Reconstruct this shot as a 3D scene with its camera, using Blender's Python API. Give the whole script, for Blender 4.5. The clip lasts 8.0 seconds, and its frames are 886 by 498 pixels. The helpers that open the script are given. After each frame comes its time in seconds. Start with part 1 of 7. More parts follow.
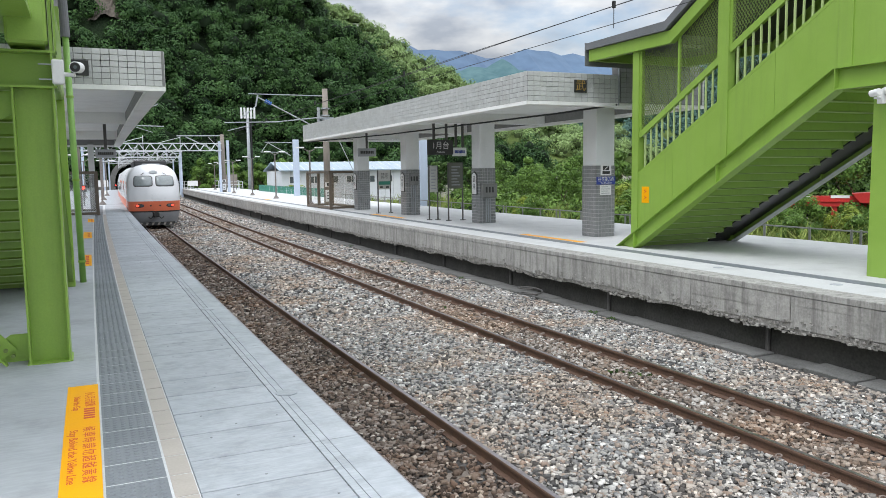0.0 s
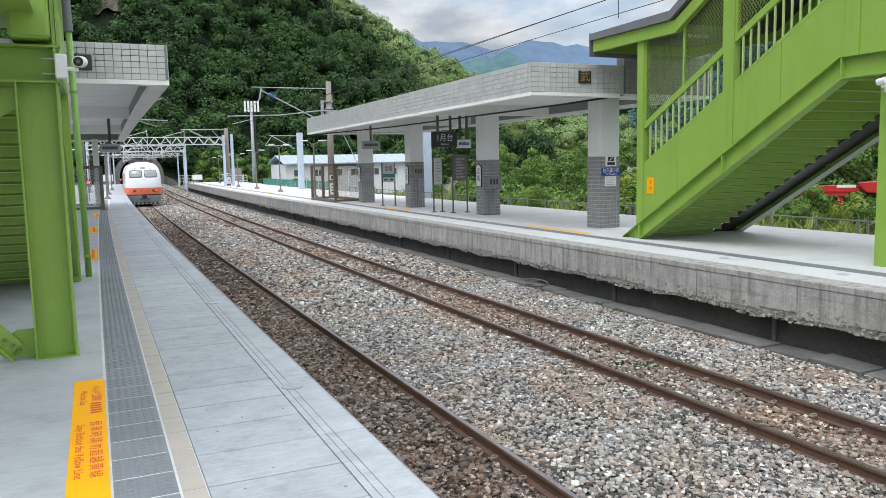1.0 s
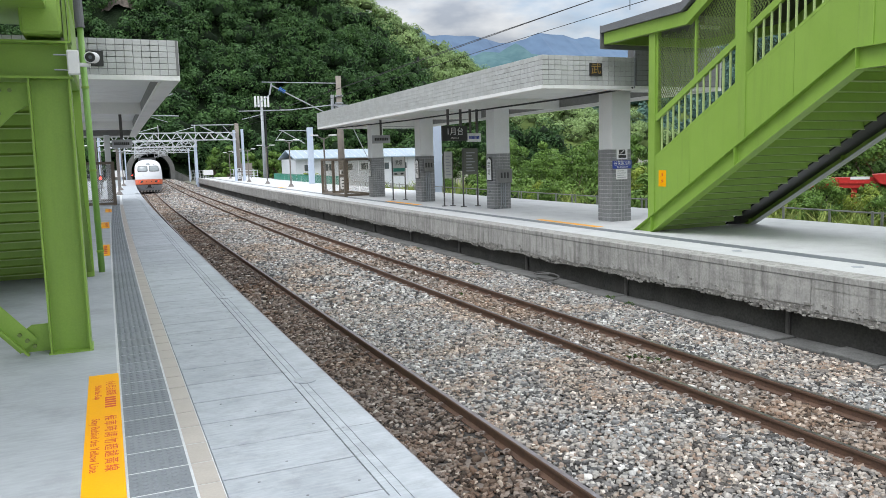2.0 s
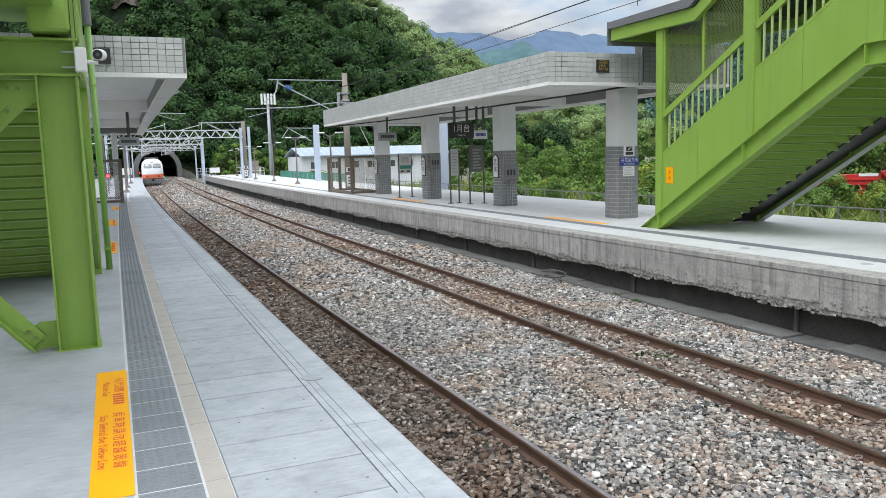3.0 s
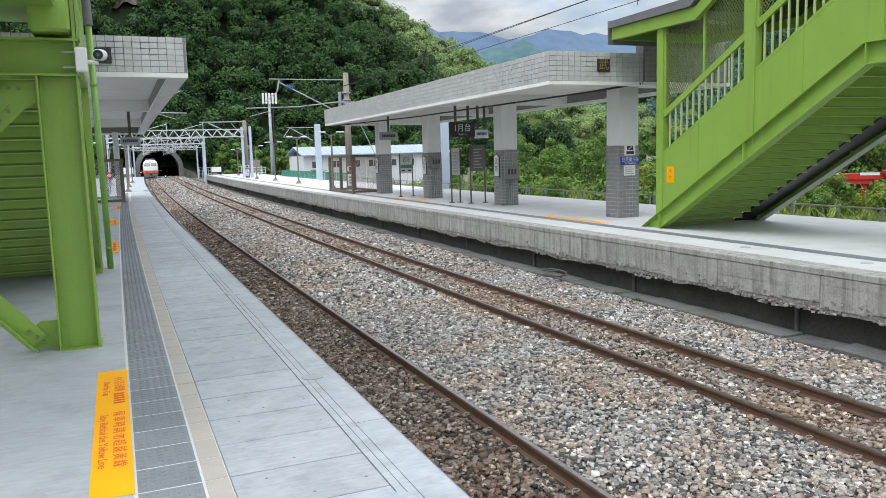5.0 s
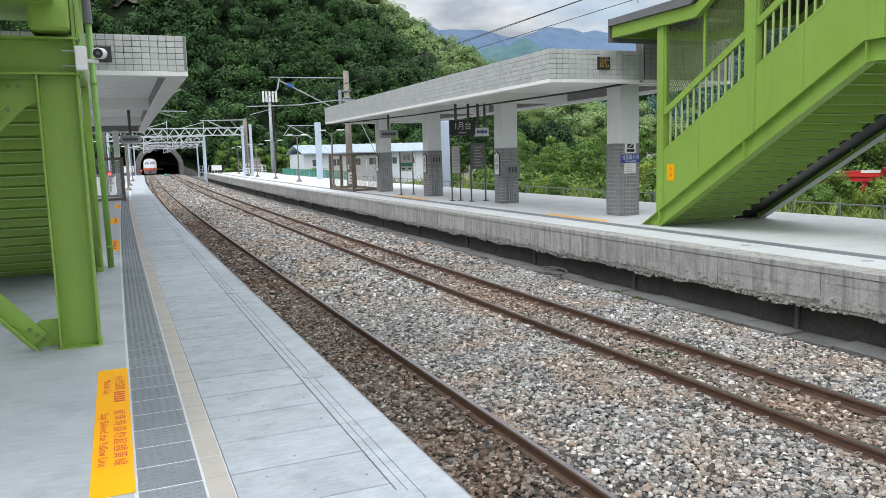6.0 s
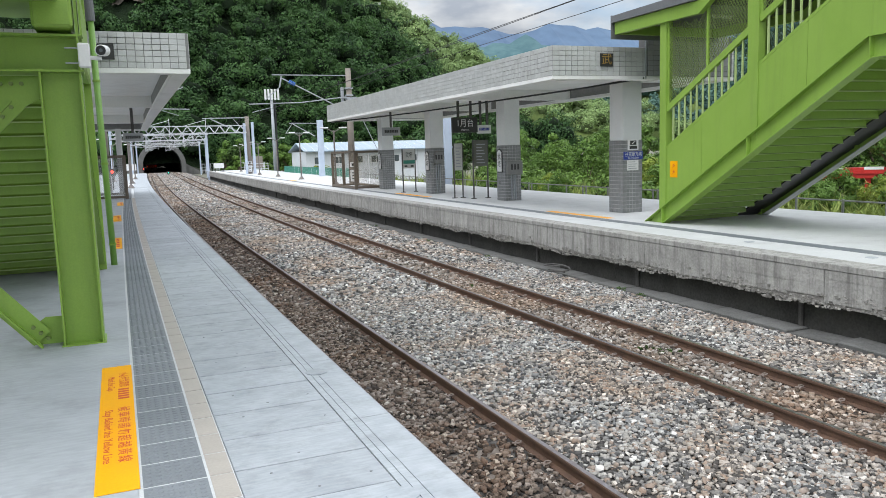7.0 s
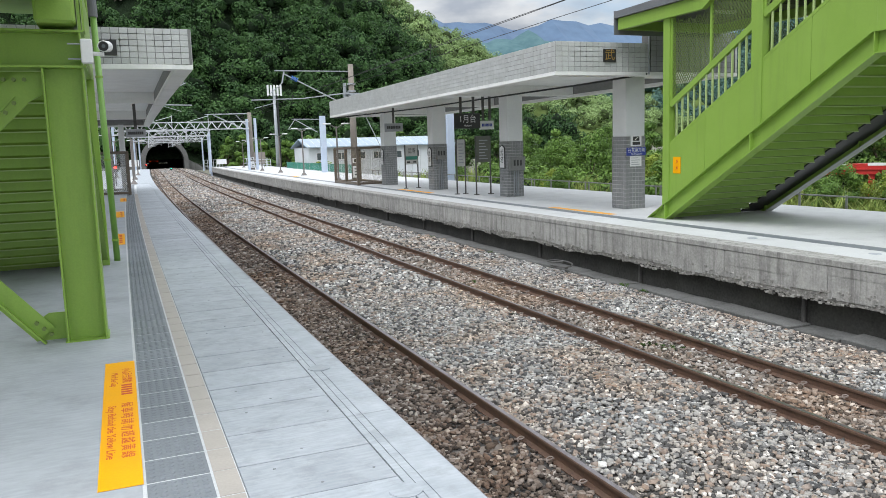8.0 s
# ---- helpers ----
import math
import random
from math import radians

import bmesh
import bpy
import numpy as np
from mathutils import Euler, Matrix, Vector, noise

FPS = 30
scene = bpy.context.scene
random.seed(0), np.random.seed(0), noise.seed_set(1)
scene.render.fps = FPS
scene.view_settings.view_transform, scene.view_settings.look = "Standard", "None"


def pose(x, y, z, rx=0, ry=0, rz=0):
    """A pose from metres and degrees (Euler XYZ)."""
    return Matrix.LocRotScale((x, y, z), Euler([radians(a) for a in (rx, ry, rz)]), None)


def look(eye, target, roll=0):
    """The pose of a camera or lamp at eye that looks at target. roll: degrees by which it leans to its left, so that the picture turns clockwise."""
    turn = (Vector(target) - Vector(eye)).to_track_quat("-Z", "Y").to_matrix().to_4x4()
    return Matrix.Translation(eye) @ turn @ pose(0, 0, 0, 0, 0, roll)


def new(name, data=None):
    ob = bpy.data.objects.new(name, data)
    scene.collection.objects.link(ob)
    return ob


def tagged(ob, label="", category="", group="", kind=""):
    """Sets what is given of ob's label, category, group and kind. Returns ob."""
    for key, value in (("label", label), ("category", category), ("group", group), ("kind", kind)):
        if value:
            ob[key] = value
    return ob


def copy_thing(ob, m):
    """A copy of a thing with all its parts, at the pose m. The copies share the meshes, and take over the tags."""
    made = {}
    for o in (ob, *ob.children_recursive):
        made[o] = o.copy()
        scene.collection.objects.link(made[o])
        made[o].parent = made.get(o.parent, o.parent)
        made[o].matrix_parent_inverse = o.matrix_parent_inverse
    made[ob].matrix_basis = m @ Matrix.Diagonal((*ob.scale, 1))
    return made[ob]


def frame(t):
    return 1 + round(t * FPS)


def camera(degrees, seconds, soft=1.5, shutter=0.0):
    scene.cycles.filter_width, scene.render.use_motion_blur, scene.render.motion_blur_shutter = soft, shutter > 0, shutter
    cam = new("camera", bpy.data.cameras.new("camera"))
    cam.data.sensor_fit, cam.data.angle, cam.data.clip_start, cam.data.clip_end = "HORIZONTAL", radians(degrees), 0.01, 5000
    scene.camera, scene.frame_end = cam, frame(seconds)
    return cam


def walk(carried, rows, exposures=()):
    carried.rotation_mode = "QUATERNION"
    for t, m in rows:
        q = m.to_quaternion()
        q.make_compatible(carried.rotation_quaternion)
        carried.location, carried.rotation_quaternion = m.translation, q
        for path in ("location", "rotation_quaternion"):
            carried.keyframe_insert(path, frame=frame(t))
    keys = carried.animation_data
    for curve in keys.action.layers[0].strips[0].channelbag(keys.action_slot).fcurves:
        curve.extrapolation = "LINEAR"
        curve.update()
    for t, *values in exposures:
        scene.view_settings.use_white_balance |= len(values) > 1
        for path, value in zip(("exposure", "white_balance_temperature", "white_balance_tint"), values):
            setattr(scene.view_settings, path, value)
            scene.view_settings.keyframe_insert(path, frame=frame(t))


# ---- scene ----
cam = camera(60.1, 8.0, soft=0.5)
PATH = [
    (0, (0.0, -0.058, 2.082), (0.832, 1.749, 1.881), -0.8),
    (0.5, (0.007, -0.039, 2.078), (0.834, 1.768, 1.862), -1.0),
    (1, (0.006, -0.035, 2.082), (0.826, 1.776, 1.861), -1.2),
    (1.5, (0.002, -0.03, 2.081), (0.809, 1.786, 1.852), -1.4),
    (3, (-0.007, 0.003, 2.072), (0.772, 1.829, 1.83), -1.6),
    (3.5, (-0.007, -0.014, 2.076), (0.77, 1.813, 1.833), -1.6),
    (4, (0.002, -0.015, 2.076), (0.779, 1.812, 1.833), -1.6),
    (4.5, (0.003, -0.015, 2.076), (0.779, 1.812, 1.833), -1.6),
    (6, (0.009, -0.019, 2.079), (0.783, 1.809, 1.83), -1.7),
    (6.5, (0.002, -0.013, 2.074), (0.773, 1.815, 1.822), -1.7),
    (7, (-0.001, -0.005, 2.069), (0.767, 1.824, 1.814), -1.8),
    (7.5, (-0.002, -0.001, 2.069), (0.762, 1.829, 1.809), -1.8),
    (8, (-0.001, 0.002, 2.069), (0.76, 1.832, 1.804), -1.8),
]
walk(cam, [(t, look(eye, target, roll)) for t, eye, target, roll in PATH])

# ---- light and sky ----
SUN_EL, SUN_AZ = 57.0, 236.0
world = bpy.data.worlds.new("world")
scene.world = world
world.use_nodes = True


def sky_world():
    nt = world.node_tree
    nt.nodes.clear()
    out = nt.nodes.new("ShaderNodeOutputWorld")
    sky = nt.nodes.new("ShaderNodeTexSky")
    sky.sky_type, sky.sun_disc = "NISHITA", False
    sky.sun_elevation, sky.sun_rotation = radians(SUN_EL), radians(SUN_AZ)
    bg1 = nt.nodes.new("ShaderNodeBackground")
    bg1.inputs[1].default_value = 0.10
    nt.links.new(sky.outputs[0], bg1.inputs[0])
    tc = nt.nodes.new("ShaderNodeTexCoord")
    mp = nt.nodes.new("ShaderNodeMapping")
    mp.inputs["Scale"].default_value = (1.0, 1.0, 2.6)
    mp.inputs["Location"].default_value = (0.35, 0.1, 0.0)
    nt.links.new(tc.outputs["Generated"], mp.inputs[0])
    n1 = nt.nodes.new("ShaderNodeTexNoise")
    n1.inputs["Scale"].default_value, n1.inputs["Detail"].default_value = 3.2, 9
    n1.inputs["Roughness"].default_value = 0.58
    n2 = nt.nodes.new("ShaderNodeTexNoise")
    n2.inputs["Scale"].default_value, n2.inputs["Detail"].default_value = 7.0, 7
    nt.links.new(mp.outputs[0], n1.inputs[0])
    nt.links.new(mp.outputs[0], n2.inputs[0])
    r1 = nt.nodes.new("ShaderNodeValToRGB")
    r1.color_ramp.elements[0].position, r1.color_ramp.elements[1].position = 0.34, 0.5
    nt.links.new(n1.outputs[0], r1.inputs[0])
    r2 = nt.nodes.new("ShaderNodeValToRGB")
    r2.color_ramp.elements[0].position, r2.color_ramp.elements[1].position = 0.36, 0.62
    r2.color_ramp.elements[0].color = (0.46, 0.51, 0.59, 1)
    r2.color_ramp.elements[1].color = (0.97, 0.99, 1.0, 1)
    nt.links.new(n2.outputs[0], r2.inputs[0])
    bg2 = nt.nodes.new("ShaderNodeBackground")
    # an overcast sky: brighter overhead than at the horizon
    sep = nt.nodes.new("ShaderNodeSeparateXYZ")
    nt.links.new(tc.outputs["Generated"], sep.inputs[0])
    up = nt.nodes.new("ShaderNodeMapRange")
    up.inputs["From Min"].default_value, up.inputs["From Max"].default_value = 0.14, 0.6
    up.inputs["To Min"].default_value, up.inputs["To Max"].default_value = 0.61, 1.9
    nt.links.new(sep.outputs[2], up.inputs["Value"])
    nt.links.new(up.outputs[0], bg2.inputs[1])
    nt.links.new(r2.outputs[0], bg2.inputs[0])
    mix = nt.nodes.new("ShaderNodeMixShader")
    nt.links.new(r1.outputs[0], mix.inputs[0])
    nt.links.new(bg1.outputs[0], mix.inputs[1])
    nt.links.new(bg2.outputs[0], mix.inputs[2])
    nt.links.new(mix.outputs[0], out.inputs[0])


sky_world()
sun = new("sun", bpy.data.lights.new("sun", "SUN"))
sun.data.energy, sun.data.angle, sun.data.color = 1.15, radians(24), (0.975, 0.985, 1.0)
_a, _e = radians(SUN_AZ), radians(SUN_EL)
sun.matrix_world = look((0, 0, 60), (-math.sin(_a) * math.cos(_e), -math.cos(_a) * math.cos(_e), 60 - math.sin(_e)))
scene.view_settings.exposure = 0.48

# ---- materials ----


def mat(name, a, b=None, rough=0.7, scale=3.0, fine=40.0, bump=0.1, metal=0.0, spec=0.5, stain=0.0, stain_col=(0.05, 0.045, 0.04), stain_scale=0.8, lo=0.5,
        streak=False, rnd=0.0, island=0.0, dist=0.01, emit=None, brush=None):
    """A surface of colour a to b: broad and fine noise, stains, streaks down, a difference from piece to piece."""
    m = bpy.data.materials.new(name)
    m.use_nodes = True
    nt = m.node_tree
    bs = nt.nodes["Principled BSDF"]
    b = b or tuple(c * 0.75 for c in a)
    tc = nt.nodes.new("ShaderNodeTexCoord")
    geo = nt.nodes.new("ShaderNodeNewGeometry")
    src = geo.outputs["Position"]
    n = nt.nodes.new("ShaderNodeTexNoise")
    n.inputs["Scale"].default_value, n.inputs["Detail"].default_value = scale, 6
    n.inputs["Roughness"].default_value = 0.65
    nt.links.new(src, n.inputs[0])
    f = nt.nodes.new("ShaderNodeTexNoise")
    f.inputs["Scale"].default_value, f.inputs["Detail"].default_value = fine, 4
    if brush:
        fm = nt.nodes.new("ShaderNodeMapping")
        fm.inputs["Scale"].default_value = brush
        nt.links.new(src, fm.inputs[0])
        nt.links.new(fm.outputs[0], f.inputs[0])
    else:
        nt.links.new(src, f.inputs[0])
    add = nt.nodes.new("ShaderNodeMath")
    add.operation = "MULTIPLY_ADD"
    add.inputs[1].default_value = 0.45
    nt.links.new(f.outputs[0], add.inputs[0])
    sc = nt.nodes.new("ShaderNodeMath")
    sc.operation = "MULTIPLY"
    sc.inputs[1].default_value = 0.6
    nt.links.new(n.outputs[0], sc.inputs[0])
    nt.links.new(sc.outputs[0], add.inputs[2])
    mr = nt.nodes.new("ShaderNodeMapRange")
    mr.inputs["From Min"].default_value, mr.inputs["From Max"].default_value = 0.36, 0.68
    nt.links.new(add.outputs[0], mr.inputs["Value"])
    mix = nt.nodes.new("ShaderNodeMix")
    mix.data_type = "RGBA"
    mix.inputs[6].default_value, mix.inputs[7].default_value = (*b, 1), (*a, 1)
    nt.links.new(mr.outputs[0], mix.inputs[0])
    col = mix.outputs[2]
    if stain:
        s = nt.nodes.new("ShaderNodeTexNoise")
        s.inputs["Scale"].default_value, s.inputs["Detail"].default_value = stain_scale, 8
        s.inputs["Roughness"].default_value = 0.7
        mp = nt.nodes.new("ShaderNodeMapping")
        mp.inputs["Scale"].default_value = (6, 6, 0.5) if streak else (1, 1, 1)
        nt.links.new(src, mp.inputs[0])
        nt.links.new(mp.outputs[0], s.inputs[0])
        rm = nt.nodes.new("ShaderNodeMapRange")
        rm.inputs["From Min"].default_value, rm.inputs["From Max"].default_value = lo, lo + 0.2
        rm.inputs["To Max"].default_value = stain
        nt.links.new(s.outputs[0], rm.inputs["Value"])
        mx = nt.nodes.new("ShaderNodeMix")
        mx.data_type = "RGBA"
        mx.inputs[7].default_value = (*stain_col, 1)
        nt.links.new(rm.outputs[0], mx.inputs[0])
        nt.links.new(col, mx.inputs[6])
        col = mx.outputs[2]
    if rnd or island:
        oi = nt.nodes.new("ShaderNodeObjectInfo")
        m2 = nt.nodes.new("ShaderNodeMapRange")
        k = rnd or island
        m2.inputs["To Min"].default_value, m2.inputs["To Max"].default_value = 1 - k, 1 + k
        nt.links.new(oi.outputs["Random"] if rnd else geo.outputs["Random Per Island"], m2.inputs["Value"])
        hs = nt.nodes.new("ShaderNodeHueSaturation")
        nt.links.new(m2.outputs[0], hs.inputs["Value"])
        nt.links.new(col, hs.inputs["Color"])
        col = hs.outputs[0]
    nt.links.new(col, bs.inputs["Base Color"])
    rr = nt.nodes.new("ShaderNodeMapRange")
    rr.inputs["To Min"].default_value, rr.inputs["To Max"].default_value = max(0, rough - 0.12), min(1, rough + 0.12)
    nt.links.new(n.outputs[0], rr.inputs["Value"])
    nt.links.new(rr.outputs[0], bs.inputs["Roughness"])
    bs.inputs["Metallic"].default_value = metal
    bs.inputs["Specular IOR Level"].default_value = spec
    if bump:
        bp = nt.nodes.new("ShaderNodeBump")
        bp.inputs["Strength"].default_value, bp.inputs["Distance"].default_value = bump, dist
        nt.links.new(add.outputs[0], bp.inputs["Height"])
        nt.links.new(bp.outputs[0], bs.inputs["Normal"])
    if emit:
        bs.inputs["Emission Color"].default_value = (*emit[:3], 1)
        bs.inputs["Emission Strength"].default_value = emit[3]
    return m


def glass(name, tint=(0.9, 0.95, 0.95), rough=0.02, alpha=0.35):
    m = bpy.data.materials.new(name)
    m.use_nodes = True
    bs = m.node_tree.nodes["Principled BSDF"]
    bs.inputs["Base Color"].default_value = (*tint, 1)
    bs.inputs["Roughness"].default_value = rough
    bs.inputs["Alpha"].default_value = alpha
    return m


def stone_mat(name, cols):
    """Broken stone, each of its own colour, with a grain."""
    m = bpy.data.materials.new(name)
    m.use_nodes = True
    nt = m.node_tree
    bs = nt.nodes["Principled BSDF"]
    geo = nt.nodes.new("ShaderNodeNewGeometry")
    rp = nt.nodes.new("ShaderNodeValToRGB")
    rp.color_ramp.interpolation = "CONSTANT"
    stops = (0.0, 0.20, 0.42, 0.62, 0.78, 0.945)
    while len(rp.color_ramp.elements) < len(cols):
        rp.color_ramp.elements.new(0.5)
    for e, p, c in zip(rp.color_ramp.elements, stops, cols):
        e.position, e.color = p, (*c, 1)
    nt.links.new(geo.outputs["Random Per Island"], rp.inputs[0])
    n = nt.nodes.new("ShaderNodeTexNoise")
    n.inputs["Scale"].default_value, n.inputs["Detail"].default_value = 55, 4
    nt.links.new(geo.outputs["Position"], n.inputs[0])
    mr = nt.nodes.new("ShaderNodeMapRange")
    mr.inputs["To Min"].default_value, mr.inputs["To Max"].default_value = 0.65, 1.4
    nt.links.new(n.outputs[0], mr.inputs["Value"])
    hs = nt.nodes.new("ShaderNodeHueSaturation")
    pn = nt.nodes.new("ShaderNodeTexNoise")
    pn.inputs["Scale"].default_value, pn.inputs["Detail"].default_value = 0.55, 5
    nt.links.new(geo.outputs["Position"], pn.inputs[0])
    pr = nt.nodes.new("ShaderNodeMapRange")
    pr.inputs["From Min"].default_value, pr.inputs["From Max"].default_value = 0.45, 0.66
    pr.inputs["To Max"].default_value = 0.75
    nt.links.new(pn.outputs[0], pr.inputs["Value"])
    px = nt.nodes.new("ShaderNodeMix")
    px.data_type, px.blend_type = "RGBA", "MULTIPLY"
    px.inputs[7].default_value = (1.0, 0.80, 0.64, 1)
    nt.links.new(pr.outputs[0], px.inputs[0])
    nt.links.new(rp.outputs[0], px.inputs[6])
    nt.links.new(px.outputs[2], hs.inputs["Color"])
    nt.links.new(mr.outputs[0], hs.inputs["Value"])
    nt.links.new(hs.outputs[0], bs.inputs["Base Color"])
    bs.inputs["Roughness"].default_value = 0.88
    bs.inputs["Specular IOR Level"].default_value = 0.25
    bp = nt.nodes.new("ShaderNodeBump")
    bp.inputs["Strength"].default_value, bp.inputs["Distance"].default_value = 0.4, 0.006
    nt.links.new(n.outputs[0], bp.inputs["Height"])
    nt.links.new(bp.outputs[0], bs.inputs["Normal"])
    return m


M_PLAT = mat("platform_concrete", (0.405, 0.43, 0.455), (0.305, 0.327, 0.35), 0.75, 1.4, 25, 0.35, brush=(0.22, 1.0, 1.0), stain=0.5, stain_col=(0.21, 0.215, 0.225), stain_scale=1.3)
M_PLAT2 = mat("platform_concrete_pale", (0.60, 0.61, 0.61), (0.50, 0.51, 0.515), 0.75, 0.9, 25, 0.25, stain=0.4, stain_col=(0.36, 0.36, 0.36), stain_scale=1.3)
M_PLANK = mat("platform_plank", (0.435, 0.465, 0.495), (0.305, 0.335, 0.365), 0.72, 3.2, 26, 0.4, brush=(0.25, 1.4, 1.0), stain=0.6, stain_col=(0.235, 0.25, 0.265), stain_scale=3.6, rnd=0.09)
M_FASCIA = mat("old_concrete", (0.46, 0.45, 0.425), (0.26, 0.255, 0.24), 0.9, 3.0, 26, 0.9, stain=0.72, stain_col=(0.12, 0.117, 0.108), stain_scale=1.1, streak=True, rnd=0.1, lo=0.47, dist=0.02)
M_ROUGH = mat("broken_concrete", (0.40, 0.385, 0.36), (0.20, 0.19, 0.175), 0.95, 9, 55, 0.9, dist=0.03, island=0.35)
# base darkened for the shade under the platform edge; streaks are stains
M_WALL = mat("shaded_wall_concrete", (0.085, 0.083, 0.075), (0.028, 0.027, 0.025), 0.95, 1.5, 20, 0.4, stain=0.6, stain_scale=0.6, streak=True)
M_LEDGE = mat("drain_concrete", (0.17, 0.17, 0.163), (0.085, 0.085, 0.08), 0.9, 2, 30, 0.4, rnd=0.12)
M_GROUND = mat("soil", (0.20, 0.19, 0.15), (0.10, 0.11, 0.07), 0.95, 0.3, 8, 0.6, dist=0.05)
# bed colour kept dark to paint the shade in gaps between stones
M_BALLAST = mat("ballast_bed_gap_shade", (0.13, 0.122, 0.115), (0.022, 0.02, 0.019), 0.95, 7, 16, 1.0, dist=0.05, spec=0.12)
M_STONE = stone_mat("ballast_stone", ((0.09, 0.09, 0.09), (0.22, 0.22, 0.217), (0.36, 0.345, 0.32), (0.315, 0.26, 0.22), (0.46, 0.45, 0.43), (0.70, 0.69, 0.66)))
M_STONE_B = stone_mat("ballast_stone_rusty", ((0.055, 0.044, 0.037), (0.12, 0.095, 0.078), (0.20, 0.162, 0.135), (0.16, 0.117, 0.093), (0.27, 0.232, 0.205), (0.43, 0.39, 0.345)))
M_STONE_C = stone_mat("ballast_stone_mixed", ((0.09, 0.076, 0.065), (0.20, 0.168, 0.142), (0.30, 0.265, 0.235), (0.25, 0.195, 0.158), (0.39, 0.362, 0.335), (0.60, 0.58, 0.55)))
M_RAIL = mat("rail_steel_rust", (0.15, 0.085, 0.055), (0.085, 0.05, 0.036), 0.75, 6, 60, 0.3)
M_RAILTOP = mat("rail_head_worn", (0.30, 0.285, 0.30), (0.16, 0.13, 0.125), 0.35, 8, 60, 0.1, metal=0.8)
M_SLEEPER = mat("sleeper_concrete", (0.24, 0.20, 0.17), (0.12, 0.098, 0.082), 0.9, 4, 40, 0.5, rnd=0.15)
M_CLIP = mat("clip_steel", (0.27, 0.22, 0.19), (0.16, 0.12, 0.10), 0.7, 20, 80, 0.1)
M_GREEN = mat("green_paint", (0.255, 0.405, 0.068), (0.212, 0.35, 0.052), 0.42, 1.2, 60, 0.04, stain=0.25, stain_col=(0.14, 0.20, 0.05), stain_scale=0.7, streak=True)
M_GREENR = mat("green_railing_paint", (0.42, 0.52, 0.24), (0.34, 0.45, 0.16), 0.45, 3, 60, 0.04)
M_ROOFGREY = mat("grey_roof_edge", (0.17, 0.175, 0.185), (0.13, 0.135, 0.14), 0.5, 2, 40, 0.05)
M_TILE = mat("grey_wall_tile", (0.53, 0.54, 0.53), (0.44, 0.45, 0.44), 0.35, 2, 40, 0.03, stain=0.3, stain_col=(0.3, 0.28, 0.25), stain_scale=1.5, rnd=0.07)
M_JOINT = mat("platform_joint", (0.09, 0.093, 0.096), (0.05, 0.052, 0.055), 0.9, 5, 60, 0.2)
M_GROUT = mat("tile_grout", (0.27, 0.27, 0.265), (0.17, 0.17, 0.165), 0.9, 5, 60, 0.2)
M_SOFFIT = mat("painted_soffit", (0.84, 0.84, 0.82), (0.76, 0.76, 0.74), 0.75, 0.7, 20, 0.08, stain=0.22, stain_col=(0.4, 0.38, 0.34), stain_scale=0.9)
M_COLTOP = mat("column_plaster", (0.76, 0.77, 0.77), (0.67, 0.68, 0.68), 0.7, 1.2, 30, 0.06)
M_COLTILE = mat("column_tile", (0.24, 0.245, 0.245), (0.20, 0.205, 0.205), 0.3, 3, 40, 0.03, island=0.10)
# darkened as if under the stair roof
M_COLGROUT_D = mat("roof_shade_grout", (0.12, 0.12, 0.118), (0.08, 0.08, 0.078), 0.9, 5, 60, 0.1)
M_COLGROUT = mat("column_grout", (0.58, 0.58, 0.57), (0.42, 0.42, 0.41), 0.9, 5, 60, 0.1)
M_GALV = mat("galvanised_steel", (0.42, 0.44, 0.46), (0.31, 0.33, 0.35), 0.5, 3, 40, 0.05, metal=0.35)
M_TRUSS = mat("white_truss_paint", (0.66, 0.68, 0.70), (0.52, 0.54, 0.56), 0.5, 3, 40, 0.05)
M_DARKSTEEL = mat("dark_steel", (0.10, 0.095, 0.09), (0.06, 0.058, 0.055), 0.55, 5, 50, 0.05)
M_BROWN = mat("brown_frame", (0.15, 0.12, 0.09), (0.10, 0.08, 0.06), 0.5, 4, 50, 0.05)
M_WHITE = mat("white_paint", (0.80, 0.80, 0.79), (0.72, 0.72, 0.71), 0.4, 2, 40, 0.03)
M_TRAINW = mat("train_white", (0.75, 0.76, 0.78), (0.69, 0.70, 0.72), 0.3, 1, 30, 0.02)
M_ORANGE = mat("train_orange", (0.80, 0.20, 0.10), (0.72, 0.17, 0.085), 0.32, 1, 30, 0.02)
M_TRAINGREY = mat("train_grey", (0.36, 0.37, 0.39), (0.29, 0.30, 0.31), 0.45, 2, 40, 0.05)
M_BLACK = mat("black_rubber", (0.02, 0.02, 0.02), (0.012, 0.012, 0.012), 0.6, 8, 60, 0.1)
M_WINDOW = mat("window_glass_dark", (0.12, 0.14, 0.15), (0.08, 0.095, 0.10), 0.06, 2, 20, 0.0)
M_CONC = mat("tunnel_concrete", (0.20, 0.20, 0.19), (0.11, 0.11, 0.105), 0.9, 0.8, 12, 0.4, stain=0.5, stain_scale=0.3, streak=True)
M_POLE = mat("concrete_pole", (0.29, 0.255, 0.22), (0.20, 0.176, 0.15), 0.85, 3, 40, 0.2)
M_BLUEPOLE = mat("pale_blue_mast", (0.55, 0.62, 0.74), (0.46, 0.53, 0.65), 0.45, 2, 40, 0.05)
M_YELLOW = mat("yellow_sticker", (0.90, 0.42, 0.004), (0.84, 0.37, 0.003), 0.45, 3, 50, 0.03, spec=0.12)
M_RED = mat("red_print", (0.62, 0.05, 0.02), (0.5, 0.03, 0.015), 0.5, 10, 60, 0.0)
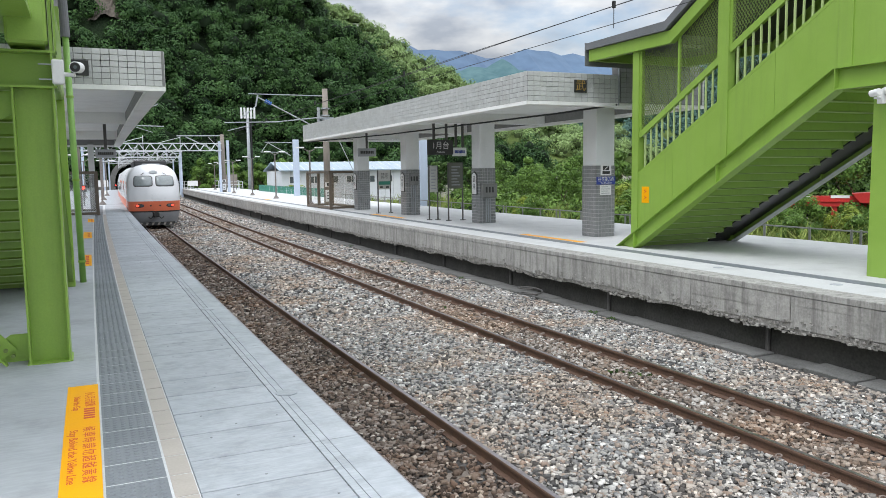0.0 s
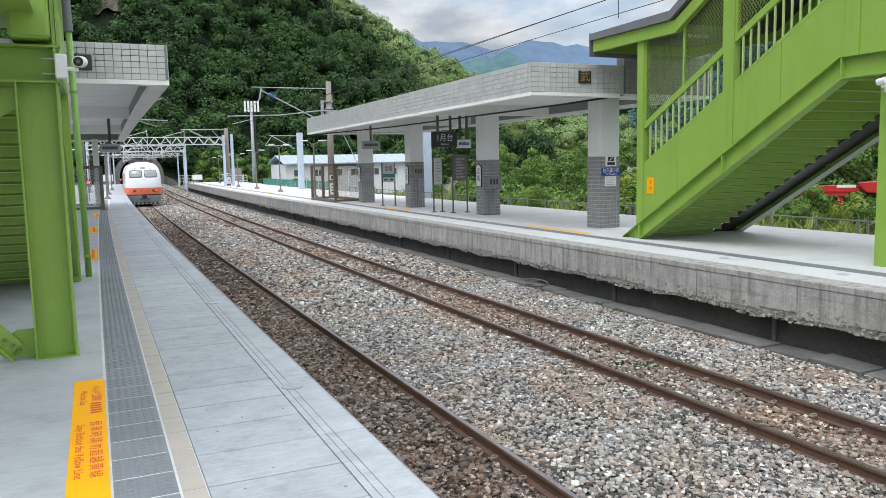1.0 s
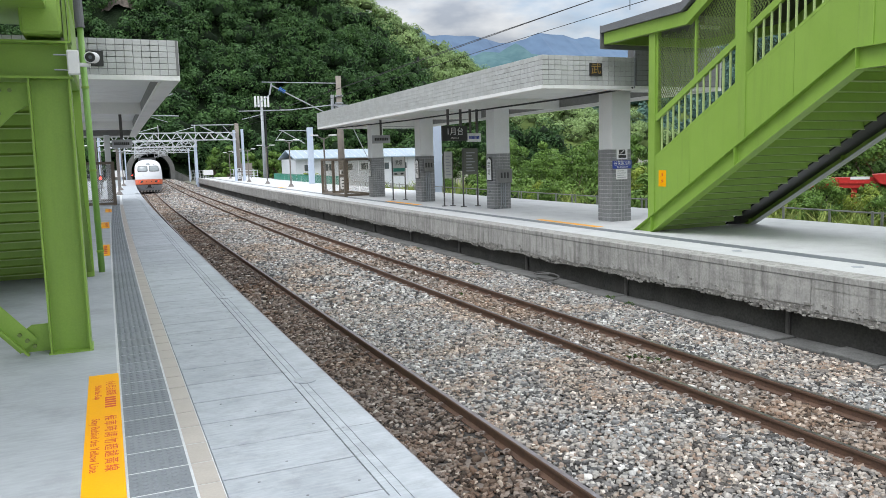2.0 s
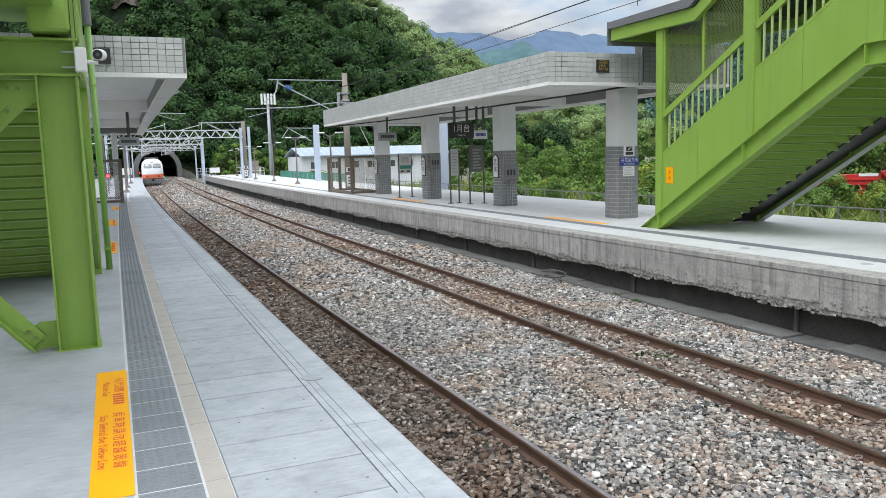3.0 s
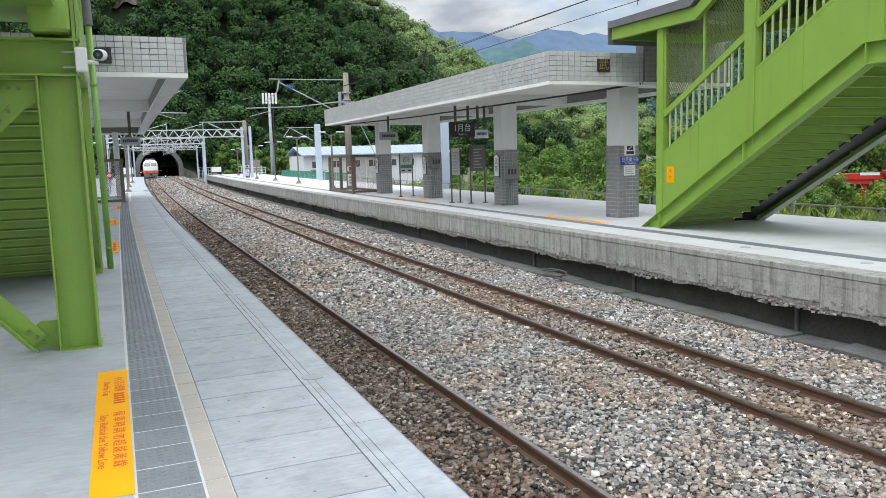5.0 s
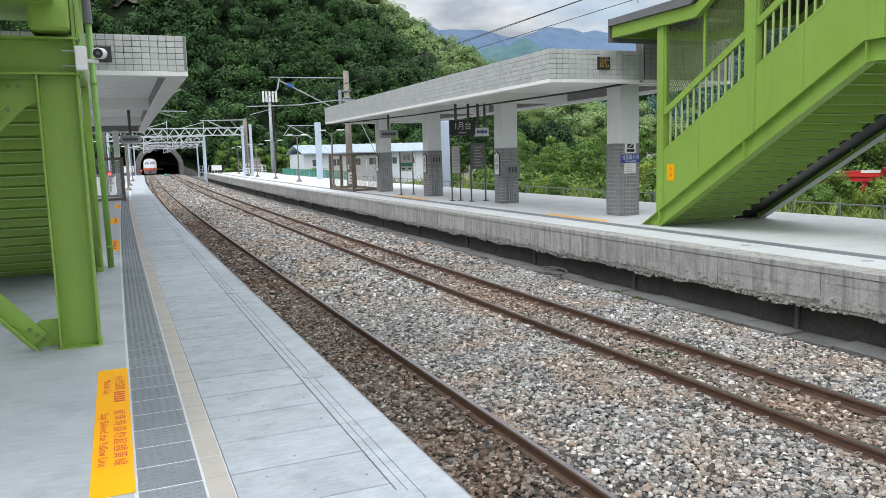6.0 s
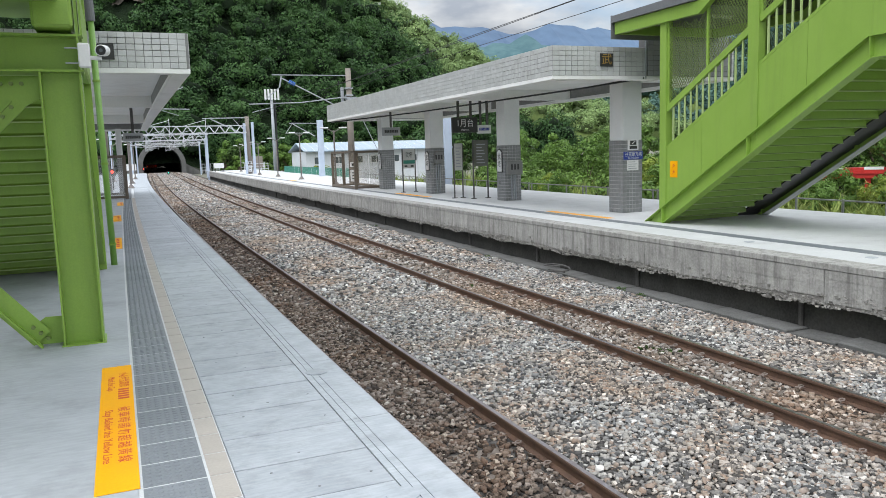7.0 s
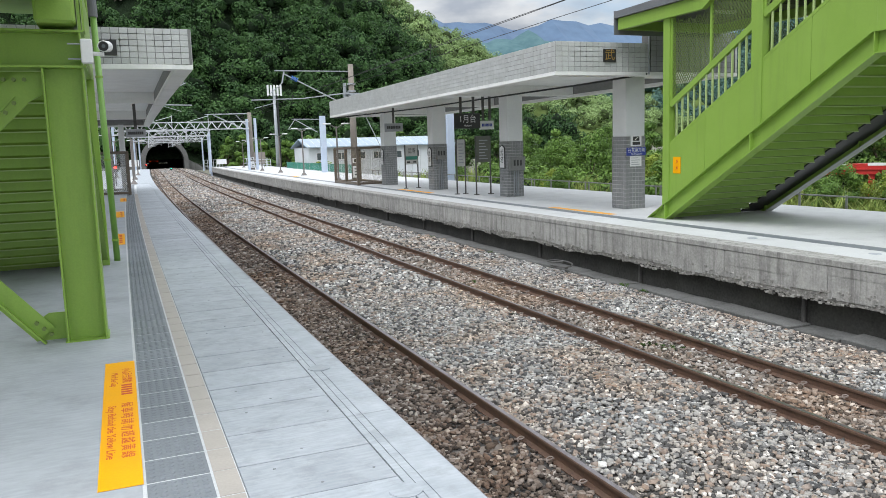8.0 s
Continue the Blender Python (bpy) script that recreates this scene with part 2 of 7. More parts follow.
M_SOCKET = mat("mortar_plug", (0.24, 0.25, 0.26), (0.17, 0.18, 0.19), 0.9, 9, 60, 0.2)
M_TACT = mat("tactile_tile", (0.205, 0.225, 0.245), (0.15, 0.168, 0.185), 0.6, 4, 50, 0.15, stain=0.3, stain_col=(0.2, 0.21, 0.22), rnd=0.08)
M_BEIGE = mat("beige_tile", (0.42, 0.385, 0.345), (0.35, 0.32, 0.285), 0.65, 4, 50, 0.1, rnd=0.06)
M_MORTAR = mat("white_mortar", (0.60, 0.62, 0.63), (0.46, 0.47, 0.48), 0.85, 6, 60, 0.2)
# cloud shade on the near hill, sunshine on the far one, both as leaf colour
M_LEAF_D = mat("leaf_shadowed", (0.08, 0.16, 0.047), (0.017, 0.046, 0.019), 0.6, 0.09, 0.5, 0.0, island=0.22, spec=0.12)
M_LEAF_L = mat("leaf_sunlit", (0.31, 0.42, 0.16), (0.145, 0.23, 0.095), 0.6, 0.05, 1.0, 0.0, island=0.3, spec=0.12)
# distance haze is mixed into this leaf colour
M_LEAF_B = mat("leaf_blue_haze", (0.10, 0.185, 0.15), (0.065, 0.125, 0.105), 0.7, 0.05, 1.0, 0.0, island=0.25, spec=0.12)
M_LEAF_M = mat("leaf_mid", (0.145, 0.245, 0.05), (0.055, 0.11, 0.025), 0.55, 0.3, 4, 0.0, island=0.35, spec=0.12)
M_LEAF_Y = mat("leaf_yellow_green", (0.25, 0.31, 0.05), (0.14, 0.20, 0.035), 0.55, 0.5, 4, 0.0, island=0.35, spec=0.12)
# almost black, so the gaps between crowns look shaded
M_HILL = mat("hill_undergrowth_shaded", (0.014, 0.028, 0.01), (0.006, 0.012, 0.005), 0.95, 0.25, 1.4, 1.0, dist=1.5, spec=0.12)
M_HILL_L = mat("far_hill_undergrowth", (0.13, 0.18, 0.05), (0.07, 0.10, 0.03), 0.9, 0.03, 0.5, 0.5, dist=0.8, spec=0.12)
M_BARK = mat("bark", (0.12, 0.09, 0.06), (0.07, 0.05, 0.035), 0.9, 6, 40, 0.4)
# ridge and mountains carry the air's haze in their base colour
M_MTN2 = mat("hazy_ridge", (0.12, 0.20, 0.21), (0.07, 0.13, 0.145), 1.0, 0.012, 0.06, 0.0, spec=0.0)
M_MTN = mat("mountain_haze_blue", (0.10, 0.165, 0.255), (0.06, 0.105, 0.18), 1.0, 0.003, 0.02, 0.0)
M_BLDW = mat("white_cladding", (0.70, 0.73, 0.75), (0.60, 0.63, 0.66), 0.6, 0.6, 10, 0.05, stain=0.2, stain_col=(0.4, 0.4, 0.38))
M_BLDROOF = mat("blue_grey_roof", (0.33, 0.42, 0.50), (0.24, 0.31, 0.38), 0.45, 0.6, 8, 0.05, stain=0.4, stain_col=(0.45, 0.42, 0.36))
M_FENCEG = mat("green_fence", (0.05, 0.26, 0.19), (0.04, 0.2, 0.15), 0.5, 3, 40, 0.05)
M_REDMACH = mat("red_machine", (0.55, 0.03, 0.025), (0.42, 0.022, 0.02), 0.45, 1, 20, 0.05)
M_SIGNBLUE = mat("sign_blue", (0.03, 0.06, 0.32), (0.025, 0.05, 0.27), 0.4, 3, 40, 0.0)
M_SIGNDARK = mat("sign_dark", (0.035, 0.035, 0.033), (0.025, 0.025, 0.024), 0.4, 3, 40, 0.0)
M_GOLD = mat("gold_letters", (0.45, 0.30, 0.08), (0.35, 0.22, 0.06), 0.4, 5, 40, 0.05, metal=0.4)
M_LAMPRED = mat("red_lamp", (0.6, 0.02, 0.01), None, 0.3, 5, 40, 0.0, emit=(1.0, 0.03, 0.02, 6.0))
M_LAMPWARM = mat("tail_lamp", (0.6, 0.06, 0.03), None, 0.3, 5, 40, 0.0, emit=(1.0, 0.06, 0.03, 1.6))
M_LAMPGREEN = mat("green_lamp", (0.02, 0.6, 0.35), None, 0.3, 5, 40, 0.0, emit=(0.05, 0.9, 0.5, 2.0))
M_ASPHALT = mat("path_concrete", (0.36, 0.36, 0.34), (0.28, 0.28, 0.265), 0.9, 0.4, 12, 0.1)

# ---- mesh helpers ----


def box(bm, x0, x1, y0, y1, z0, z1):
    v = [bm.verts.new(c) for c in ((x0, y0, z0), (x1, y0, z0), (x1, y1, z0), (x0, y1, z0), (x0, y0, z1), (x1, y0, z1), (x1, y1, z1), (x0, y1, z1))]
    for f in ((0, 3, 2, 1), (4, 5, 6, 7), (0, 1, 5, 4), (1, 2, 6, 5), (2, 3, 7, 6), (3, 0, 4, 7)):
        bm.faces.new([v[i] for i in f])
    return v


def bevel(bm, w, seg=1):
    bmesh.ops.bevel(bm, geom=list(bm.edges), offset=w, segments=seg, affect="EDGES", profile=0.6)


def bx(x0, x1, y0, y1, z0, z1, bev=0.0):
    bm = bmesh.new()
    box(bm, x0, x1, y0, y1, z0, z1)
    if bev:
        bevel(bm, bev)
    return bm


def prism(pts, axis, a, b, bm=None):
    """A profile pts of (u, v) extruded along axis from a to b; x: (y, z), y: (x, z), z: (x, y)."""
    bm = bm or bmesh.new()

    def at(u, v, w):
        return {"x": (w, u, v), "y": (u, w, v), "z": (u, v, w)}[axis]
    lo, hi = [bm.verts.new(at(u, v, a)) for u, v in pts], [bm.verts.new(at(u, v, b)) for u, v in pts]
    n = len(pts)
    bm.faces.new(lo), bm.faces.new(hi[::-1])
    for i in range(n):
        bm.faces.new((lo[i], hi[i], hi[(i + 1) % n], lo[(i + 1) % n]))
    bmesh.ops.recalc_face_normals(bm, faces=bm.faces)
    return bm


def tube(bm, p, q, r, n=8, r2=None):
    """A rod from p to q."""
    p, q = Vector(p), Vector(q)
    d = (q - p).normalized()
    u = d.orthogonal().normalized()
    w = d.cross(u)
    r2 = r if r2 is None else r2
    a = [bm.verts.new(p + (u * math.cos(k * math.tau / n) + w * math.sin(k * math.tau / n)) * r) for k in range(n)]
    b = [bm.verts.new(q + (u * math.cos(k * math.tau / n) + w * math.sin(k * math.tau / n)) * r2) for k in range(n)]
    for k in range(n):
        bm.faces.new((a[k], a[(k + 1) % n], b[(k + 1) % n], b[k]))
    bm.faces.new(a[::-1]), bm.faces.new(b)
    return bm


def beam(bm, p, q, w, h):
    """A square bar from p to q: w across, h high."""
    p, q = Vector(p), Vector(q)
    d = (q - p).normalized()
    up = Vector((0, 0, 1)) if abs(d.z) < 0.95 else Vector((0, 1, 0))
    s = d.cross(up).normalized()
    u = s.cross(d)
    c = [s * i * w / 2 + u * j * h / 2 for i, j in ((-1, -1), (1, -1), (1, 1), (-1, 1))]
    a, b = [bm.verts.new(p + k) for k in c], [bm.verts.new(q + k) for k in c]
    for k in range(4):
        bm.faces.new((a[k], a[(k + 1) % 4], b[(k + 1) % 4], b[k]))
    bm.faces.new(a[::-1]), bm.faces.new(b)
    return bm


def pipe(bm, pts, r, n=6):
    """One round line through the points."""
    pts = [Vector(p) for p in pts]
    rings = []
    for i, p in enumerate(pts):
        d = (pts[min(i + 1, len(pts) - 1)] - pts[max(i - 1, 0)]).normalized()
        u = d.cross(Vector((0.31, 0.17, 0.93))).normalized()
        w = d.cross(u)
        rings.append([bm.verts.new(p + (u * math.cos(k * math.tau / n) + w * math.sin(k * math.tau / n)) * r) for k in range(n)])
    for a, b in zip(rings, rings[1:]):
        for k in range(n):
            bm.faces.new((a[k], a[(k + 1) % n], b[(k + 1) % n], b[k]))
    bm.faces.new(rings[0][::-1]), bm.faces.new(rings[-1])
    return bm


def mesh_of(name, bm, material, smooth=False):
    me = bpy.data.meshes.new(name)
    bm.to_mesh(me)
    bm.free()
    me.materials.append(material)
    if smooth:
        for f in me.polygons:
            f.use_smooth = True
    return me


def part(name, bm, material, parent=None, label="", smooth=False):
    ob = new(name, mesh_of(name, bm, material, smooth))
    ob.parent = parent
    if label:
        tagged(ob, label)
    return ob


def empty(name, label, category, group="", at=(0, 0, 0), kind=""):
    ob = new(name)
    ob.empty_display_size = 0.2
    ob.location = at
    return tagged(ob, label, category, group, kind)


def piece(name, me, parent, m):
    ob = new(name, me)
    ob.parent = parent
    ob.matrix_basis = m
    return ob


def off(y):
    """How far the line has swung to the side at y."""
    if y < 8:
        return 0.0
    if y < 97:
        return 0.000175 * (y - 8) ** 2
    return 1.386 + 0.0328 * (y - 97)


def sweep(bm, prof, ys, closed=True):
    """A profile of (x, z) drawn along the line's curve."""
    rows = [[bm.verts.new((x + off(y), y, z)) for x, z in prof] for y in ys]
    n = len(prof)
    for r, s in zip(rows, rows[1:]):
        for i in range(n if closed else n - 1):
            bm.faces.new((r[i], r[(i + 1) % n], s[(i + 1) % n], s[i]))
    if closed:
        bm.faces.new(rows[0]), bm.faces.new(rows[-1][::-1])
        bmesh.ops.recalc_face_normals(bm, faces=bm.faces)
    return bm


def steps(a, b, d):
    n = max(1, round((b - a) / d))
    return [a + (b - a) * i / n for i in range(n + 1)]


RAIL_Z, BED = -0.96, -1.10
X_EDGE, X_A, X_B, X_FAR = 1.85, 3.82, 6.77, 10.79

# ---- ground, track, platforms ----
ground = bmesh.new()
rows_g = [[ground.verts.new((x, y, -1.75)) for x in (-2500, -60, -10, 40, 90, 2500)] for y in (-300, -20, 60, 190, 400, 3000)]
for r_, s_ in zip(rows_g, rows_g[1:]):
    for i_ in range(5):
        ground.faces.new((r_[i_], r_[i_ + 1], s_[i_ + 1], s_[i_]))
tagged(part("ground", ground, M_GROUND), "green and brown soil ground round the station", "ground", kind="structure")

YS = steps(-12, 97, 4) + steps(97, 330, 12)[1:]
BEDP = [(-0.5, -1.7), (-0.5, BED - 0.06), (1.9, BED - 0.06), (4.3, BED), (5.2, BED + 0.03), (6.2, BED), (8.6, BED - 0.04), (10.2, BED - 0.16), (11.3, BED - 0.24), (11.3, -1.7)]
track_bed = tagged(part("track_bed", sweep(bmesh.new(), BEDP, YS), M_BALLAST), "grey crushed stone ballast bed under two tracks", "ballast", kind="structure")


def bed_z(x):
    return float(np.interp(x, [p[0] for p in BEDP[1:9]], [p[1] for p in BEDP[1:9]]))


def rail_profile(xc):
    z = RAIL_Z
    return [(xc + a, z + b) for a, b in ((-0.062, -0.153), (0.062, -0.153), (0.062, -0.14), (0.011, -0.12), (0.011, -0.045), (0.033, -0.035), (0.034, -0.008), (0.028, 0.0),
                                        (-0.028, 0.0), (-0.034, -0.008), (-0.033, -0.035), (-0.011, -0.045), (-0.011, -0.12), (-0.062, -0.14))]


for xc in (X_A - 1.132, X_A, X_B, X_B + 1.132):
    r = tagged(new("rail"), "rust-brown steel rail with a worn top on sleepers", "rail", "rails of the two tracks")
    part("rail_body", sweep(bmesh.new(), rail_profile(xc), YS), M_RAIL, r)
    part("rail_head", sweep(bmesh.new(), [(xc - 0.026, RAIL_Z + 0.003), (xc + 0.026, RAIL_Z + 0.003)], YS, False), M_RAILTOP, r, "worn shiny running surface")


def clip_mesh():
    bm = bmesh.new()
    pts = [Vector((0.10 + 0.045 * math.cos(a), 0.05 * math.sin(a) + 0.012 * a, 0.03 + 0.02 * math.sin(a * 0.5))) for a in [0.9 * i for i in range(8)]]
    pipe(bm, pts, 0.010, 5)
    return mesh_of("clip", bm, M_CLIP)


def lay_sleepers():
    bm = bmesh.new()
    box(bm, -1.0, 1.0, -0.11, 0.11, -0.14, 0.0)
    bevel(bm, 0.02)
    me, cl = mesh_of("sleeper", bm, M_SLEEPER), clip_mesh()
    for xc in (X_A - 0.566, X_B + 0.566):
        for k in range(114):
            y = -5.6 + 0.6 * k
            s = piece("sleeper", me, track_bed, pose(xc + off(y), y, RAIL_Z - 0.156, 0, 0, random.uniform(-1, 1)))
            if 2 < y < 27:
                for side in (-0.566, 0.566):
                    for d in (0, 180):
                        piece("clip", cl, s, pose(side, 0, 0.02, 0, 0, d))


lay_sleepers()

# near platform: base, then what is laid on it
near = bmesh.new()
sweep(near, [(-7.5, -1.7), (X_EDGE - 0.25, -1.7), (X_EDGE - 0.25, -0.3), (X_EDGE - 0.02, -0.25), (X_EDGE - 0.02, -0.022), (-7.5, -0.022)], steps(-8, 129, 4))
platform_near = tagged(part("platform_1", near, M_MORTAR), "pale grey concrete platform with a tactile strip and grooved edge", "platform", kind="structure")
part("paving", sweep(bmesh.new(), [(-7.5, -0.02), (-0.03, -0.02), (-0.03, 0.0), (-7.5, 0.0)], steps(-8, 129, 3)), M_PLAT, platform_near)
part("mortar_bed", sweep(bmesh.new(), [(-0.03, -0.02), (0.56, -0.02), (0.56, -0.003), (-0.03, -0.003)], steps(-8, 46, 3)), M_MORTAR, platform_near, "white mortar joints")
part("joint_bed", sweep(bmesh.new(), [(0.562, -0.02), (X_EDGE - 0.02, -0.02), (X_EDGE - 0.02, -0.014), (0.562, -0.014)], steps(2, 62, 3)), M_JOINT, platform_near, "dark joints between planks")
# beyond the pieces that are laid one by one
part("far_strip", sweep(bmesh.new(), [(-0.01, -0.02), (0.40, -0.02), (0.40, -0.002), (-0.01, -0.002)], steps(46.2, 60, 3)), M_TACT, platform_near)
part("far_paving", sweep(bmesh.new(), [(0.57, -0.02), (X_EDGE, -0.02), (X_EDGE, 0.0), (0.57, 0.0)], steps(62.6, 129, 3)), M_PLANK, platform_near)
part("near_paving", bx(0.57, X_EDGE, -8, 2.0, -0.02, 0.0), M_PLANK, platform_near)

# far platform
YP = steps(-12, 126, 3)
far = bmesh.new()
sweep(far, [(11.25, -1.7), (11.25, -0.3), (X_FAR + 0.06, -0.3), (X_FAR + 0.06, 0.0), (18.5, 0.0), (18.5, -1.7)], YP)
platform_far = tagged(part("platform_2", far, M_PLAT2), "pale grey concrete island platform with a broken old edge", "platform", kind="structure")
part("guide_band", sweep(bmesh.new(), [(12.25, 0.002), (12.62, 0.002), (12.62, 0.006), (12.25, 0.006)], YP), M_TACT, platform_far, "dark grey tactile band")
part("back_wall", sweep(bmesh.new(), [(11.1, -1.7), (11.1, -0.3), (11.245, -0.3), (11.245, -1.7)], YP), M_WALL, platform_far, "streaked concrete wall under the platform, recess shade painted in")


def platform_edge():
    """The old edge beam: a top strip, cast bays and a ragged lower rim of bare stone."""
    rng = random.Random(5)
    y = -10.0
    while y < 120:
        ln = 2.4
        bm = bmesh.new()
        a, b = y + 0.006, y + ln - 0.006
        zs = (-0.112, rng.uniform(-0.28, -0.22), rng.uniform(-0.42, -0.36), -0.62)
        for j in range(3):
            cut = sorted([a, b] + [rng.uniform(a + 0.2, b - 0.2) for _ in range(rng.choice((0, 1, 2)))])
            for u, v in zip(cut, cut[1:]):
                d = rng.uniform(-0.004, 0.003)
                lo0, lo1 = (zs[3] + rng.uniform(-0.07, 0.05), zs[3] + rng.uniform(-0.07, 0.05)) if j == 2 else (zs[j + 1] + 0.0015, zs[j + 1] + 0.0015)
                xa, xb = X_FAR + off(u) + d, X_FAR + off(v) + d
                vs = [bm.verts.new(c) for c in ((xa, u + 0.0008, lo0), (xb, v - 0.0008, lo1), (xb, v - 0.0008, zs[j]), (xa, u + 0.0008, zs[j]),
                                                (xa + 0.3, u, lo0), (xb + 0.3, v, lo1), (xb + 0.3, v, zs[j]), (xa + 0.3, u, zs[j]))]
                for f in ((0, 1, 2, 3), (0, 4, 5, 1), (3, 2, 6, 7), (0, 3, 7, 4), (1, 5, 6, 2)):
                    bm.faces.new([vs[k] for k in f])
        part("edge_bay", bm, M_FASCIA, platform_far)
        y += ln
    part("edge_strip", sweep(bmesh.new(), [(X_FAR - 0.012, -0.102), (X_FAR - 0.012, -0.006), (X_FAR - 0.004, 0.004), (X_FAR + 0.5, 0.004), (X_FAR + 0.5, -0.102)], YP), M_FASCIA, platform_far, "thin top strip with dark joint below")
    # broken rim: stones and lumps under the beam's foot
    bm = bmesh.new()
    for _ in range(8500):
        y = -2 + 60 * rng.random() ** 1.6
        z = -0.745 + 0.24 * rng.random() ** 1.5 + 0.03 * math.sin(y * 1.7) + 0.02 * math.sin(y * 5.3)
        x = X_FAR + off(y) + 0.02 + rng.uniform(-0.022, 0.05)
        r = rng.uniform(0.007, 0.026)
        c = [Vector((x + sx * r * rng.uniform(0.5, 1), y + sy * r * rng.uniform(0.7, 1.7), z + sz * r * rng.uniform(0.5, 1))) for sx in (-1, 1) for sy in (-1, 1) for sz in (-1, 1)]
        v = [bm.verts.new(k) for k in c]
        for f in ((0, 1, 3, 2), (4, 6, 7, 5), (0, 4, 5, 1), (2, 3, 7, 6), (0, 2, 6, 4), (1, 5, 7, 3)):
            bm.faces.new([v[i] for i in f])
    tagged(part("broken_rim", bm, M_ROUGH, platform_far, "rough broken concrete with bare stones"), kind="stuff")
    part("rim_core", sweep(bmesh.new(), [(X_FAR + 0.02, -0.72), (X_FAR + 0.012, -0.5), (X_FAR + 0.33, -0.5), (X_FAR + 0.33, -0.72)], YP), M_ROUGH, platform_far)
    # drain covers at the foot of the wall
    bm = bmesh.new()
    box(bm, 0, 0.52, 0.02, 0.96, -0.1, 0.0)
    bevel(bm, 0.014)
    me = mesh_of("drain_cover", bm, M_LEDGE)
    for k in range(60):
        y = -4 + k * 0.98
        piece("drain_cover", me, platform_far, pose(10.55 + off(y), y, -1.235 + rng.uniform(-0.012, 0.012), rng.uniform(-1, 1), rng.uniform(-1.5, 1.5), rng.uniform(-0.6, 0.6)))
    part("drain_rest", sweep(bmesh.new(), [(10.55, -1.4), (10.55, -1.28), (11.1, -1.28), (11.1, -1.4)], steps(54.8, 126, 4)), M_LEDGE, platform_far)
    bm = bmesh.new()
    for k in range(20):
        y = 0.5 + k * 4.7
        tube(bm, (11.06 + off(y), y, -1.5), (11.06 + off(y), y, -0.5), 0.045, 8)
    part("drain_pipe", bm, M_DARKSTEEL, platform_far, "dark drain pipes on the wall")


platform_edge()

# ---- canopies and columns ----


def tiled_face(parent, origin, u, v, nrm, w, h, tw, th, budget, me):
    """Wall tiles on a face, each an object while the budget lasts; the rest joined. Returns the budget left."""
    nu, nv = round(w / tw), round(h / th)
    tw, th = w / nu, h / nv
    rot = Matrix((u, v, nrm)).transposed().to_4x4()
    rest = bmesh.new()
    for i in range(nu):
        for j in range(nv):
            c = origin + u * (i + 0.5) * tw + v * (j + 0.5) * th
            m = Matrix.Translation(c) @ rot
            if budget > 0:
                piece("tile", me, parent, m)
                budget -= 1
            else:
                q = [rest.verts.new(m @ Vector(k)) for k in ((-tw / 2 + 0.005, -th / 2 + 0.005, 0.012), (tw / 2 - 0.005, -th / 2 + 0.005, 0.012), (tw / 2 - 0.005, th / 2 - 0.005, 0.012), (-tw / 2 + 0.005, th / 2 - 0.005, 0.012),
                                                        (-tw / 2, -th / 2, 0), (tw / 2, -th / 2, 0), (tw / 2, th / 2, 0), (-tw / 2, th / 2, 0))]
                rest.faces.new(q[:4])
                for a, b in ((0, 1), (1, 2), (2, 3), (3, 0)):
                    rest.faces.new((q[a], q[a + 4], q[b + 4], q[b]))
    if rest.verts:
        tagged(part("tiles_rest", rest, M_TILE_J, parent), kind="stuff")
    return budget


M_TILE_J = mat("grey_wall_tile_far", (0.53, 0.54, 0.53), (0.44, 0.45, 0.44), 0.35, 2, 40, 0.03, stain=0.3, stain_col=(0.3, 0.28, 0.25), stain_scale=1.5, island=0.07)


def tile_mesh(w, h, material):
    bm = bmesh.new()
    box(bm, -w / 2 + 0.005, w / 2 - 0.005, -h / 2 + 0.005, h / 2 - 0.005, -0.01, 0.012)
    bmesh.ops.bevel(bm, geom=[e for e in bm.edges if all(v.co.z > 0 for v in e.verts)], offset=0.004, segments=1, affect="EDGES")
    return mesh_of("tile", bm, material)


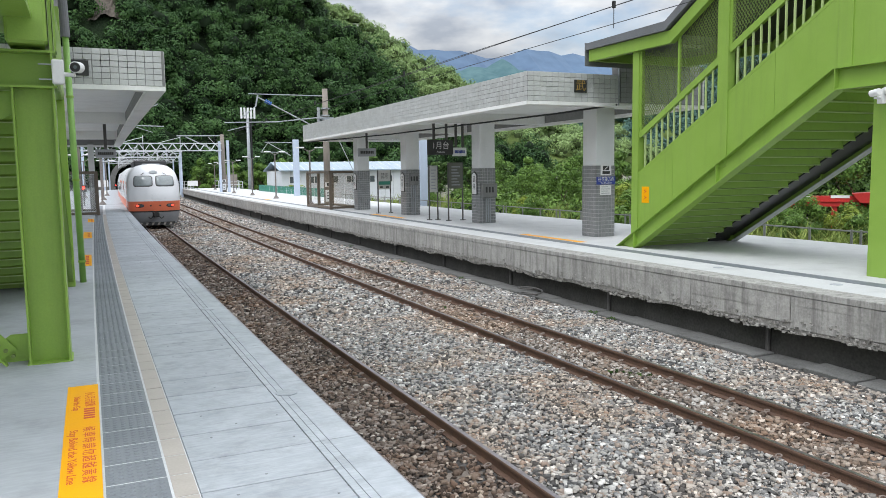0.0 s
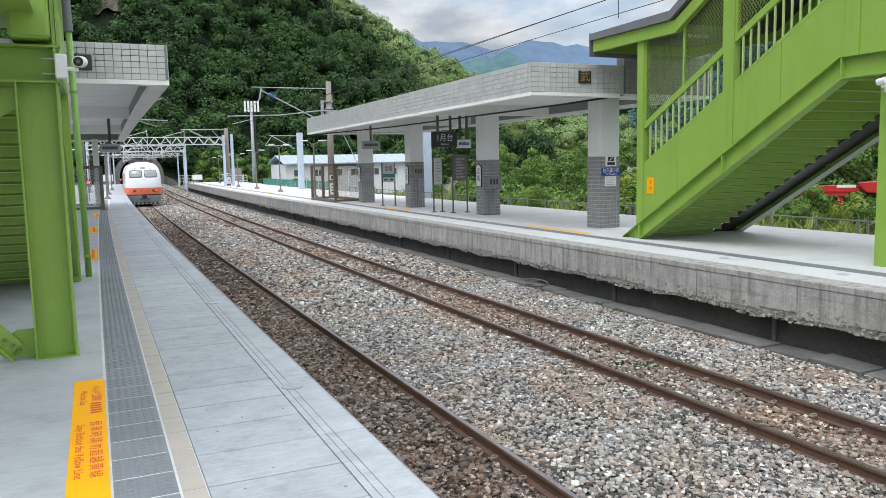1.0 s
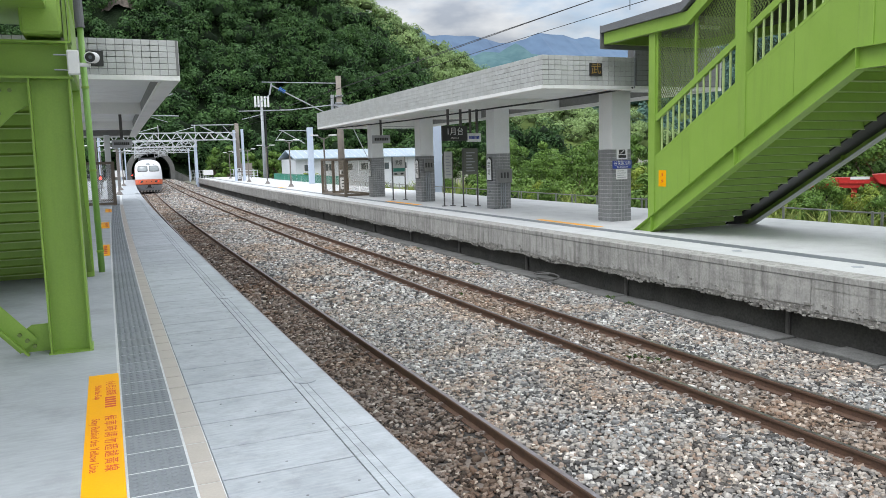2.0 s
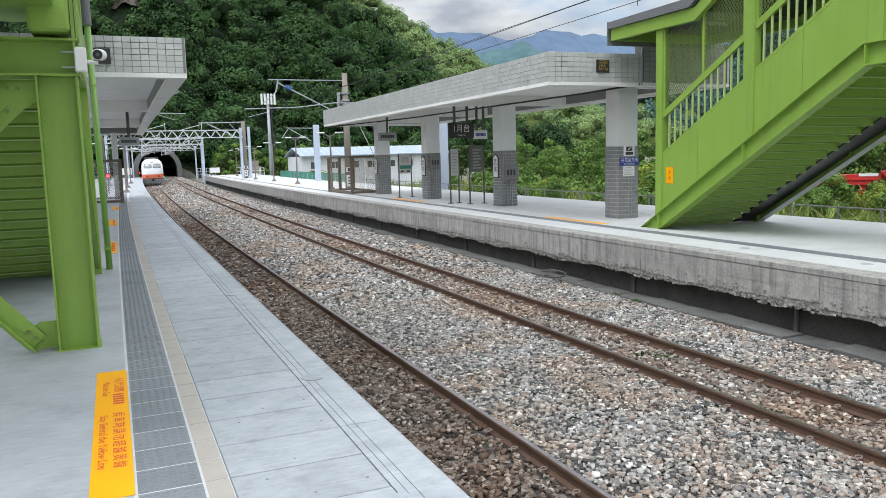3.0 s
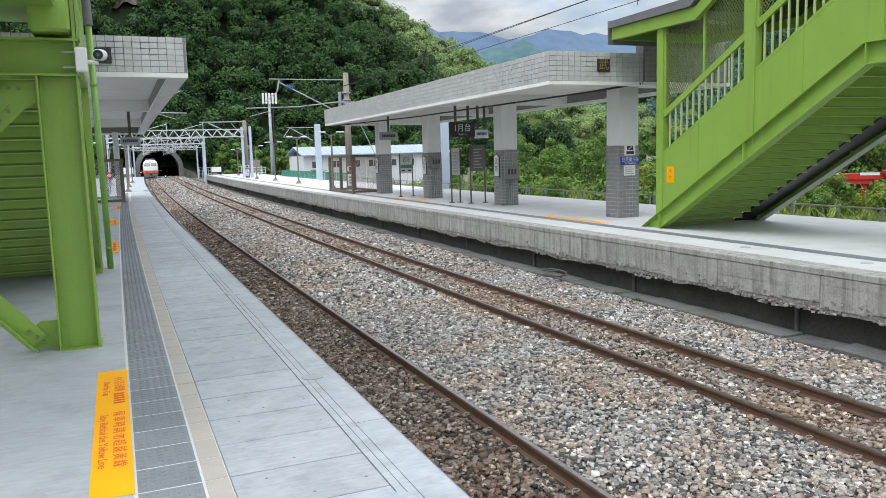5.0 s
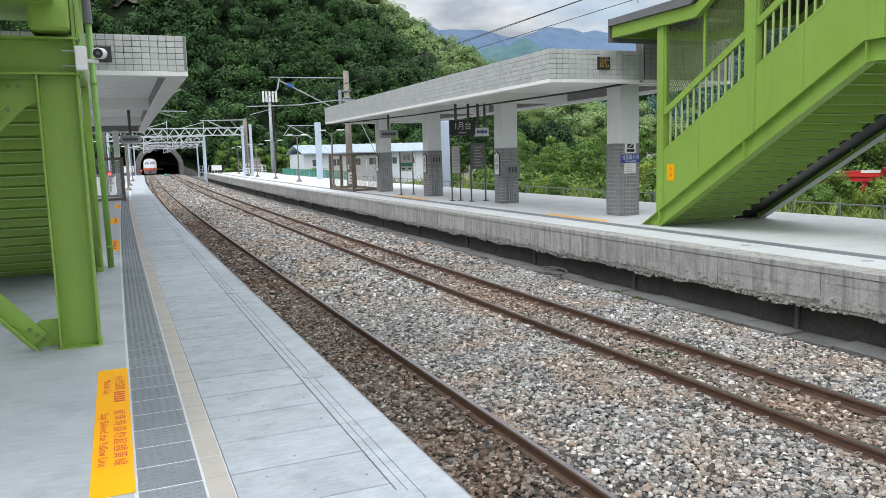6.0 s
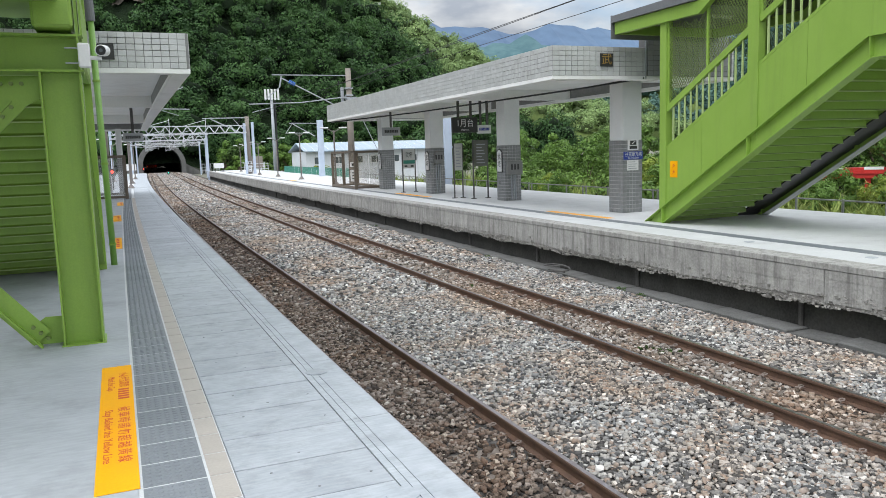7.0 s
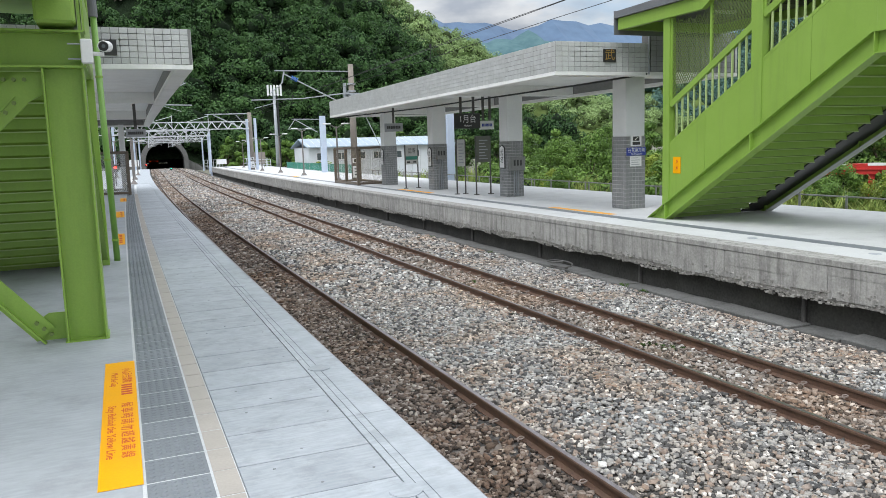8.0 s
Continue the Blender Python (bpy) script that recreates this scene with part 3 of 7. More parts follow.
def canopy(label, x0, x1, y0, y1, z0, z1, inner, beams, rows, open_side, tw=0.2):
    c = empty("platform_canopy", label, "canopy", "platform canopies")
    rim = bmesh.new()
    t = 0.35
    ys = steps(y0, y1, 3)
    sweep(rim, [(x0, z0 + 0.1), (x0 + t, z0 + 0.1), (x0 + t, z1), (x0, z1)], ys)
    sweep(rim, [(x1 - t, z0 + 0.1), (x1, z0 + 0.1), (x1, z1), (x1 - t, z1)], ys)
    for a, b in ((y0, y0 + t), (y1 - t, y1)):
        box(rim, x0 + t + off(a), x1 - t + off(a), a, b, z0 + 0.1, z1)
    part("edge_beam", rim, M_GROUT, c, "dark grout behind the tiles")
    lip = bmesh.new()
    e = 0.01
    sweep(lip, [(x0 - e, z0), (x0 + t + e, z0), (x0 + t + e, z0 + 0.1), (x0 - e, z0 + 0.1)], ys)
    sweep(lip, [(x1 - t - e, z0), (x1 + e, z0), (x1 + e, z0 + 0.1), (x1 - t - e, z0 + 0.1)], ys)
    for a, b in ((y0 - e, y0 + t), (y1 - t, y1 + e)):
        box(lip, x0 + t + e + off(a), x1 - t - e + off(a), a, b, z0 + 0.002, z0 + 0.1)
    part("lip", lip, M_SOFFIT, c, "white painted lower lip")
    part("soffit", sweep(bmesh.new(), [(x0 + t, inner), (x1 - t, inner), (x1 - t, z1 - 0.05), (x0 + t, z1 - 0.05)], ys), M_SOFFIT, c, "white painted ceiling slab")
    for y in beams:
        o = off(y)
        part("cross_beam", prism([(x0 + t + o, inner), (x1 - t + o, inner), (x1 - t + o, z0 + 0.05), (x0 + t + o, z0 + 0.05)], "y", y - 0.2, y + 0.2), M_SOFFIT, c)
    h, th = z1 - z0 - 0.1, (z1 - z0 - 0.1) / rows
    me = tile_mesh(tw, th, M_TILE)
    n_end = round((x1 - x0) / tw)
    left = tiled_face(c, Vector((x0 + off(y0), y0, z0 + 0.1)), Vector((1, 0, 0)), Vector((0, 0, 1)), Vector((0, -1, 0)), n_end * tw, h, tw, th, 290, me)
    xs = x0 if open_side < 0 else x1
    y = y0
    while y < y1 - 0.1:
        yn = min(y + 3.0, y1)
        d = Vector((off(yn) - off(y), yn - y, 0))
        u = d.normalized()
        if open_side < 0:
            left = tiled_face(c, Vector((xs + off(yn), yn, z0 + 0.1)), -u, Vector((0, 0, 1)), Vector((-u.y, u.x, 0)), d.length, h, tw, th, left, me)
        else:
            left = tiled_face(c, Vector((xs + off(y), y, z0 + 0.1)), u, Vector((0, 0, 1)), Vector((u.y, -u.x, 0)), d.length, h, tw, th, left, me)
        y = yn
    return c


canopy_far = canopy("grey tiled concrete canopy on four tiled columns", 11.2, 17.6, 18.55, 43.8, 3.92, 4.83, 4.36, (19.75, 27.5, 34.8, 41.6), 6, -1)
canopy("grey tiled concrete canopy over the tactile strip platform", -4.4, 1.6, 17.6, 52, 3.88, 4.72, 4.32, (29.8, 42.0), 6, 1, 0.17)
# added tile panel, dark as shade, where the canopy runs under the stair roof
part("shade_panel", bx(14.36, 17.5, 18.50, 18.9, 4.03, 5.2), M_COLGROUT_D, canopy_far, "added tile panel, stair roof shade in its colour")
_ut = tile_mesh(0.2, 0.146, M_COLTILE)
for i_ in range(15):
    for j_ in range(8):
        piece("tile", _ut, canopy_far, Matrix.Translation((14.46 + 0.2 * i_, 18.5, 4.103 + 0.146 * j_)) @ Matrix(((1, 0, 0), (0, 0, -1), (0, 1, 0))).to_4x4())



def column(x, y, s, dado=2.2, top=4.0):
    c = empty("canopy_column", "square white column with grey tiled lower half", "column", "columns of the canopies", (x, y, 0))
    up = bx(-s / 2 + 0.012, s / 2 - 0.012, -s / 2 + 0.012, s / 2 - 0.012, dado - 0.004, top, 0.02)
    part("shaft", up, M_COLTOP, c, "white plastered upper shaft")
    part("core", bx(-s / 2 + 0.006, s / 2 - 0.006, -s / 2 + 0.006, s / 2 - 0.006, 0, dado, 0.02), M_COLGROUT, c)
    bm = bmesh.new()
    n = max(2, round(s / 0.12))
    tw, rows = s / n, round(dado / 0.122)
    th = dado / rows
    for a in range(4):
        rot = Matrix.Rotation(a * math.pi / 2, 4, "Z")
        for i in range(n):
            for j in range(rows):
                u0, u1, z0, z1 = -s / 2 + i * tw + 0.007, -s / 2 + (i + 1) * tw - 0.007, j * th + 0.007, (j + 1) * th - 0.007
                q = [bm.verts.new(rot @ Vector(k)) for k in ((u0, -s / 2, z0), (u1, -s / 2, z0), (u1, -s / 2, z1), (u0, -s / 2, z1),
                                                            (u0 - 0.002, -s / 2 + 0.007, z0 - 0.002), (u1 + 0.002, -s / 2 + 0.007, z0 - 0.002), (u1 + 0.002, -s / 2 + 0.007, z1 + 0.002), (u0 - 0.002, -s / 2 + 0.007, z1 + 0.002))]
                bm.faces.new(q[:4])
                for b0, b1 in ((0, 1), (1, 2), (2, 3), (3, 0)):
                    bm.faces.new((q[b0], q[b0 + 4], q[b1 + 4], q[b1]))
    tagged(part("tiles", bm, M_COLTILE, c, "small dark grey wall tiles"), kind="stuff")
    return c


col1 = column(14.51, 19.75, 0.72)
for x, y in ((14.53, 27.5), (14.33, 34.8), (14.15, 41.6)):
    copy_thing(col1, pose(x, y, 0))
lcol = column(0.25, 51.2, 0.36)
copy_thing(lcol, pose(-1.2, 51.2, 0))

# ---- stairs with roof ----
NOSE = 0.6


def stair(x0, x1, label, mirrored):
    """A covered stair that climbs towards -y; its open side face at x0 (or x1 if mirrored)."""
    s = empty("covered_stair", label, "stairs", "footbridge stairs")
    sides = ((x0, -1), (x1, 1))
    lo = [(16.17, 0.0), (10.25, 3.53), (4.0, 3.53)]
    up = [(16.91, 0.0), (10.33, 3.95), (4.0, 3.95)]
    for x, d in sides:
        a, b = (x, x + 0.02) if d < 0 else (x - 0.02, x)
        web = prism([lo[0], lo[1], lo[2], up[2], up[1], up[0]], "x", a, b)
        st = part("stringer", web, M_GREEN, s)
        fl = bmesh.new()
        xf = (x - 0.12, x + 0.14) if d < 0 else (x - 0.14, x + 0.12)
        for line, sg in ((lo, 1), (up, -1)):
            for (ya, za), (yb, zb) in zip(line, line[1:]):
                prism([(ya, za), (yb, zb), (yb, zb + 0.022 * sg), (ya, za + 0.022 * sg)], "x", *xf, bm=fl)
        part("flange", fl, M_GREEN if d < 0 else M_FLANGE, st, "" if d < 0 else "grey primed flange")
        for yg in (13.3, 16.2, 10.3):
            zl, zu = max(0.02, (16.17 - yg) * 0.597), min(3.95, (16.91 - yg) * 0.6)
            part("stiffener", prism([(yg - 0.012, zl), (yg + 0.012, zl), (yg + 0.012, zu), (yg - 0.012, zu)], "x", min(xf) + 0.01, max(xf) - 0.01), M_GREEN, st)
        # solid panel between the stringer and the bars
        a, b = (x + 0.02, x + 0.035) if d < 0 else (x - 0.035, x - 0.02)
        for (p, q) in ((16.17, 14.88), (14.87, 13.42), (13.1, 11.82), (11.81, 10.34), (10.33, 8.2), (8.19, 6.0), (5.99, 4.0)):
            zu0, zu1 = (min(3.95, (16.91 - k) * 0.6) - 0.02 for k in (p, q))
            t0, t1 = (min(5.45, 2.03 + (16.04 - k) * 0.583) for k in (p, q))
            part("panel", prism([(p, zu0), (q, zu1), (q, t1), (p, t0)], "x", a, b), M_GREEN, s)
        # posts
        for yp, w, zt in ((16.17, 0.25, 5.14), (13.1, 0.31, 6.3), (10.02, 0.31, 8.1), (6.8, 0.3, 9.9)):
            zb = max(0.0, min(3.95, (16.91 - yp - w) * 0.6))
            xa, xb = (x - 0.015, x + 0.2) if d < 0 else (x - 0.2, x + 0.015)
            part("post", bx(xa, xb, yp, yp + w, zb, zt, 0.008), M_GREEN, s)
        # handrail beams, bars and mesh screens, bay by bay
        for ya, yb in ((16.17, 13.41), (13.1, 10.33), (10.02, 7.1)):
            def top(y):
                return min(5.45, 2.03 + (16.04 - y) * 0.583)

            def hand(y):
                return 2.86 + (16.18 - y) * 0.572 if y > 10.2 else 2.86 + (16.18 - 10.2) * 0.572

            def head(y):
                return 5.10 if y > 15.0 else 5.10 + (15.0 - y) * NOSE
            xm = x + 0.06 * (-d)
            hb = bmesh.new()
            beam(hb, (xm, ya, hand(ya) + 0.08), (xm, yb, hand(yb) + 0.08), 0.09, 0.15)
            beam(hb, (xm, ya, top(ya)), (xm, yb, top(yb)), 0.09, 0.07)
            part("handrail", hb, M_GREEN, s)
            n = 13
            for i in range(1, n):
                y = ya + (yb - ya) * i / n
                bm = bmesh.new()
                box(bm, xm - 0.02, xm + 0.02, y - 0.017, y + 0.017, top(y), hand(y) + 0.03)
                part("bar", bm, M_GREENR, s)
            ym = ya + (yb - ya) * 0.52
            for yy in (ya - 0.03, ym, yb + 0.03):
                part("screen_post", bx(xm - 0.03, xm + 0.03, yy - 0.03, yy + 0.03, hand(yy) + 0.1, head(yy)), M_GREEN, s)
            wires = bmesh.new()
            stp = 0.085
            lo_z, hi_z = hand(ya) + 0.1, head(yb)
            for sg in (1, -1):
                c = -4.0
                while c < 8.0:
                    # lines z = lo + c + sg * 1.4 * (ya - y), cut to the bay
                    pts = []
                    for i in range(25):
                        y = ya + (yb - ya) * i / 24
                        z = lo_z + c + sg * 1.4 * (ya - y)
                        if hand(y) + 0.12 < z < head(y) - 0.01:
                            pts.append((xm, y, z))
                    if len(pts) > 1:
                        beam(wires, pts[0], pts[-1], 0.006, 0.016)
                    c += stp * 1.4
            tagged(part("mesh_screen", wires, M_GREENDARK, s, "green expanded metal mesh"), kind="stuff")
    # steps
    bm = bmesh.new()
    xe = x1 - 0.75
    prism([(0.02, 0.0), (-0.30, 0.0), (-0.30, -0.03), (0.0, -0.03), (-0.03, -0.20), (0.0, -0.215), (0.02, -0.215)], "x", x0 + 0.04, xe, bm=bm)
    me = mesh_of("step", bm, M_GREEN)
    bm = bmesh.new()
    box(bm, x0 + 0.05, xe - 0.01, -0.052, 0.018, -0.228, -0.216)
    lip = mesh_of("step_lip", bm, M_GREENR)
    for k in range(20):
        st = piece("step", me, s, pose(0, 16.45 - 0.3 * k, 0.18 + 0.1795 * k))
        piece("step_lip", lip, st, Matrix())
    # black strip added where the far stringer's inner face lies in shade
    part("shade_strip", prism([(16.46, 0.004), (10.3, 3.66), (10.3, 3.70), (16.46, 0.05)], "x", xe + 0.005, x1 - 0.025), M_SIGNDARK, s, "dark strip added for the far stringer's shade")
    part("landing", bx(x0 + 0.04, x1 - 0.04, 4.0, 10.4, 3.76, 3.82), M_GREEN, s)
    jb = bmesh.new()
    for k in range(8):
        box(jb, x0 + 0.05, x1 - 0.05, 4.2 + k * 0.8, 4.3 + k * 0.8, 3.55, 3.76)
    part("joist", jb, M_GREEN, s)
    # roof
    xa, xb = x0 - 0.18, x1 + 0.18
    pr = [(18.3, 5.44), (15.02, 5.44), (4.0, 5.44 + 11.02 * NOSE), (4.0, 5.66 + 11.02 * NOSE), (15.02, 5.66), (18.3, 5.62)]
    part("roof_sheet", prism(pr, "x", xa, xb), M_ROOFGREY, s, "grey metal roof edge")
    part("end_board", bx(xa, xb, 18.3, 18.33, 5.0, 5.64), M_ROOFGREY, s, "dark grey end board")
    eb = bmesh.new()
    for x in (x0 - 0.1, x1 - 0.05):
        prism([(18.25, 5.12), (14.9, 5.12), (4.0, 5.12 + 10.9 * NOSE), (4.0, 5.42 + 10.9 * NOSE), (14.9, 5.43), (18.25, 5.43)], "x", x, x + 0.15, bm=eb)
    box(eb, x0, x1, 18.1, 18.25, 5.12, 5.43)
    part("roof_beam", eb, M_GREEN, s)
    ln = bmesh.new()
    prism([(18.1, 5.36), (15.0, 5.36), (4.0, 5.36 + 11 * NOSE), (4.0, 5.40 + 11 * NOSE), (15.0, 5.40), (18.1, 5.40)], "x", x0 + 0.05, x1 - 0.05, bm=ln)
    part("roof_lining", ln, M_SIGNDARK, s, "dark roof lining")
    # frame that carries the landing
    for x in (x0 + 0.15, x1 - 0.57):
        h = bmesh.new()
        box(h, x, x + 0.022, 9.25, 9.65, 0, 3.53)
        box(h, x + 0.40, x + 0.422, 9.25, 9.65, 0, 3.53)
        box(h, x + 0.022, x + 0.40, 9.44, 9.46, 0, 3.53)
        part("frame_column", h, M_GREEN, s)
    return s


M_FLANGE = mat("grey_primer", (0.40, 0.41, 0.40), (0.33, 0.34, 0.33), 0.55, 2, 40, 0.03)
M_GREENDARK = mat("green_mesh_paint", (0.16, 0.22, 0.06), (0.12, 0.17, 0.045), 0.5, 3, 40, 0.0)
stair(13.15, 16.6, "lime green steel covered stair on the island platform", False)


def left_frame():
    """The steel frame beside the camera: H column, cross beam, braces with gussets, girder end above."""
    f = empty("portal", "lime green steel portal with bolted braces and gussets", "portal")
    X0, X1, Y0, Y1 = -0.70, -0.28, 9.47, 9.89
    for x in (X0, X1 - 0.022):
        part("column_flange", bx(x, x + 0.022, Y0, Y1, 0, 3.05, 0.003), M_GREEN, f)
    part("column_web", bx(X0 + 0.022, X1 - 0.022, Y0 + 0.14, Y0 + 0.155, 0, 3.05), M_GREEN, f)
    part("base_plate", bx(X0 - 0.02, X1 + 0.02, Y0 - 0.02, Y1 + 0.02, 0, 0.012), M_GREEN, f)
    for z in (3.052, 3.431):
        part("beam_flange", bx(-4.4, X1 + 0.03, Y0 - 0.01, Y1, z, z + 0.023), M_GREEN, f)
    part("beam_web", bx(-4.4, X1 - 0.02, Y0 + 0.18, Y0 + 0.2, 3.075, 3.431), M_GREEN, f)
    part("end_plate", bx(X1 - 0.02, X1, Y0, Y1, 3.075, 3.431), M_GREEN, f)
    part("girder", bx(-0.71, -0.315, 9.28, 16.0, 3.5, 4.6, 0.03), M_GREEN, f, "painted box girder end")
    up = bmesh.new()
    for x, w in ((-0.30, 0.03), (-0.255, 0.02)):
        box(up, x, x + w, 9.5, 9.8, 3.455, 5.6)
    part("upper_post", up, M_GREEN, f)
    for pts in ([(-0.68, 3.0), (-0.95, 3.0), (-1.55, 2.55), (-1.2, 2.35), (-0.85, 2.7), (-0.68, 2.8)], [(-0.7, 0.02), (-1.0, 0.02), (-1.12, 0.16), (-0.88, 0.33), (-0.7, 0.33)]):
        part("gusset", prism(pts, "y", 9.64, 9.66), M_GREEN, f)
    for p, q in (((-0.92, 9.60, 0.10), (-3.6, 9.60, 3.3)), ((-1.0, 9.70, 2.85), (-3.6, 9.70, 0.1))):
        b = bmesh.new()
        beam(b, p, q, 0.02, 0.24)
        beam(b, (p[0], p[1] - 0.04, p[2] - 0.1), (q[0], q[1] - 0.04, q[2] - 0.1), 0.10, 0.018)
        part("brace", b, M_GREEN, f)
    hd = bmesh.new()
    tube(hd, (0, 0, 0), (0, -0.028, 0), 0.024, 6)
    me = mesh_of("bolt", hd, M_GREENDARK)
    for x, z in ((-0.86, 0.10), (-0.93, 0.17), (-1.0, 0.24), (-0.98, 2.93), (-1.08, 2.93), (-0.88, 2.93), (-1.0, 2.68), (-1.09, 2.58), (-1.18, 2.48)):
        piece("bolt", me, f, pose(x, 9.575, z))
    return f


left_frame()


def left_stair():
    """The stair behind that frame, seen from below."""
    s = empty("covered_stair", "lime green steel stair seen from below beside the column", "stairs", "footbridge stairs")
    x0, x1 = -3.8, -0.42
    for x in (x0, x1 - 0.02):
        w = prism([(16.17, 0.0), (10.25, 3.53), (10.33, 3.95), (16.91, 0.0)], "x", x, x + 0.02)
        fl = bmesh.new()
        for (ya, za), (yb, zb) in (((16.17, 0.0), (10.25, 3.53)), ((16.91, 0.0), (10.33, 3.95))):
            prism([(ya, za), (yb, zb), (yb, zb + 0.02), (ya, za + 0.02)], "x", x - 0.02, x + 0.09, bm=fl)
        part("flange", fl, M_GREEN, part("stringer", w, M_GREEN, s))
    bm = bmesh.new()
    prism([(0.02, 0.0), (-0.30, 0.0), (-0.30, -0.03), (-0.04, -0.03), (-0.04, -0.20), (0.0, -0.235), (0.02, -0.235)], "x", x0 + 0.03, x1 - 0.03, bm=bm)
    me = mesh_of("step", bm, M_GREEN)
    bm = bmesh.new()
    box(bm, x0 + 0.04, x1 - 0.04, -0.06, 0.018, -0.25, -0.236)
    lip = mesh_of("step_lip", bm, M_GREENR)
    for k in range(20):
        st = piece("step", me, s, pose(0, 16.45 - 0.3 * k, 0.18 + 0.1795 * k))
        piece("step_lip", lip, st, Matrix())
    part("panel", prism([(16.3, 0.4), (10.3, 3.95), (10.3, 5.4), (16.3, 1.95)], "x", x1 - 0.035, x1 - 0.02), M_GREEN, s)
    part("panel", prism([(16.3, 0.4), (10.3, 3.95), (10.3, 5.4), (16.3, 1.95)], "x", x0 + 0.02, x0 + 0.035), M_GREEN, s)
    part("post", bx(-0.45, -0.32, 16.0, 16.2, 0, 5.2, 0.008), M_GREEN, s)
    # landing and roof run on unseen to y 4.5, shading the portal
    part("landing", bx(-3.8, x1 - 0.03, 4.5, 10.4, 3.76, 3.82), M_GREEN, s)
    part("roof_sheet", prism([(18.3, 5.44), (15.02, 5.44), (8.0, 9.65), (4.5, 9.65), (4.5, 9.85), (8.0, 9.85), (15.02, 5.66), (18.3, 5.62)], "x", x0 - 0.1, -0.32), M_ROOFGREY, s, "grey metal roof")


left_stair()


def downpipe():
    p = empty("downpipe", "green painted round downpipe beside the stair", "pipe")
    b = bmesh.new()
    tube(b, (-0.19, 16.6, 0), (-0.24, 16.6, 4.75), 0.06, 14)
    part("pipe", b, M_GREENR2, p, smooth=True)
    for z in (0.4, 2.0, 3.6):
        c = bmesh.new()
        tube(c, (-0.19 - z * 0.0105, 16.6, z), (-0.19 - z * 0.0105, 16.6, z + 0.04), 0.072, 14)
        part("bracket", c, M_GREEN, p)
    c = bmesh.new()
    tube(c, (-0.24, 16.6, 4.75), (-0.26, 16.6, 5.6), 0.085, 14)
    part("upper_pipe", c, M_ROOFGREY, p, "grey upper pipe")


M_GREENR2 = mat("green_pipe_paint", (0.24, 0.44, 0.10), (0.20, 0.38, 0.08), 0.38, 2, 40, 0.02)
downpipe()


def cctv(label, at, turn, dark=False):
    c = empty("security_camera", label, "camera", "security cameras", at)
    c.rotation_euler = (0, 0, radians(turn))
    part("junction_box", bx(-0.07, 0.05, -0.06, 0.05, -0.13, 0.13, 0.012), M_WHITE, c)
    for z in (-0.08, 0.08):
        k = bmesh.new()
        tube(k, (-0.07, 0, z), (-0.2, 0, z), 0.008, 6)
        part("strap", k, M_GALV, c)
    a = bmesh.new()
    tube(a, (0.04, 0, -0.02), (0.16, -0.02, -0.03), 0.022, 8)
    part("arm", a, M_WHITE, c)
    h = bmesh.new()
    tube(h, (0.20, 0.10, 0.07), (0.16, -0.09, 0.05), 0.062, 14)
    bevel(h, 0.006)
    hd = part("housing", h, M_WHITE, c)
    ln = bmesh.new()
    tube(ln, (0.163, -0.088, 0.05), (0.160, -0.099, 0.049), 0.052, 14)
    part("lens", ln, M_BLACK, hd, "black lens ring")
    sd = bmesh.new()
    tube(sd, (0.163, -0.097, 0.05), (0.1625, -0.104, 0.049), 0.02, 10)
    part("glass", sd, M_WINDOW, hd)
    return c


cctv("white security camera on a bracket of the column", (-0.22, 9.42, 3.22), 0)
cctv("white security camera under the landing edge", (13.05, 9.32, 3.32), 180)
cctv("white security camera under the landing edge", (13.22, 9.18, 3.36), 160)

# ---- tunnel, hills, woods ----


def raw_mesh(name, verts, faces, material, smooth=False):
    """A mesh from arrays of corners and equal-sided faces."""
    me = bpy.data.meshes.new(name)
    k = faces.shape[1]
    me.vertices.add(len(verts))
    me.vertices.foreach_set("co", np.asarray(verts, np.float32).ravel())
    me.loops.add(faces.size)
    me.loops.foreach_set("vertex_index", faces.astype(np.int32).ravel())
    me.polygons.add(len(faces))
    me.polygons.foreach_set("loop_start", np.arange(0, faces.size, k, dtype=np.int32))
    if smooth:
        me.polygons.foreach_set("use_smooth", np.ones(len(faces), bool))
    me.update(calc_edges=True)
    me.validate()
    me.materials.append(material)
    return me


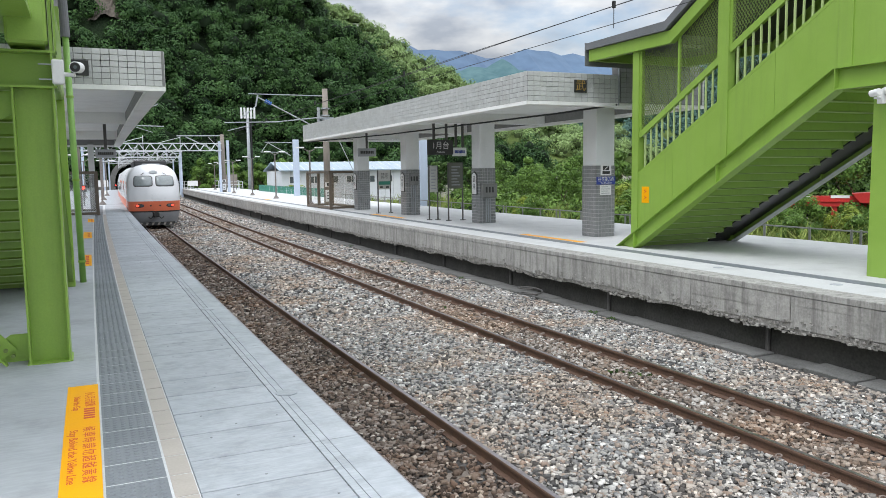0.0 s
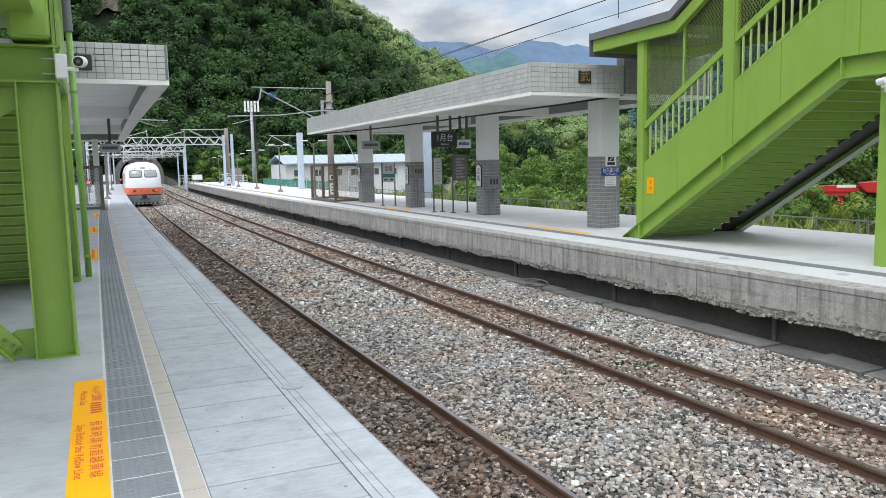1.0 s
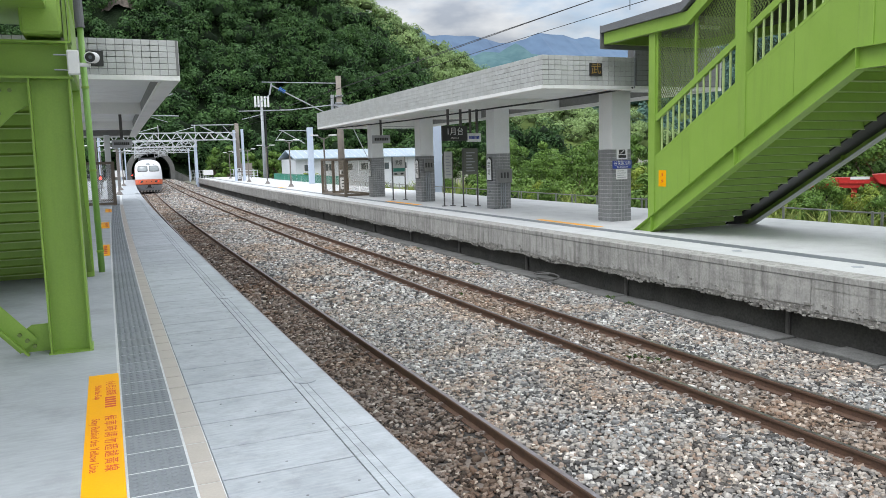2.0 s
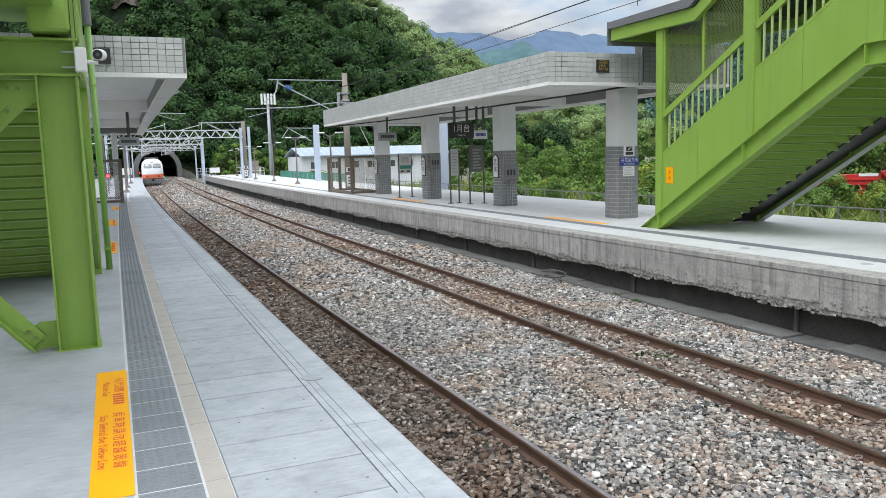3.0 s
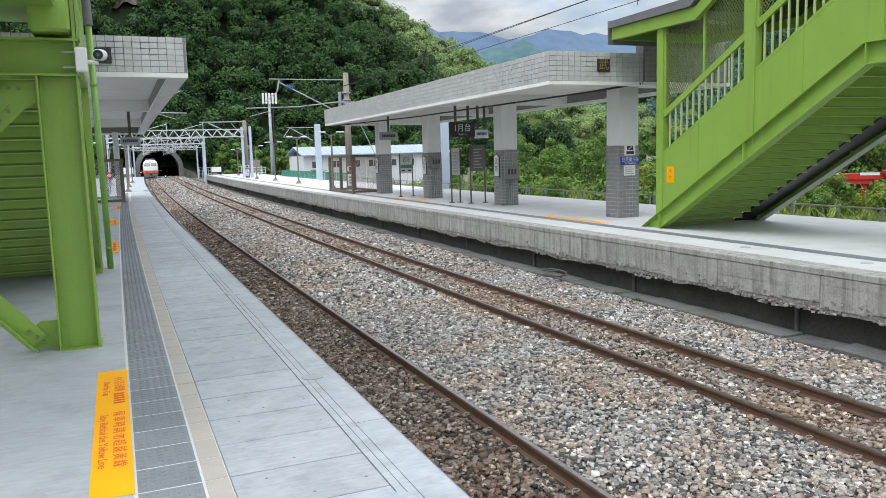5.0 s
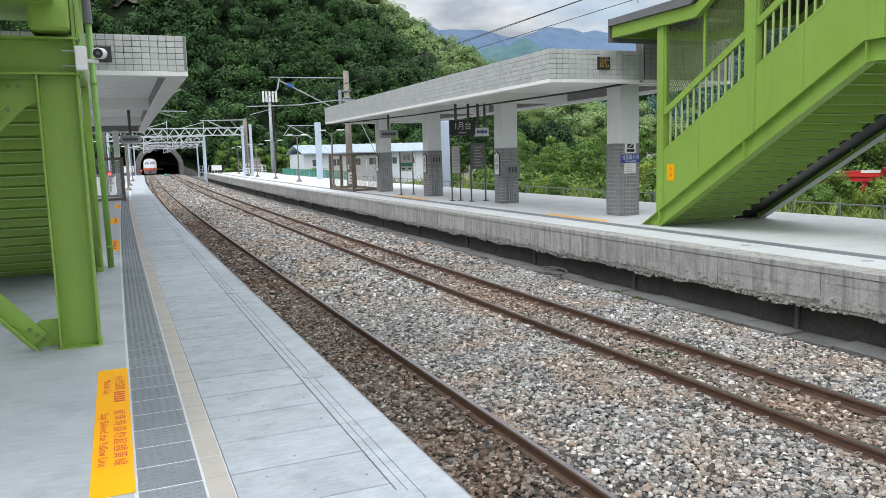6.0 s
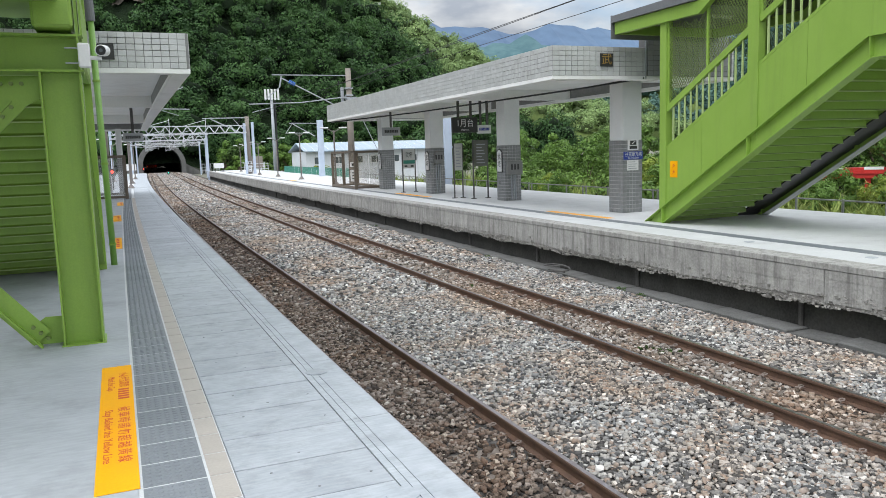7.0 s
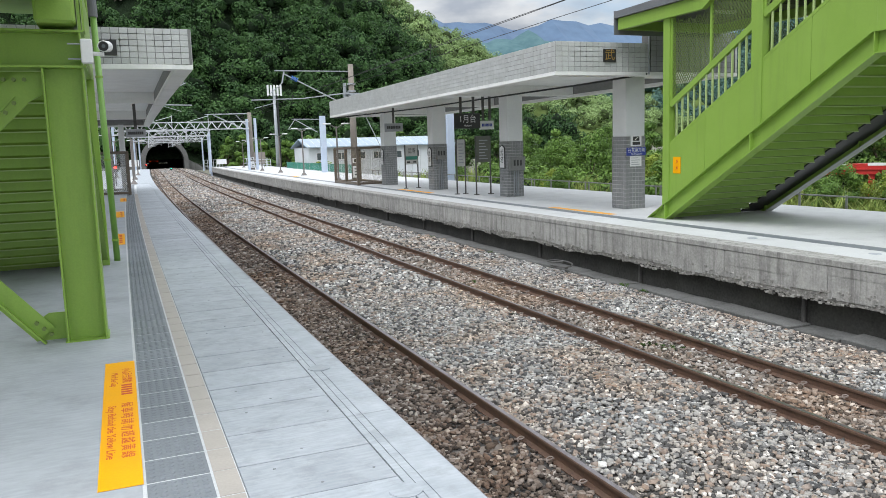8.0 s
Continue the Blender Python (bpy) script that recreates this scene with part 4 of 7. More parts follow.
def tunnel():
    cx, y0 = 9.96, 195.0
    arc = [(math.cos(math.pi * i / 20), math.sin(math.pi * i / 20)) for i in range(21)]
    ring = lambda r, zc: [(r, -1.3)] + [(r * a, zc + r * b) for a, b in arc] + [(-r, -1.3)]
    inn, out = ring(4.25, 0.75), ring(5.3, 0.75)
    t = tagged(new("tunnel_portal"), "grey concrete arched railway tunnel portal", "tunnel", kind="structure")
    bm = bmesh.new()
    for ya, yb, pa, pb in ((y0 - 3, y0 - 3, inn, out), (y0 - 3, y0 + 20, out, out)):
        va, vb = [bm.verts.new((cx + u, ya, z)) for u, z in pa], [bm.verts.new((cx + u, yb, z)) for u, z in pb]
        for i in range(len(va) - 1):
            bm.faces.new((va[i], va[i + 1], vb[i + 1], vb[i]))
    part("arch_ring", bm, M_CONC, t)
    bm = bmesh.new()
    rows = []
    for y in (y0 - 3, y0 + 30, y0 + 80, y0 + 130, y0 + 180):
        rows.append([bm.verts.new((cx + u + off(y) - off(y0), y, z)) for u, z in inn])
    for r, s in zip(rows, rows[1:]):
        for i in range(len(r) - 1):
            bm.faces.new((r[i], r[i + 1], s[i + 1], s[i]))
    bm.faces.new(rows[-1])
    part("lining", bm, M_LINING, t, "dark tunnel lining")
    bm = bmesh.new()
    for sg in (-1, 1):
        prism([(cx + sg * 5.2, -1.7), (cx + sg * 9.0, -1.7), (cx + sg * 8.0, -0.6), (cx + sg * 5.2, 1.0)], "y", y0 - 1.2, y0 - 0.4, bm=bm)
    part("wing_wall", bm, M_CONC, t)


M_LINING = mat("tunnel_lining", (0.05, 0.048, 0.045), (0.025, 0.024, 0.023), 0.95, 0.5, 6, 0.3)
tunnel()


def near_hill(x, y):
    top = np.interp(x, [-500, -60, 40, 75, 97, 113, 124, 138, 150, 215], [150, 120, 86, 73, 57, 41, 24, 3, -6, -8])
    t = np.clip((y - 200) / 100, 0, 1)
    k = np.clip((y - 300) / 120, 0, 1) * np.clip((70 - x) / 60, 0, 1) * 40
    # the cutting over the portal
    return -2.2 + (top + 2) * t * (0.72 + 0.28 * t) + k + (2.2 * np.sin(x * 0.09 + y * 0.05) + 5.0 * np.sin(x * 0.047 + 0.8) * np.sin(y * 0.03 + 0.5)) * t + 7.5 * np.clip((y - 192) / 9, 0, 1) * np.exp(-((x - 10) / 11) ** 4)


def far_hill(x, y):
    top = np.interp(x, [-200, 120, 215, 245, 275, 300, 345, 400, 450, 520, 600, 800, 1200], [145, 145, 112, 96, 86, 68, 38, 36, 54, 84, 100, 120, 130])
    t = np.clip((y - 430) / 170, 0, 1)
    return -3 + (top + 3) * t ** 0.8 + 4 * np.sin(x * 0.04) * t


def hill(name, fn, xs, ys, material, label):
    bm = bmesh.new()
    vv = [[bm.verts.new((x, y, float(fn(x, y)))) for x in xs] for y in ys]
    for r, s in zip(vv, vv[1:]):
        for i in range(len(xs) - 1):
            bm.faces.new((r[i], r[i + 1], s[i + 1], s[i]))
    tagged(part(name, bm, material, smooth=True), label, "hill", kind="structure")


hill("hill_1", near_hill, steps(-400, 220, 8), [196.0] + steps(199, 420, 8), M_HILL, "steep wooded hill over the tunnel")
hill("hill_2", far_hill, steps(-150, 1300, 25), steps(425, 700, 20), M_HILL_L, "lighter wooded hill behind")


def mountains():
    bm = bmesh.new()
    rng = random.Random(3)
    for y, hs, x0, x1 in ((2600, 1.0, -500, 4500), (3300, 1.35, -500, 5500)):
        lo, hi = [], []
        n = 90
        for i in range(n + 1):
            x = x0 + (x1 - x0) * i / n
            z = hs * (415 + 40 * math.sin(x * 0.0021 + y) + 22 * math.sin(x * 0.0075 + 1) + 11 * math.sin(x * 0.021) + 6 * math.sin(x * 0.053 + 2) + rng.uniform(-4, 4))
            lo.append((bm.verts.new((x, y - 900, -10)), bm.verts.new((x, y - 350, z * 0.5 + rng.uniform(-20, 20)))))
            hi.append((bm.verts.new((x, y, z)), bm.verts.new((x, y + 500, -10))))
        for i in range(n):
            bm.faces.new((lo[i][0], lo[i + 1][0], lo[i + 1][1], lo[i][1]))
            bm.faces.new((lo[i][1], lo[i + 1][1], hi[i + 1][0], hi[i][0]))
            bm.faces.new((hi[i][0], hi[i + 1][0], hi[i + 1][1], hi[i][1]))
    rb = bmesh.new()
    prev = None
    for i in range(71):
        x = 300 + 20 * i
        z = float(np.interp(x, [300, 560, 700, 830, 950, 1200, 1700], [-10, 130, 222, 236, 205, 160, 170])) + 9 * math.sin(x * 0.031) + 5 * math.sin(x * 0.083 + 1) + rng.uniform(-3, 3)
        row = [rb.verts.new(c) for c in ((x, 1050, -10), (x, 1300, z * 0.55 + 14 * math.sin(x * 0.05)), (x, 1500, z), (x, 1800, -10))]
        if prev:
            for k in range(3):
                rb.faces.new((prev[k], row[k], row[k + 1], prev[k + 1]))
        prev = row
    tagged(part("hill_3", rb, M_MTN2, smooth=True), "wooded ridge before the mountains, haze painted teal", "hill", kind="structure")
    tagged(part("backdrop", bm, M_MTN, smooth=True), "distant mountain range, haze painted blue", "mountain", kind="structure")


mountains()


def leaf_cloud(rng, centres, radii, per, size, squash=0.85, lumps=6):
    """Crowns of small bent leaf sprays: each crown is a few lumps, each lump a shell of sprays."""
    n = len(centres)
    lump = rng.normal(0, 1, (n, lumps, 3))
    lump /= np.linalg.norm(lump, axis=2, keepdims=True)
    lump *= rng.uniform(0.2, 0.66, (n, lumps, 1))
    lump[..., 2] = lump[..., 2] * squash + 0.08
    lr = rng.uniform(0.34, 0.62, (n, lumps))
    which = rng.integers(0, lumps, (n, per))
    d = rng.normal(0, 1, (n, per, 3))
    d[..., 2] += 0.3
    d /= np.linalg.norm(d, axis=2, keepdims=True)
    rad = rng.uniform(0.82, 1.06, (n, per, 1))
    ii = np.arange(n)[:, None]
    pos = centres[:, None, :] + radii[:, None, None] * (lump[ii, which] + d * lr[ii, which][..., None] * rad * np.array([1, 1, squash]))
    nrm = d + rng.normal(0, 0.2, d.shape)
    nrm /= np.linalg.norm(nrm, axis=2, keepdims=True)
    t = np.cross(nrm, rng.normal(0, 1, d.shape))
    t /= np.linalg.norm(t, axis=2, keepdims=True) + 1e-9
    b = np.cross(nrm, t)
    s = (size * rng.uniform(0.6, 1.35, (n, per, 1))) * (radii[:, None, None] / radii.mean()) ** 0.4
    a = rng.uniform(0.4, 0.75, (n, per, 1))
    s = s * 1.22
    v = np.stack([pos - t * s * 0.8 - b * s * a, pos + t * s * 0.9 - b * s * a * 0.5, pos + b * s * 0.9 - nrm * s * 0.3], axis=2).reshape(-1, 3)
    f = np.arange(len(v)).reshape(-1, 3)
    return v, f


def crown_core(rng, centres, radii, squash):
    """Irregular inner bodies, coloured dark as crown shade, so that no sky shows through a dense crown."""
    u = np.array([(0, 0, 1), (0.9, 0, 0.3), (0.28, 0.85, 0.3), (-0.73, 0.53, 0.3), (-0.73, -0.53, 0.3), (0.28, -0.85, 0.3), (0.6, 0.45, -0.6), (-0.25, 0.7, -0.6), (-0.75, 0, -0.6), (-0.25, -0.7, -0.6), (0.6, -0.45, -0.6)], float)
    tri = np.array([(0, 1, 2), (0, 2, 3), (0, 3, 4), (0, 4, 5), (0, 5, 1), (1, 6, 2), (2, 7, 3), (3, 8, 4), (4, 9, 5), (5, 10, 1), (2, 6, 7), (3, 7, 8), (4, 8, 9), (5, 9, 10), (1, 10, 6)])
    n = len(centres)
    p = centres[:, None, :] + radii[:, None, None] * 0.5 * u[None] * rng.uniform(0.75, 1.15, (n, 11, 1)) * np.array([1, 1, squash])
    f = (tri[None] + (np.arange(n) * 11)[:, None, None]).reshape(-1, 3)
    return p.reshape(-1, 3), f


def forest(name, label, fn, boxes, material, core, rmin, rmax, per, size, seed, lumps=5):
    rng = np.random.default_rng(seed)
    pts = []
    for x0, x1, y0, y1, cnt in boxes:
        x, y = rng.uniform(x0, x1, cnt), rng.uniform(y0, y1, cnt)
        pts.append(np.stack([x, y, fn(x, y)], 1))
    c = np.concatenate(pts)
    keep = c[:, 2] > -1.6
    # open rock scar high on the slope, and the portal itself
    keep &= ~((np.abs(c[:, 0] - 10) < 7) & (c[:, 1] < 199.5))
    keep &= ~((np.abs(c[:, 0] - 8.0 - 0.12 * (c[:, 1] - 255)) < 3.2) & (c[:, 1] > 249) & (c[:, 1] < 280))
    c = c[keep]
    r = rng.uniform(rmin, rmax, len(c)) * np.where(rng.random(len(c)) < 0.12, 1.35, 1.0)
    c[:, 2] += r * rng.uniform(0.3, 1.25, len(c))
    v, f = leaf_cloud(rng, c, r, per, size, 0.85, lumps)
    ob = tagged(new(name, raw_mesh(name, v, f, material)), label, "forest", kind="stuff")
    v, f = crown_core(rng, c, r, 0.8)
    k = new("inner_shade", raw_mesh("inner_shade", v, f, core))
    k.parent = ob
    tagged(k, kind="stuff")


# core colours paint the shade between the leaf sprays
M_CORE = mat("crown_shade", (0.010, 0.022, 0.008), (0.005, 0.011, 0.004), 0.9, 0.3, 3, 0.0, spec=0.12)
M_CORE_B = mat("crown_shade_haze", (0.05, 0.095, 0.085), (0.035, 0.07, 0.062), 0.9, 0.2, 3, 0.0, spec=0.12)
M_CORE_L = mat("crown_shade_far", (0.06, 0.085, 0.03), (0.035, 0.05, 0.02), 0.9, 0.2, 3, 0.0, spec=0.12)
forest("hillside_forest", "dense dark green broadleaf forest on the slope", near_hill,
       [(-45, 150, 200, 300, 1330), (-60, 60, 290, 345, 110), (-20, 40, 198, 215, 70), (-14, 34, 197, 206, 50)], M_LEAF_D, M_CORE, 2.6, 6.2, 440, 0.285, 11, 4)
forest("side_forest", "dense dark green broadleaf forest beside the slope", near_hill, [(-150, -45, 200, 330, 420)], M_LEAF_D, M_CORE, 3.5, 6.5, 90, 0.6, 15)
forest("far_forest", "forest on the far hill, sunlight painted light green", far_hill,
       [(150, 400, 450, 640, 950)], M_LEAF_L, M_CORE_L, 4.2, 8.2, 340, 0.47, 12, 4)
forest("hazy_forest", "forest on the distant slope, haze painted blue-green", far_hill,
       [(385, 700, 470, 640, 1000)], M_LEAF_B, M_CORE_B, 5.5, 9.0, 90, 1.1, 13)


def rock_scar():
    """A bare gully of brown rock high on the slope."""
    rng = random.Random(17)
    bm = bmesh.new()
    rows = []
    for i in range(22):
        y = 246 + 1.6 * i
        xc = 8.0 + 0.12 * (y - 255)
        rows.append([bm.verts.new((xc + u * 0.9 + rng.uniform(-0.3, 0.3), y + rng.uniform(-0.5, 0.5), float(near_hill(xc + u * 0.9, y)) + 1.6 - 0.03 * u * u + rng.uniform(-0.7, 0.7))) for u in range(-5, 6)])
    for p, q in zip(rows, rows[1:]):
        for i in range(10):
            bm.faces.new((p[i], p[i + 1], q[i + 1], q[i]))
    tagged(part("rock_scar", bm, M_ROCK), "bare brown rock gully high on the wooded slope", "rock", kind="structure")


M_ROCK = mat("gully_rock", (0.16, 0.135, 0.11), (0.06, 0.05, 0.042), 0.95, 0.5, 3, 0.8, dist=0.3)
rock_scar()


def tree_mesh(seed, height, spread, leaves, size, material):
    """A trunk with limbs, and a crown of leaf sprays."""
    rng = np.random.default_rng(seed)
    bm = bmesh.new()
    h0 = height * 0.3
    tube(bm, (0, 0, -0.3), (0.05 * spread, 0.02, h0), 0.05 * spread + 0.03, 7, 0.035 * spread + 0.02)
    cs, rs = [], []
    for k in range(7):
        a = k * 2.4 + rng.uniform(-0.4, 0.4)
        ln = spread * rng.uniform(0.35, 0.75)
        tip = Vector((math.cos(a) * ln, math.sin(a) * ln, h0 + (height - h0) * rng.uniform(-0.15, 0.75)))
        st = Vector((0.05 * spread, 0.02, h0 * rng.uniform(0.55, 1.0)))
        tube(bm, st, tip, 0.022 * spread + 0.012, 5, 0.008)
        cs.append(tip)
        rs.append(spread * rng.uniform(0.38, 0.6))
    cs.append((0, 0, height * 0.82)), rs.append(spread * 0.55)
    v, f = leaf_cloud(rng, np.array([tuple(c) for c in cs]), np.array(rs), leaves // 8, size, 0.8, 5)
    return mesh_of("trunk", bm, M_BARK), raw_mesh("crown", v, f, material)


def shrubs():
    rng = random.Random(8)
    kinds = [(tree_mesh(21, 3.4, 1.9, 5200, 0.065, M_LEAF_M), "bushy mid green tree behind the platform fence"),
             (tree_mesh(22, 4.6, 2.3, 5600, 0.08, M_LEAF_M), "taller mid green tree behind the station"),
             (tree_mesh(23, 2.6, 1.9, 4800, 0.06, M_LEAF_Y), "yellow-green leafy shrub behind the platform fence"),
             (tree_mesh(24, 5.2, 2.6, 5600, 0.085, M_LEAF_D2), "dark green broad tree behind the station"),
             (tree_mesh(25, 4.2, 2.3, 1500, 0.2, M_LEAF_M), "mid green tree farther behind the station"),
             (tree_mesh(26, 5.0, 2.6, 1600, 0.22, M_LEAF_D2), "dark green tree near the tunnel")]

    TALL = (3.9, 5.2, 3.1, 6.0, 4.9, 5.8)

    def plant(k, x, y, s):
        (tr, cr), label = kinds[k]
        if x < 0.92 * y:
            s = min(s, (3.5 + 0.026 * math.hypot(x, y)) / TALL[k] * rng.uniform(0.72, 1.05))
        t = empty("tree", label, "tree", "trees behind the station", (x, y, -1.75))
        t.rotation_euler = (0, 0, rng.uniform(0, 6.28))
        t.scale = (s, s, s * rng.uniform(0.9, 1.1))
        new("trunk", tr).parent = t
        new("crown", cr).parent = t
    for x, y, k, s in ((29, 36, 2, 1.15), (31.5, 39, 2, 1.0), (27, 33, 0, 0.9), (34, 41, 0, 1.2), (38, 46, 1, 1.2), (33, 50, 0, 1.2), (40, 54, 1, 1.3), (45, 50, 3, 1.25), (36, 60, 0, 1.2), (43, 64, 1, 1.3), (50, 60, 3, 1.3),
                       (43, 36.5, 1, 1.0), (46, 40, 3, 1.2), (47.5, 35.5, 1, 1.2), (47, 31, 3, 1.1), (51, 36, 3, 1.3), (27.6, 24.2, 0, 0.5), (29.6, 24.6, 0, 0.6), (31.6, 27, 0, 0.8), (33, 25, 2, 0.75), (31.0, 28.6, 2, 0.72), (28.4, 20.8, 0, 0.5), (39, 35, 3, 1.05), (44, 42, 1, 1.2), (50, 48, 3, 1.2), (56, 56, 1, 1.4), (38, 28, 1, 1.1), (44, 33, 3, 1.2), (50, 39, 1, 1.3), (57, 46, 3, 1.4),
                       (40, 22, 1, 1.2), (46, 26, 3, 1.25), (53, 31, 1, 1.35), (60, 38, 3, 1.4), (42, 17, 0, 1.3), (48, 20, 1, 1.3), (55, 24, 3, 1.4), (26.5, 17.5, 2, 0.6), (25.5, 14.5, 0, 0.62), (30, 17, 0, 0.85), (31, 13.5, 1, 0.8),
                       (24, 40, 0, 0.6), (26, 44, 2, 0.7), (27, 52, 0, 0.8), (26, 60, 0, 0.7), (29, 68, 0, 0.9), (46, 74, 1, 1.4), (54, 72, 3, 1.4), (58, 84, 1, 1.5), (48, 88, 1, 1.4), (44, 100, 3, 1.5), (62, 66, 1, 1.5)):
        plant(k, x + rng.uniform(-0.6, 0.6), y + rng.uniform(-0.6, 0.6), s)
    for _ in range(34):
        plant(rng.choice((4, 4, 5)), rng.uniform(55, 110), rng.uniform(45, 150), rng.uniform(1.3, 1.9))
    for k in range(46):
        y = rng.uniform(120, 192)
        plant(rng.choice((4, 5)), rng.uniform(21, 60), y, rng.uniform(0.9, 1.7))
    for k in range(24):
        plant(rng.choice((4, 5)), rng.uniform(-26, -5), rng.uniform(140, 200), rng.uniform(1.2, 2.0))


M_LEAF_D2 = mat("leaf_deep", (0.07, 0.125, 0.03), (0.03, 0.06, 0.016), 0.55, 0.3, 4, 0.0, island=0.5, spec=0.12)
shrubs()


def grass():
    rng = np.random.default_rng(31)
    n = 26000
    x, y = rng.uniform(18.9, 34, n), 6 + 74 * rng.random(n) ** 1.3
    keep = ~((x > 22.2) & (x < 24.4) & (y > 26))
    x, y = x[keep], y[keep]
    n = len(x)
    a, h, w = rng.uniform(0, 6.28, n), rng.uniform(0.5, 1.6, n) * (0.75 + 0.5 * np.sin(x * 1.3) * np.sin(y * 0.7)), rng.uniform(0.015, 0.045, n)
    lean = rng.normal(0, 0.35, (n, 2))
    b = np.stack([x, y, np.full(n, -1.75)], 1)
    sd = np.stack([np.cos(a) * w, np.sin(a) * w, np.zeros(n)], 1)
    mid = b + np.stack([lean[:, 0] * h * 0.3, lean[:, 1] * h * 0.3, h * 0.6], 1)
    tip = b + np.stack([lean[:, 0] * h * 1.1, lean[:, 1] * h * 1.1, h], 1)
    v = np.stack([b - sd, b + sd, mid + sd, mid - sd, mid - sd, mid + sd, tip + sd * 0.2, tip - sd * 0.2], 1).reshape(-1, 3)
    tagged(new("tall_grass", raw_mesh("tall_grass", v, np.arange(len(v)).reshape(-1, 4), M_GRASS)), "tall mixed green and straw grass behind the platform", "grass", kind="stuff")
    # low weeds
    n = 420
    c = np.stack([rng.uniform(19.5, 36, n), 6 + 70 * rng.random(n) ** 1.2, np.full(n, -1.5)], 1)
    v, f = leaf_cloud(rng, c, rng.uniform(0.4, 0.9, n), 170, 0.055)
    tagged(new("weeds", raw_mesh("weeds", v, f, M_LEAF_M)), "low leafy weeds and ground cover", "weeds", kind="stuff")


def thicket():
    rng = np.random.default_rng(41)
    n = 430
    y = rng.uniform(19, 82, n)
    x = 25 + rng.random(n) ** 1.2 * 42
    keep = (x > y * 0.48) & ((x > 31) | (y > 28)) & ~((np.abs(y - x * 0.87) < 3.0) & (x > 30) & (x < 39))
    c = np.stack([x, y, np.full(n, -1.0) + 0.02 * (x - 25)], 1)[keep]
    r = rng.uniform(0.9, 1.9, len(c))
    v, f = leaf_cloud(rng, c, r, 300, 0.10)
    ob = tagged(new("thicket", raw_mesh("thicket", v, f, M_LEAF_M2)), "dense bright green bushes behind the station", "bushes", kind="stuff")
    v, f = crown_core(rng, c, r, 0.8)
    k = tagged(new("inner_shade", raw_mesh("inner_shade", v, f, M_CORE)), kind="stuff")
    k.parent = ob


M_LEAF_M2 = mat("leaf_bush", (0.15, 0.245, 0.05), (0.05, 0.10, 0.022), 0.55, 0.35, 3, 0.0, island=0.35, spec=0.12)
thicket()
M_GRASS = mat("grass_blade", (0.30, 0.34, 0.10), (0.12, 0.19, 0.04), 0.6, 0.8, 6, 0.0, island=0.45, spec=0.12)
grass()
tagged(part("path", bx(22.4, 24.2, 24, 90, -1.9, -1.735), M_ASPHALT), "pale concrete path behind the platform", "path", kind="structure")


def long_building():
    b = empty("long_building", "long white single-storey shed with a blue-grey metal roof", "building", "", (23.0, 100, -1.75))
    L, D, H, R = 20.5, 9.0, 4.2, 5.3
    wl = part("wall", bx(0, L, 0, D, 0, H), M_BLDW, b, "white panel wall")
    rf = prism([(-0.6, H - 0.05), (D / 2, R), (D + 0.6, H - 0.05), (D + 0.6, H + 0.08), (D / 2, R + 0.13), (-0.6, H + 0.08)], "x", -0.4, L + 0.4)
    r = part("roof", rf, M_BLDROOF, b, "blue-grey metal roof")
    seam = bmesh.new()
    for k in range(20):
        x = k * 1.0
        beam(seam, (x, -0.6, H + 0.11), (x, D / 2, R + 0.15), 0.05, 0.05)
    part("seam", seam, M_BLDW, r, "pale roof seams")
    for k in range(7):
        x = 1.0 + 2.6 * k
        w = part("window", bx(x, x + 1.5, -0.05, 0.05, 2.5, 3.5), M_WHITE, b)
        part("pane", bx(x + 0.07, x + 0.71, -0.06, -0.045, 2.57, 3.43), M_WINDOW, w)
        part("pane", bx(x + 0.79, x + 1.43, -0.06, -0.045, 2.57, 3.43), M_WINDOW, w)
    jt = bmesh.new()
    for k in range(1, 16):
        box(jt, k * 1.2 - 0.015, k * 1.2 + 0.015, -0.012, 0.0, 0, H - 0.05)
    part("panel_joint", jt, M_GALV, b)


long_building()


def banana_plant():
    t = empty("banana_plant", "light green banana plant by the shed", "plant", "", (22.9, 94, -1.75))
    st = bmesh.new()
    tube(st, (0, 0, -0.1), (0, 0, 2.0), 0.16, 8, 0.1)
    part("stem", st, M_LEAF_Y, t)
    rng = random.Random(4)
    for k in range(9):
        a, el = k * 0.72, rng.uniform(0.6, 1.2)
        bm = bmesh.new()
        rows = []
        for i in range(7):
            f = i / 6
            c = Vector((math.cos(a), math.sin(a), 0)) * (2.0 * f * math.cos(el * 0.6)) + Vector((0, 0, 2.0 + 1.7 * f * math.sin(el) - 1.2 * f * f))
            w = 0.32 * math.sin(math.pi * min(1, f * 0.9 + 0.1)) + 0.02
            sd = Vector((-math.sin(a), math.cos(a), 0)) * w
            rows.append((bm.verts.new(c - sd - Vector((0, 0, 0.08))), bm.verts.new(c), bm.verts.new(c + sd - Vector((0, 0, 0.08)))))
        for p, q in zip(rows, rows[1:]):
            bm.faces.new((p[0], p[1], q[1], q[0])), bm.faces.new((p[1], p[2], q[2], q[1]))
        part("leaf", bm, M_LEAF_Y, t)


banana_plant()


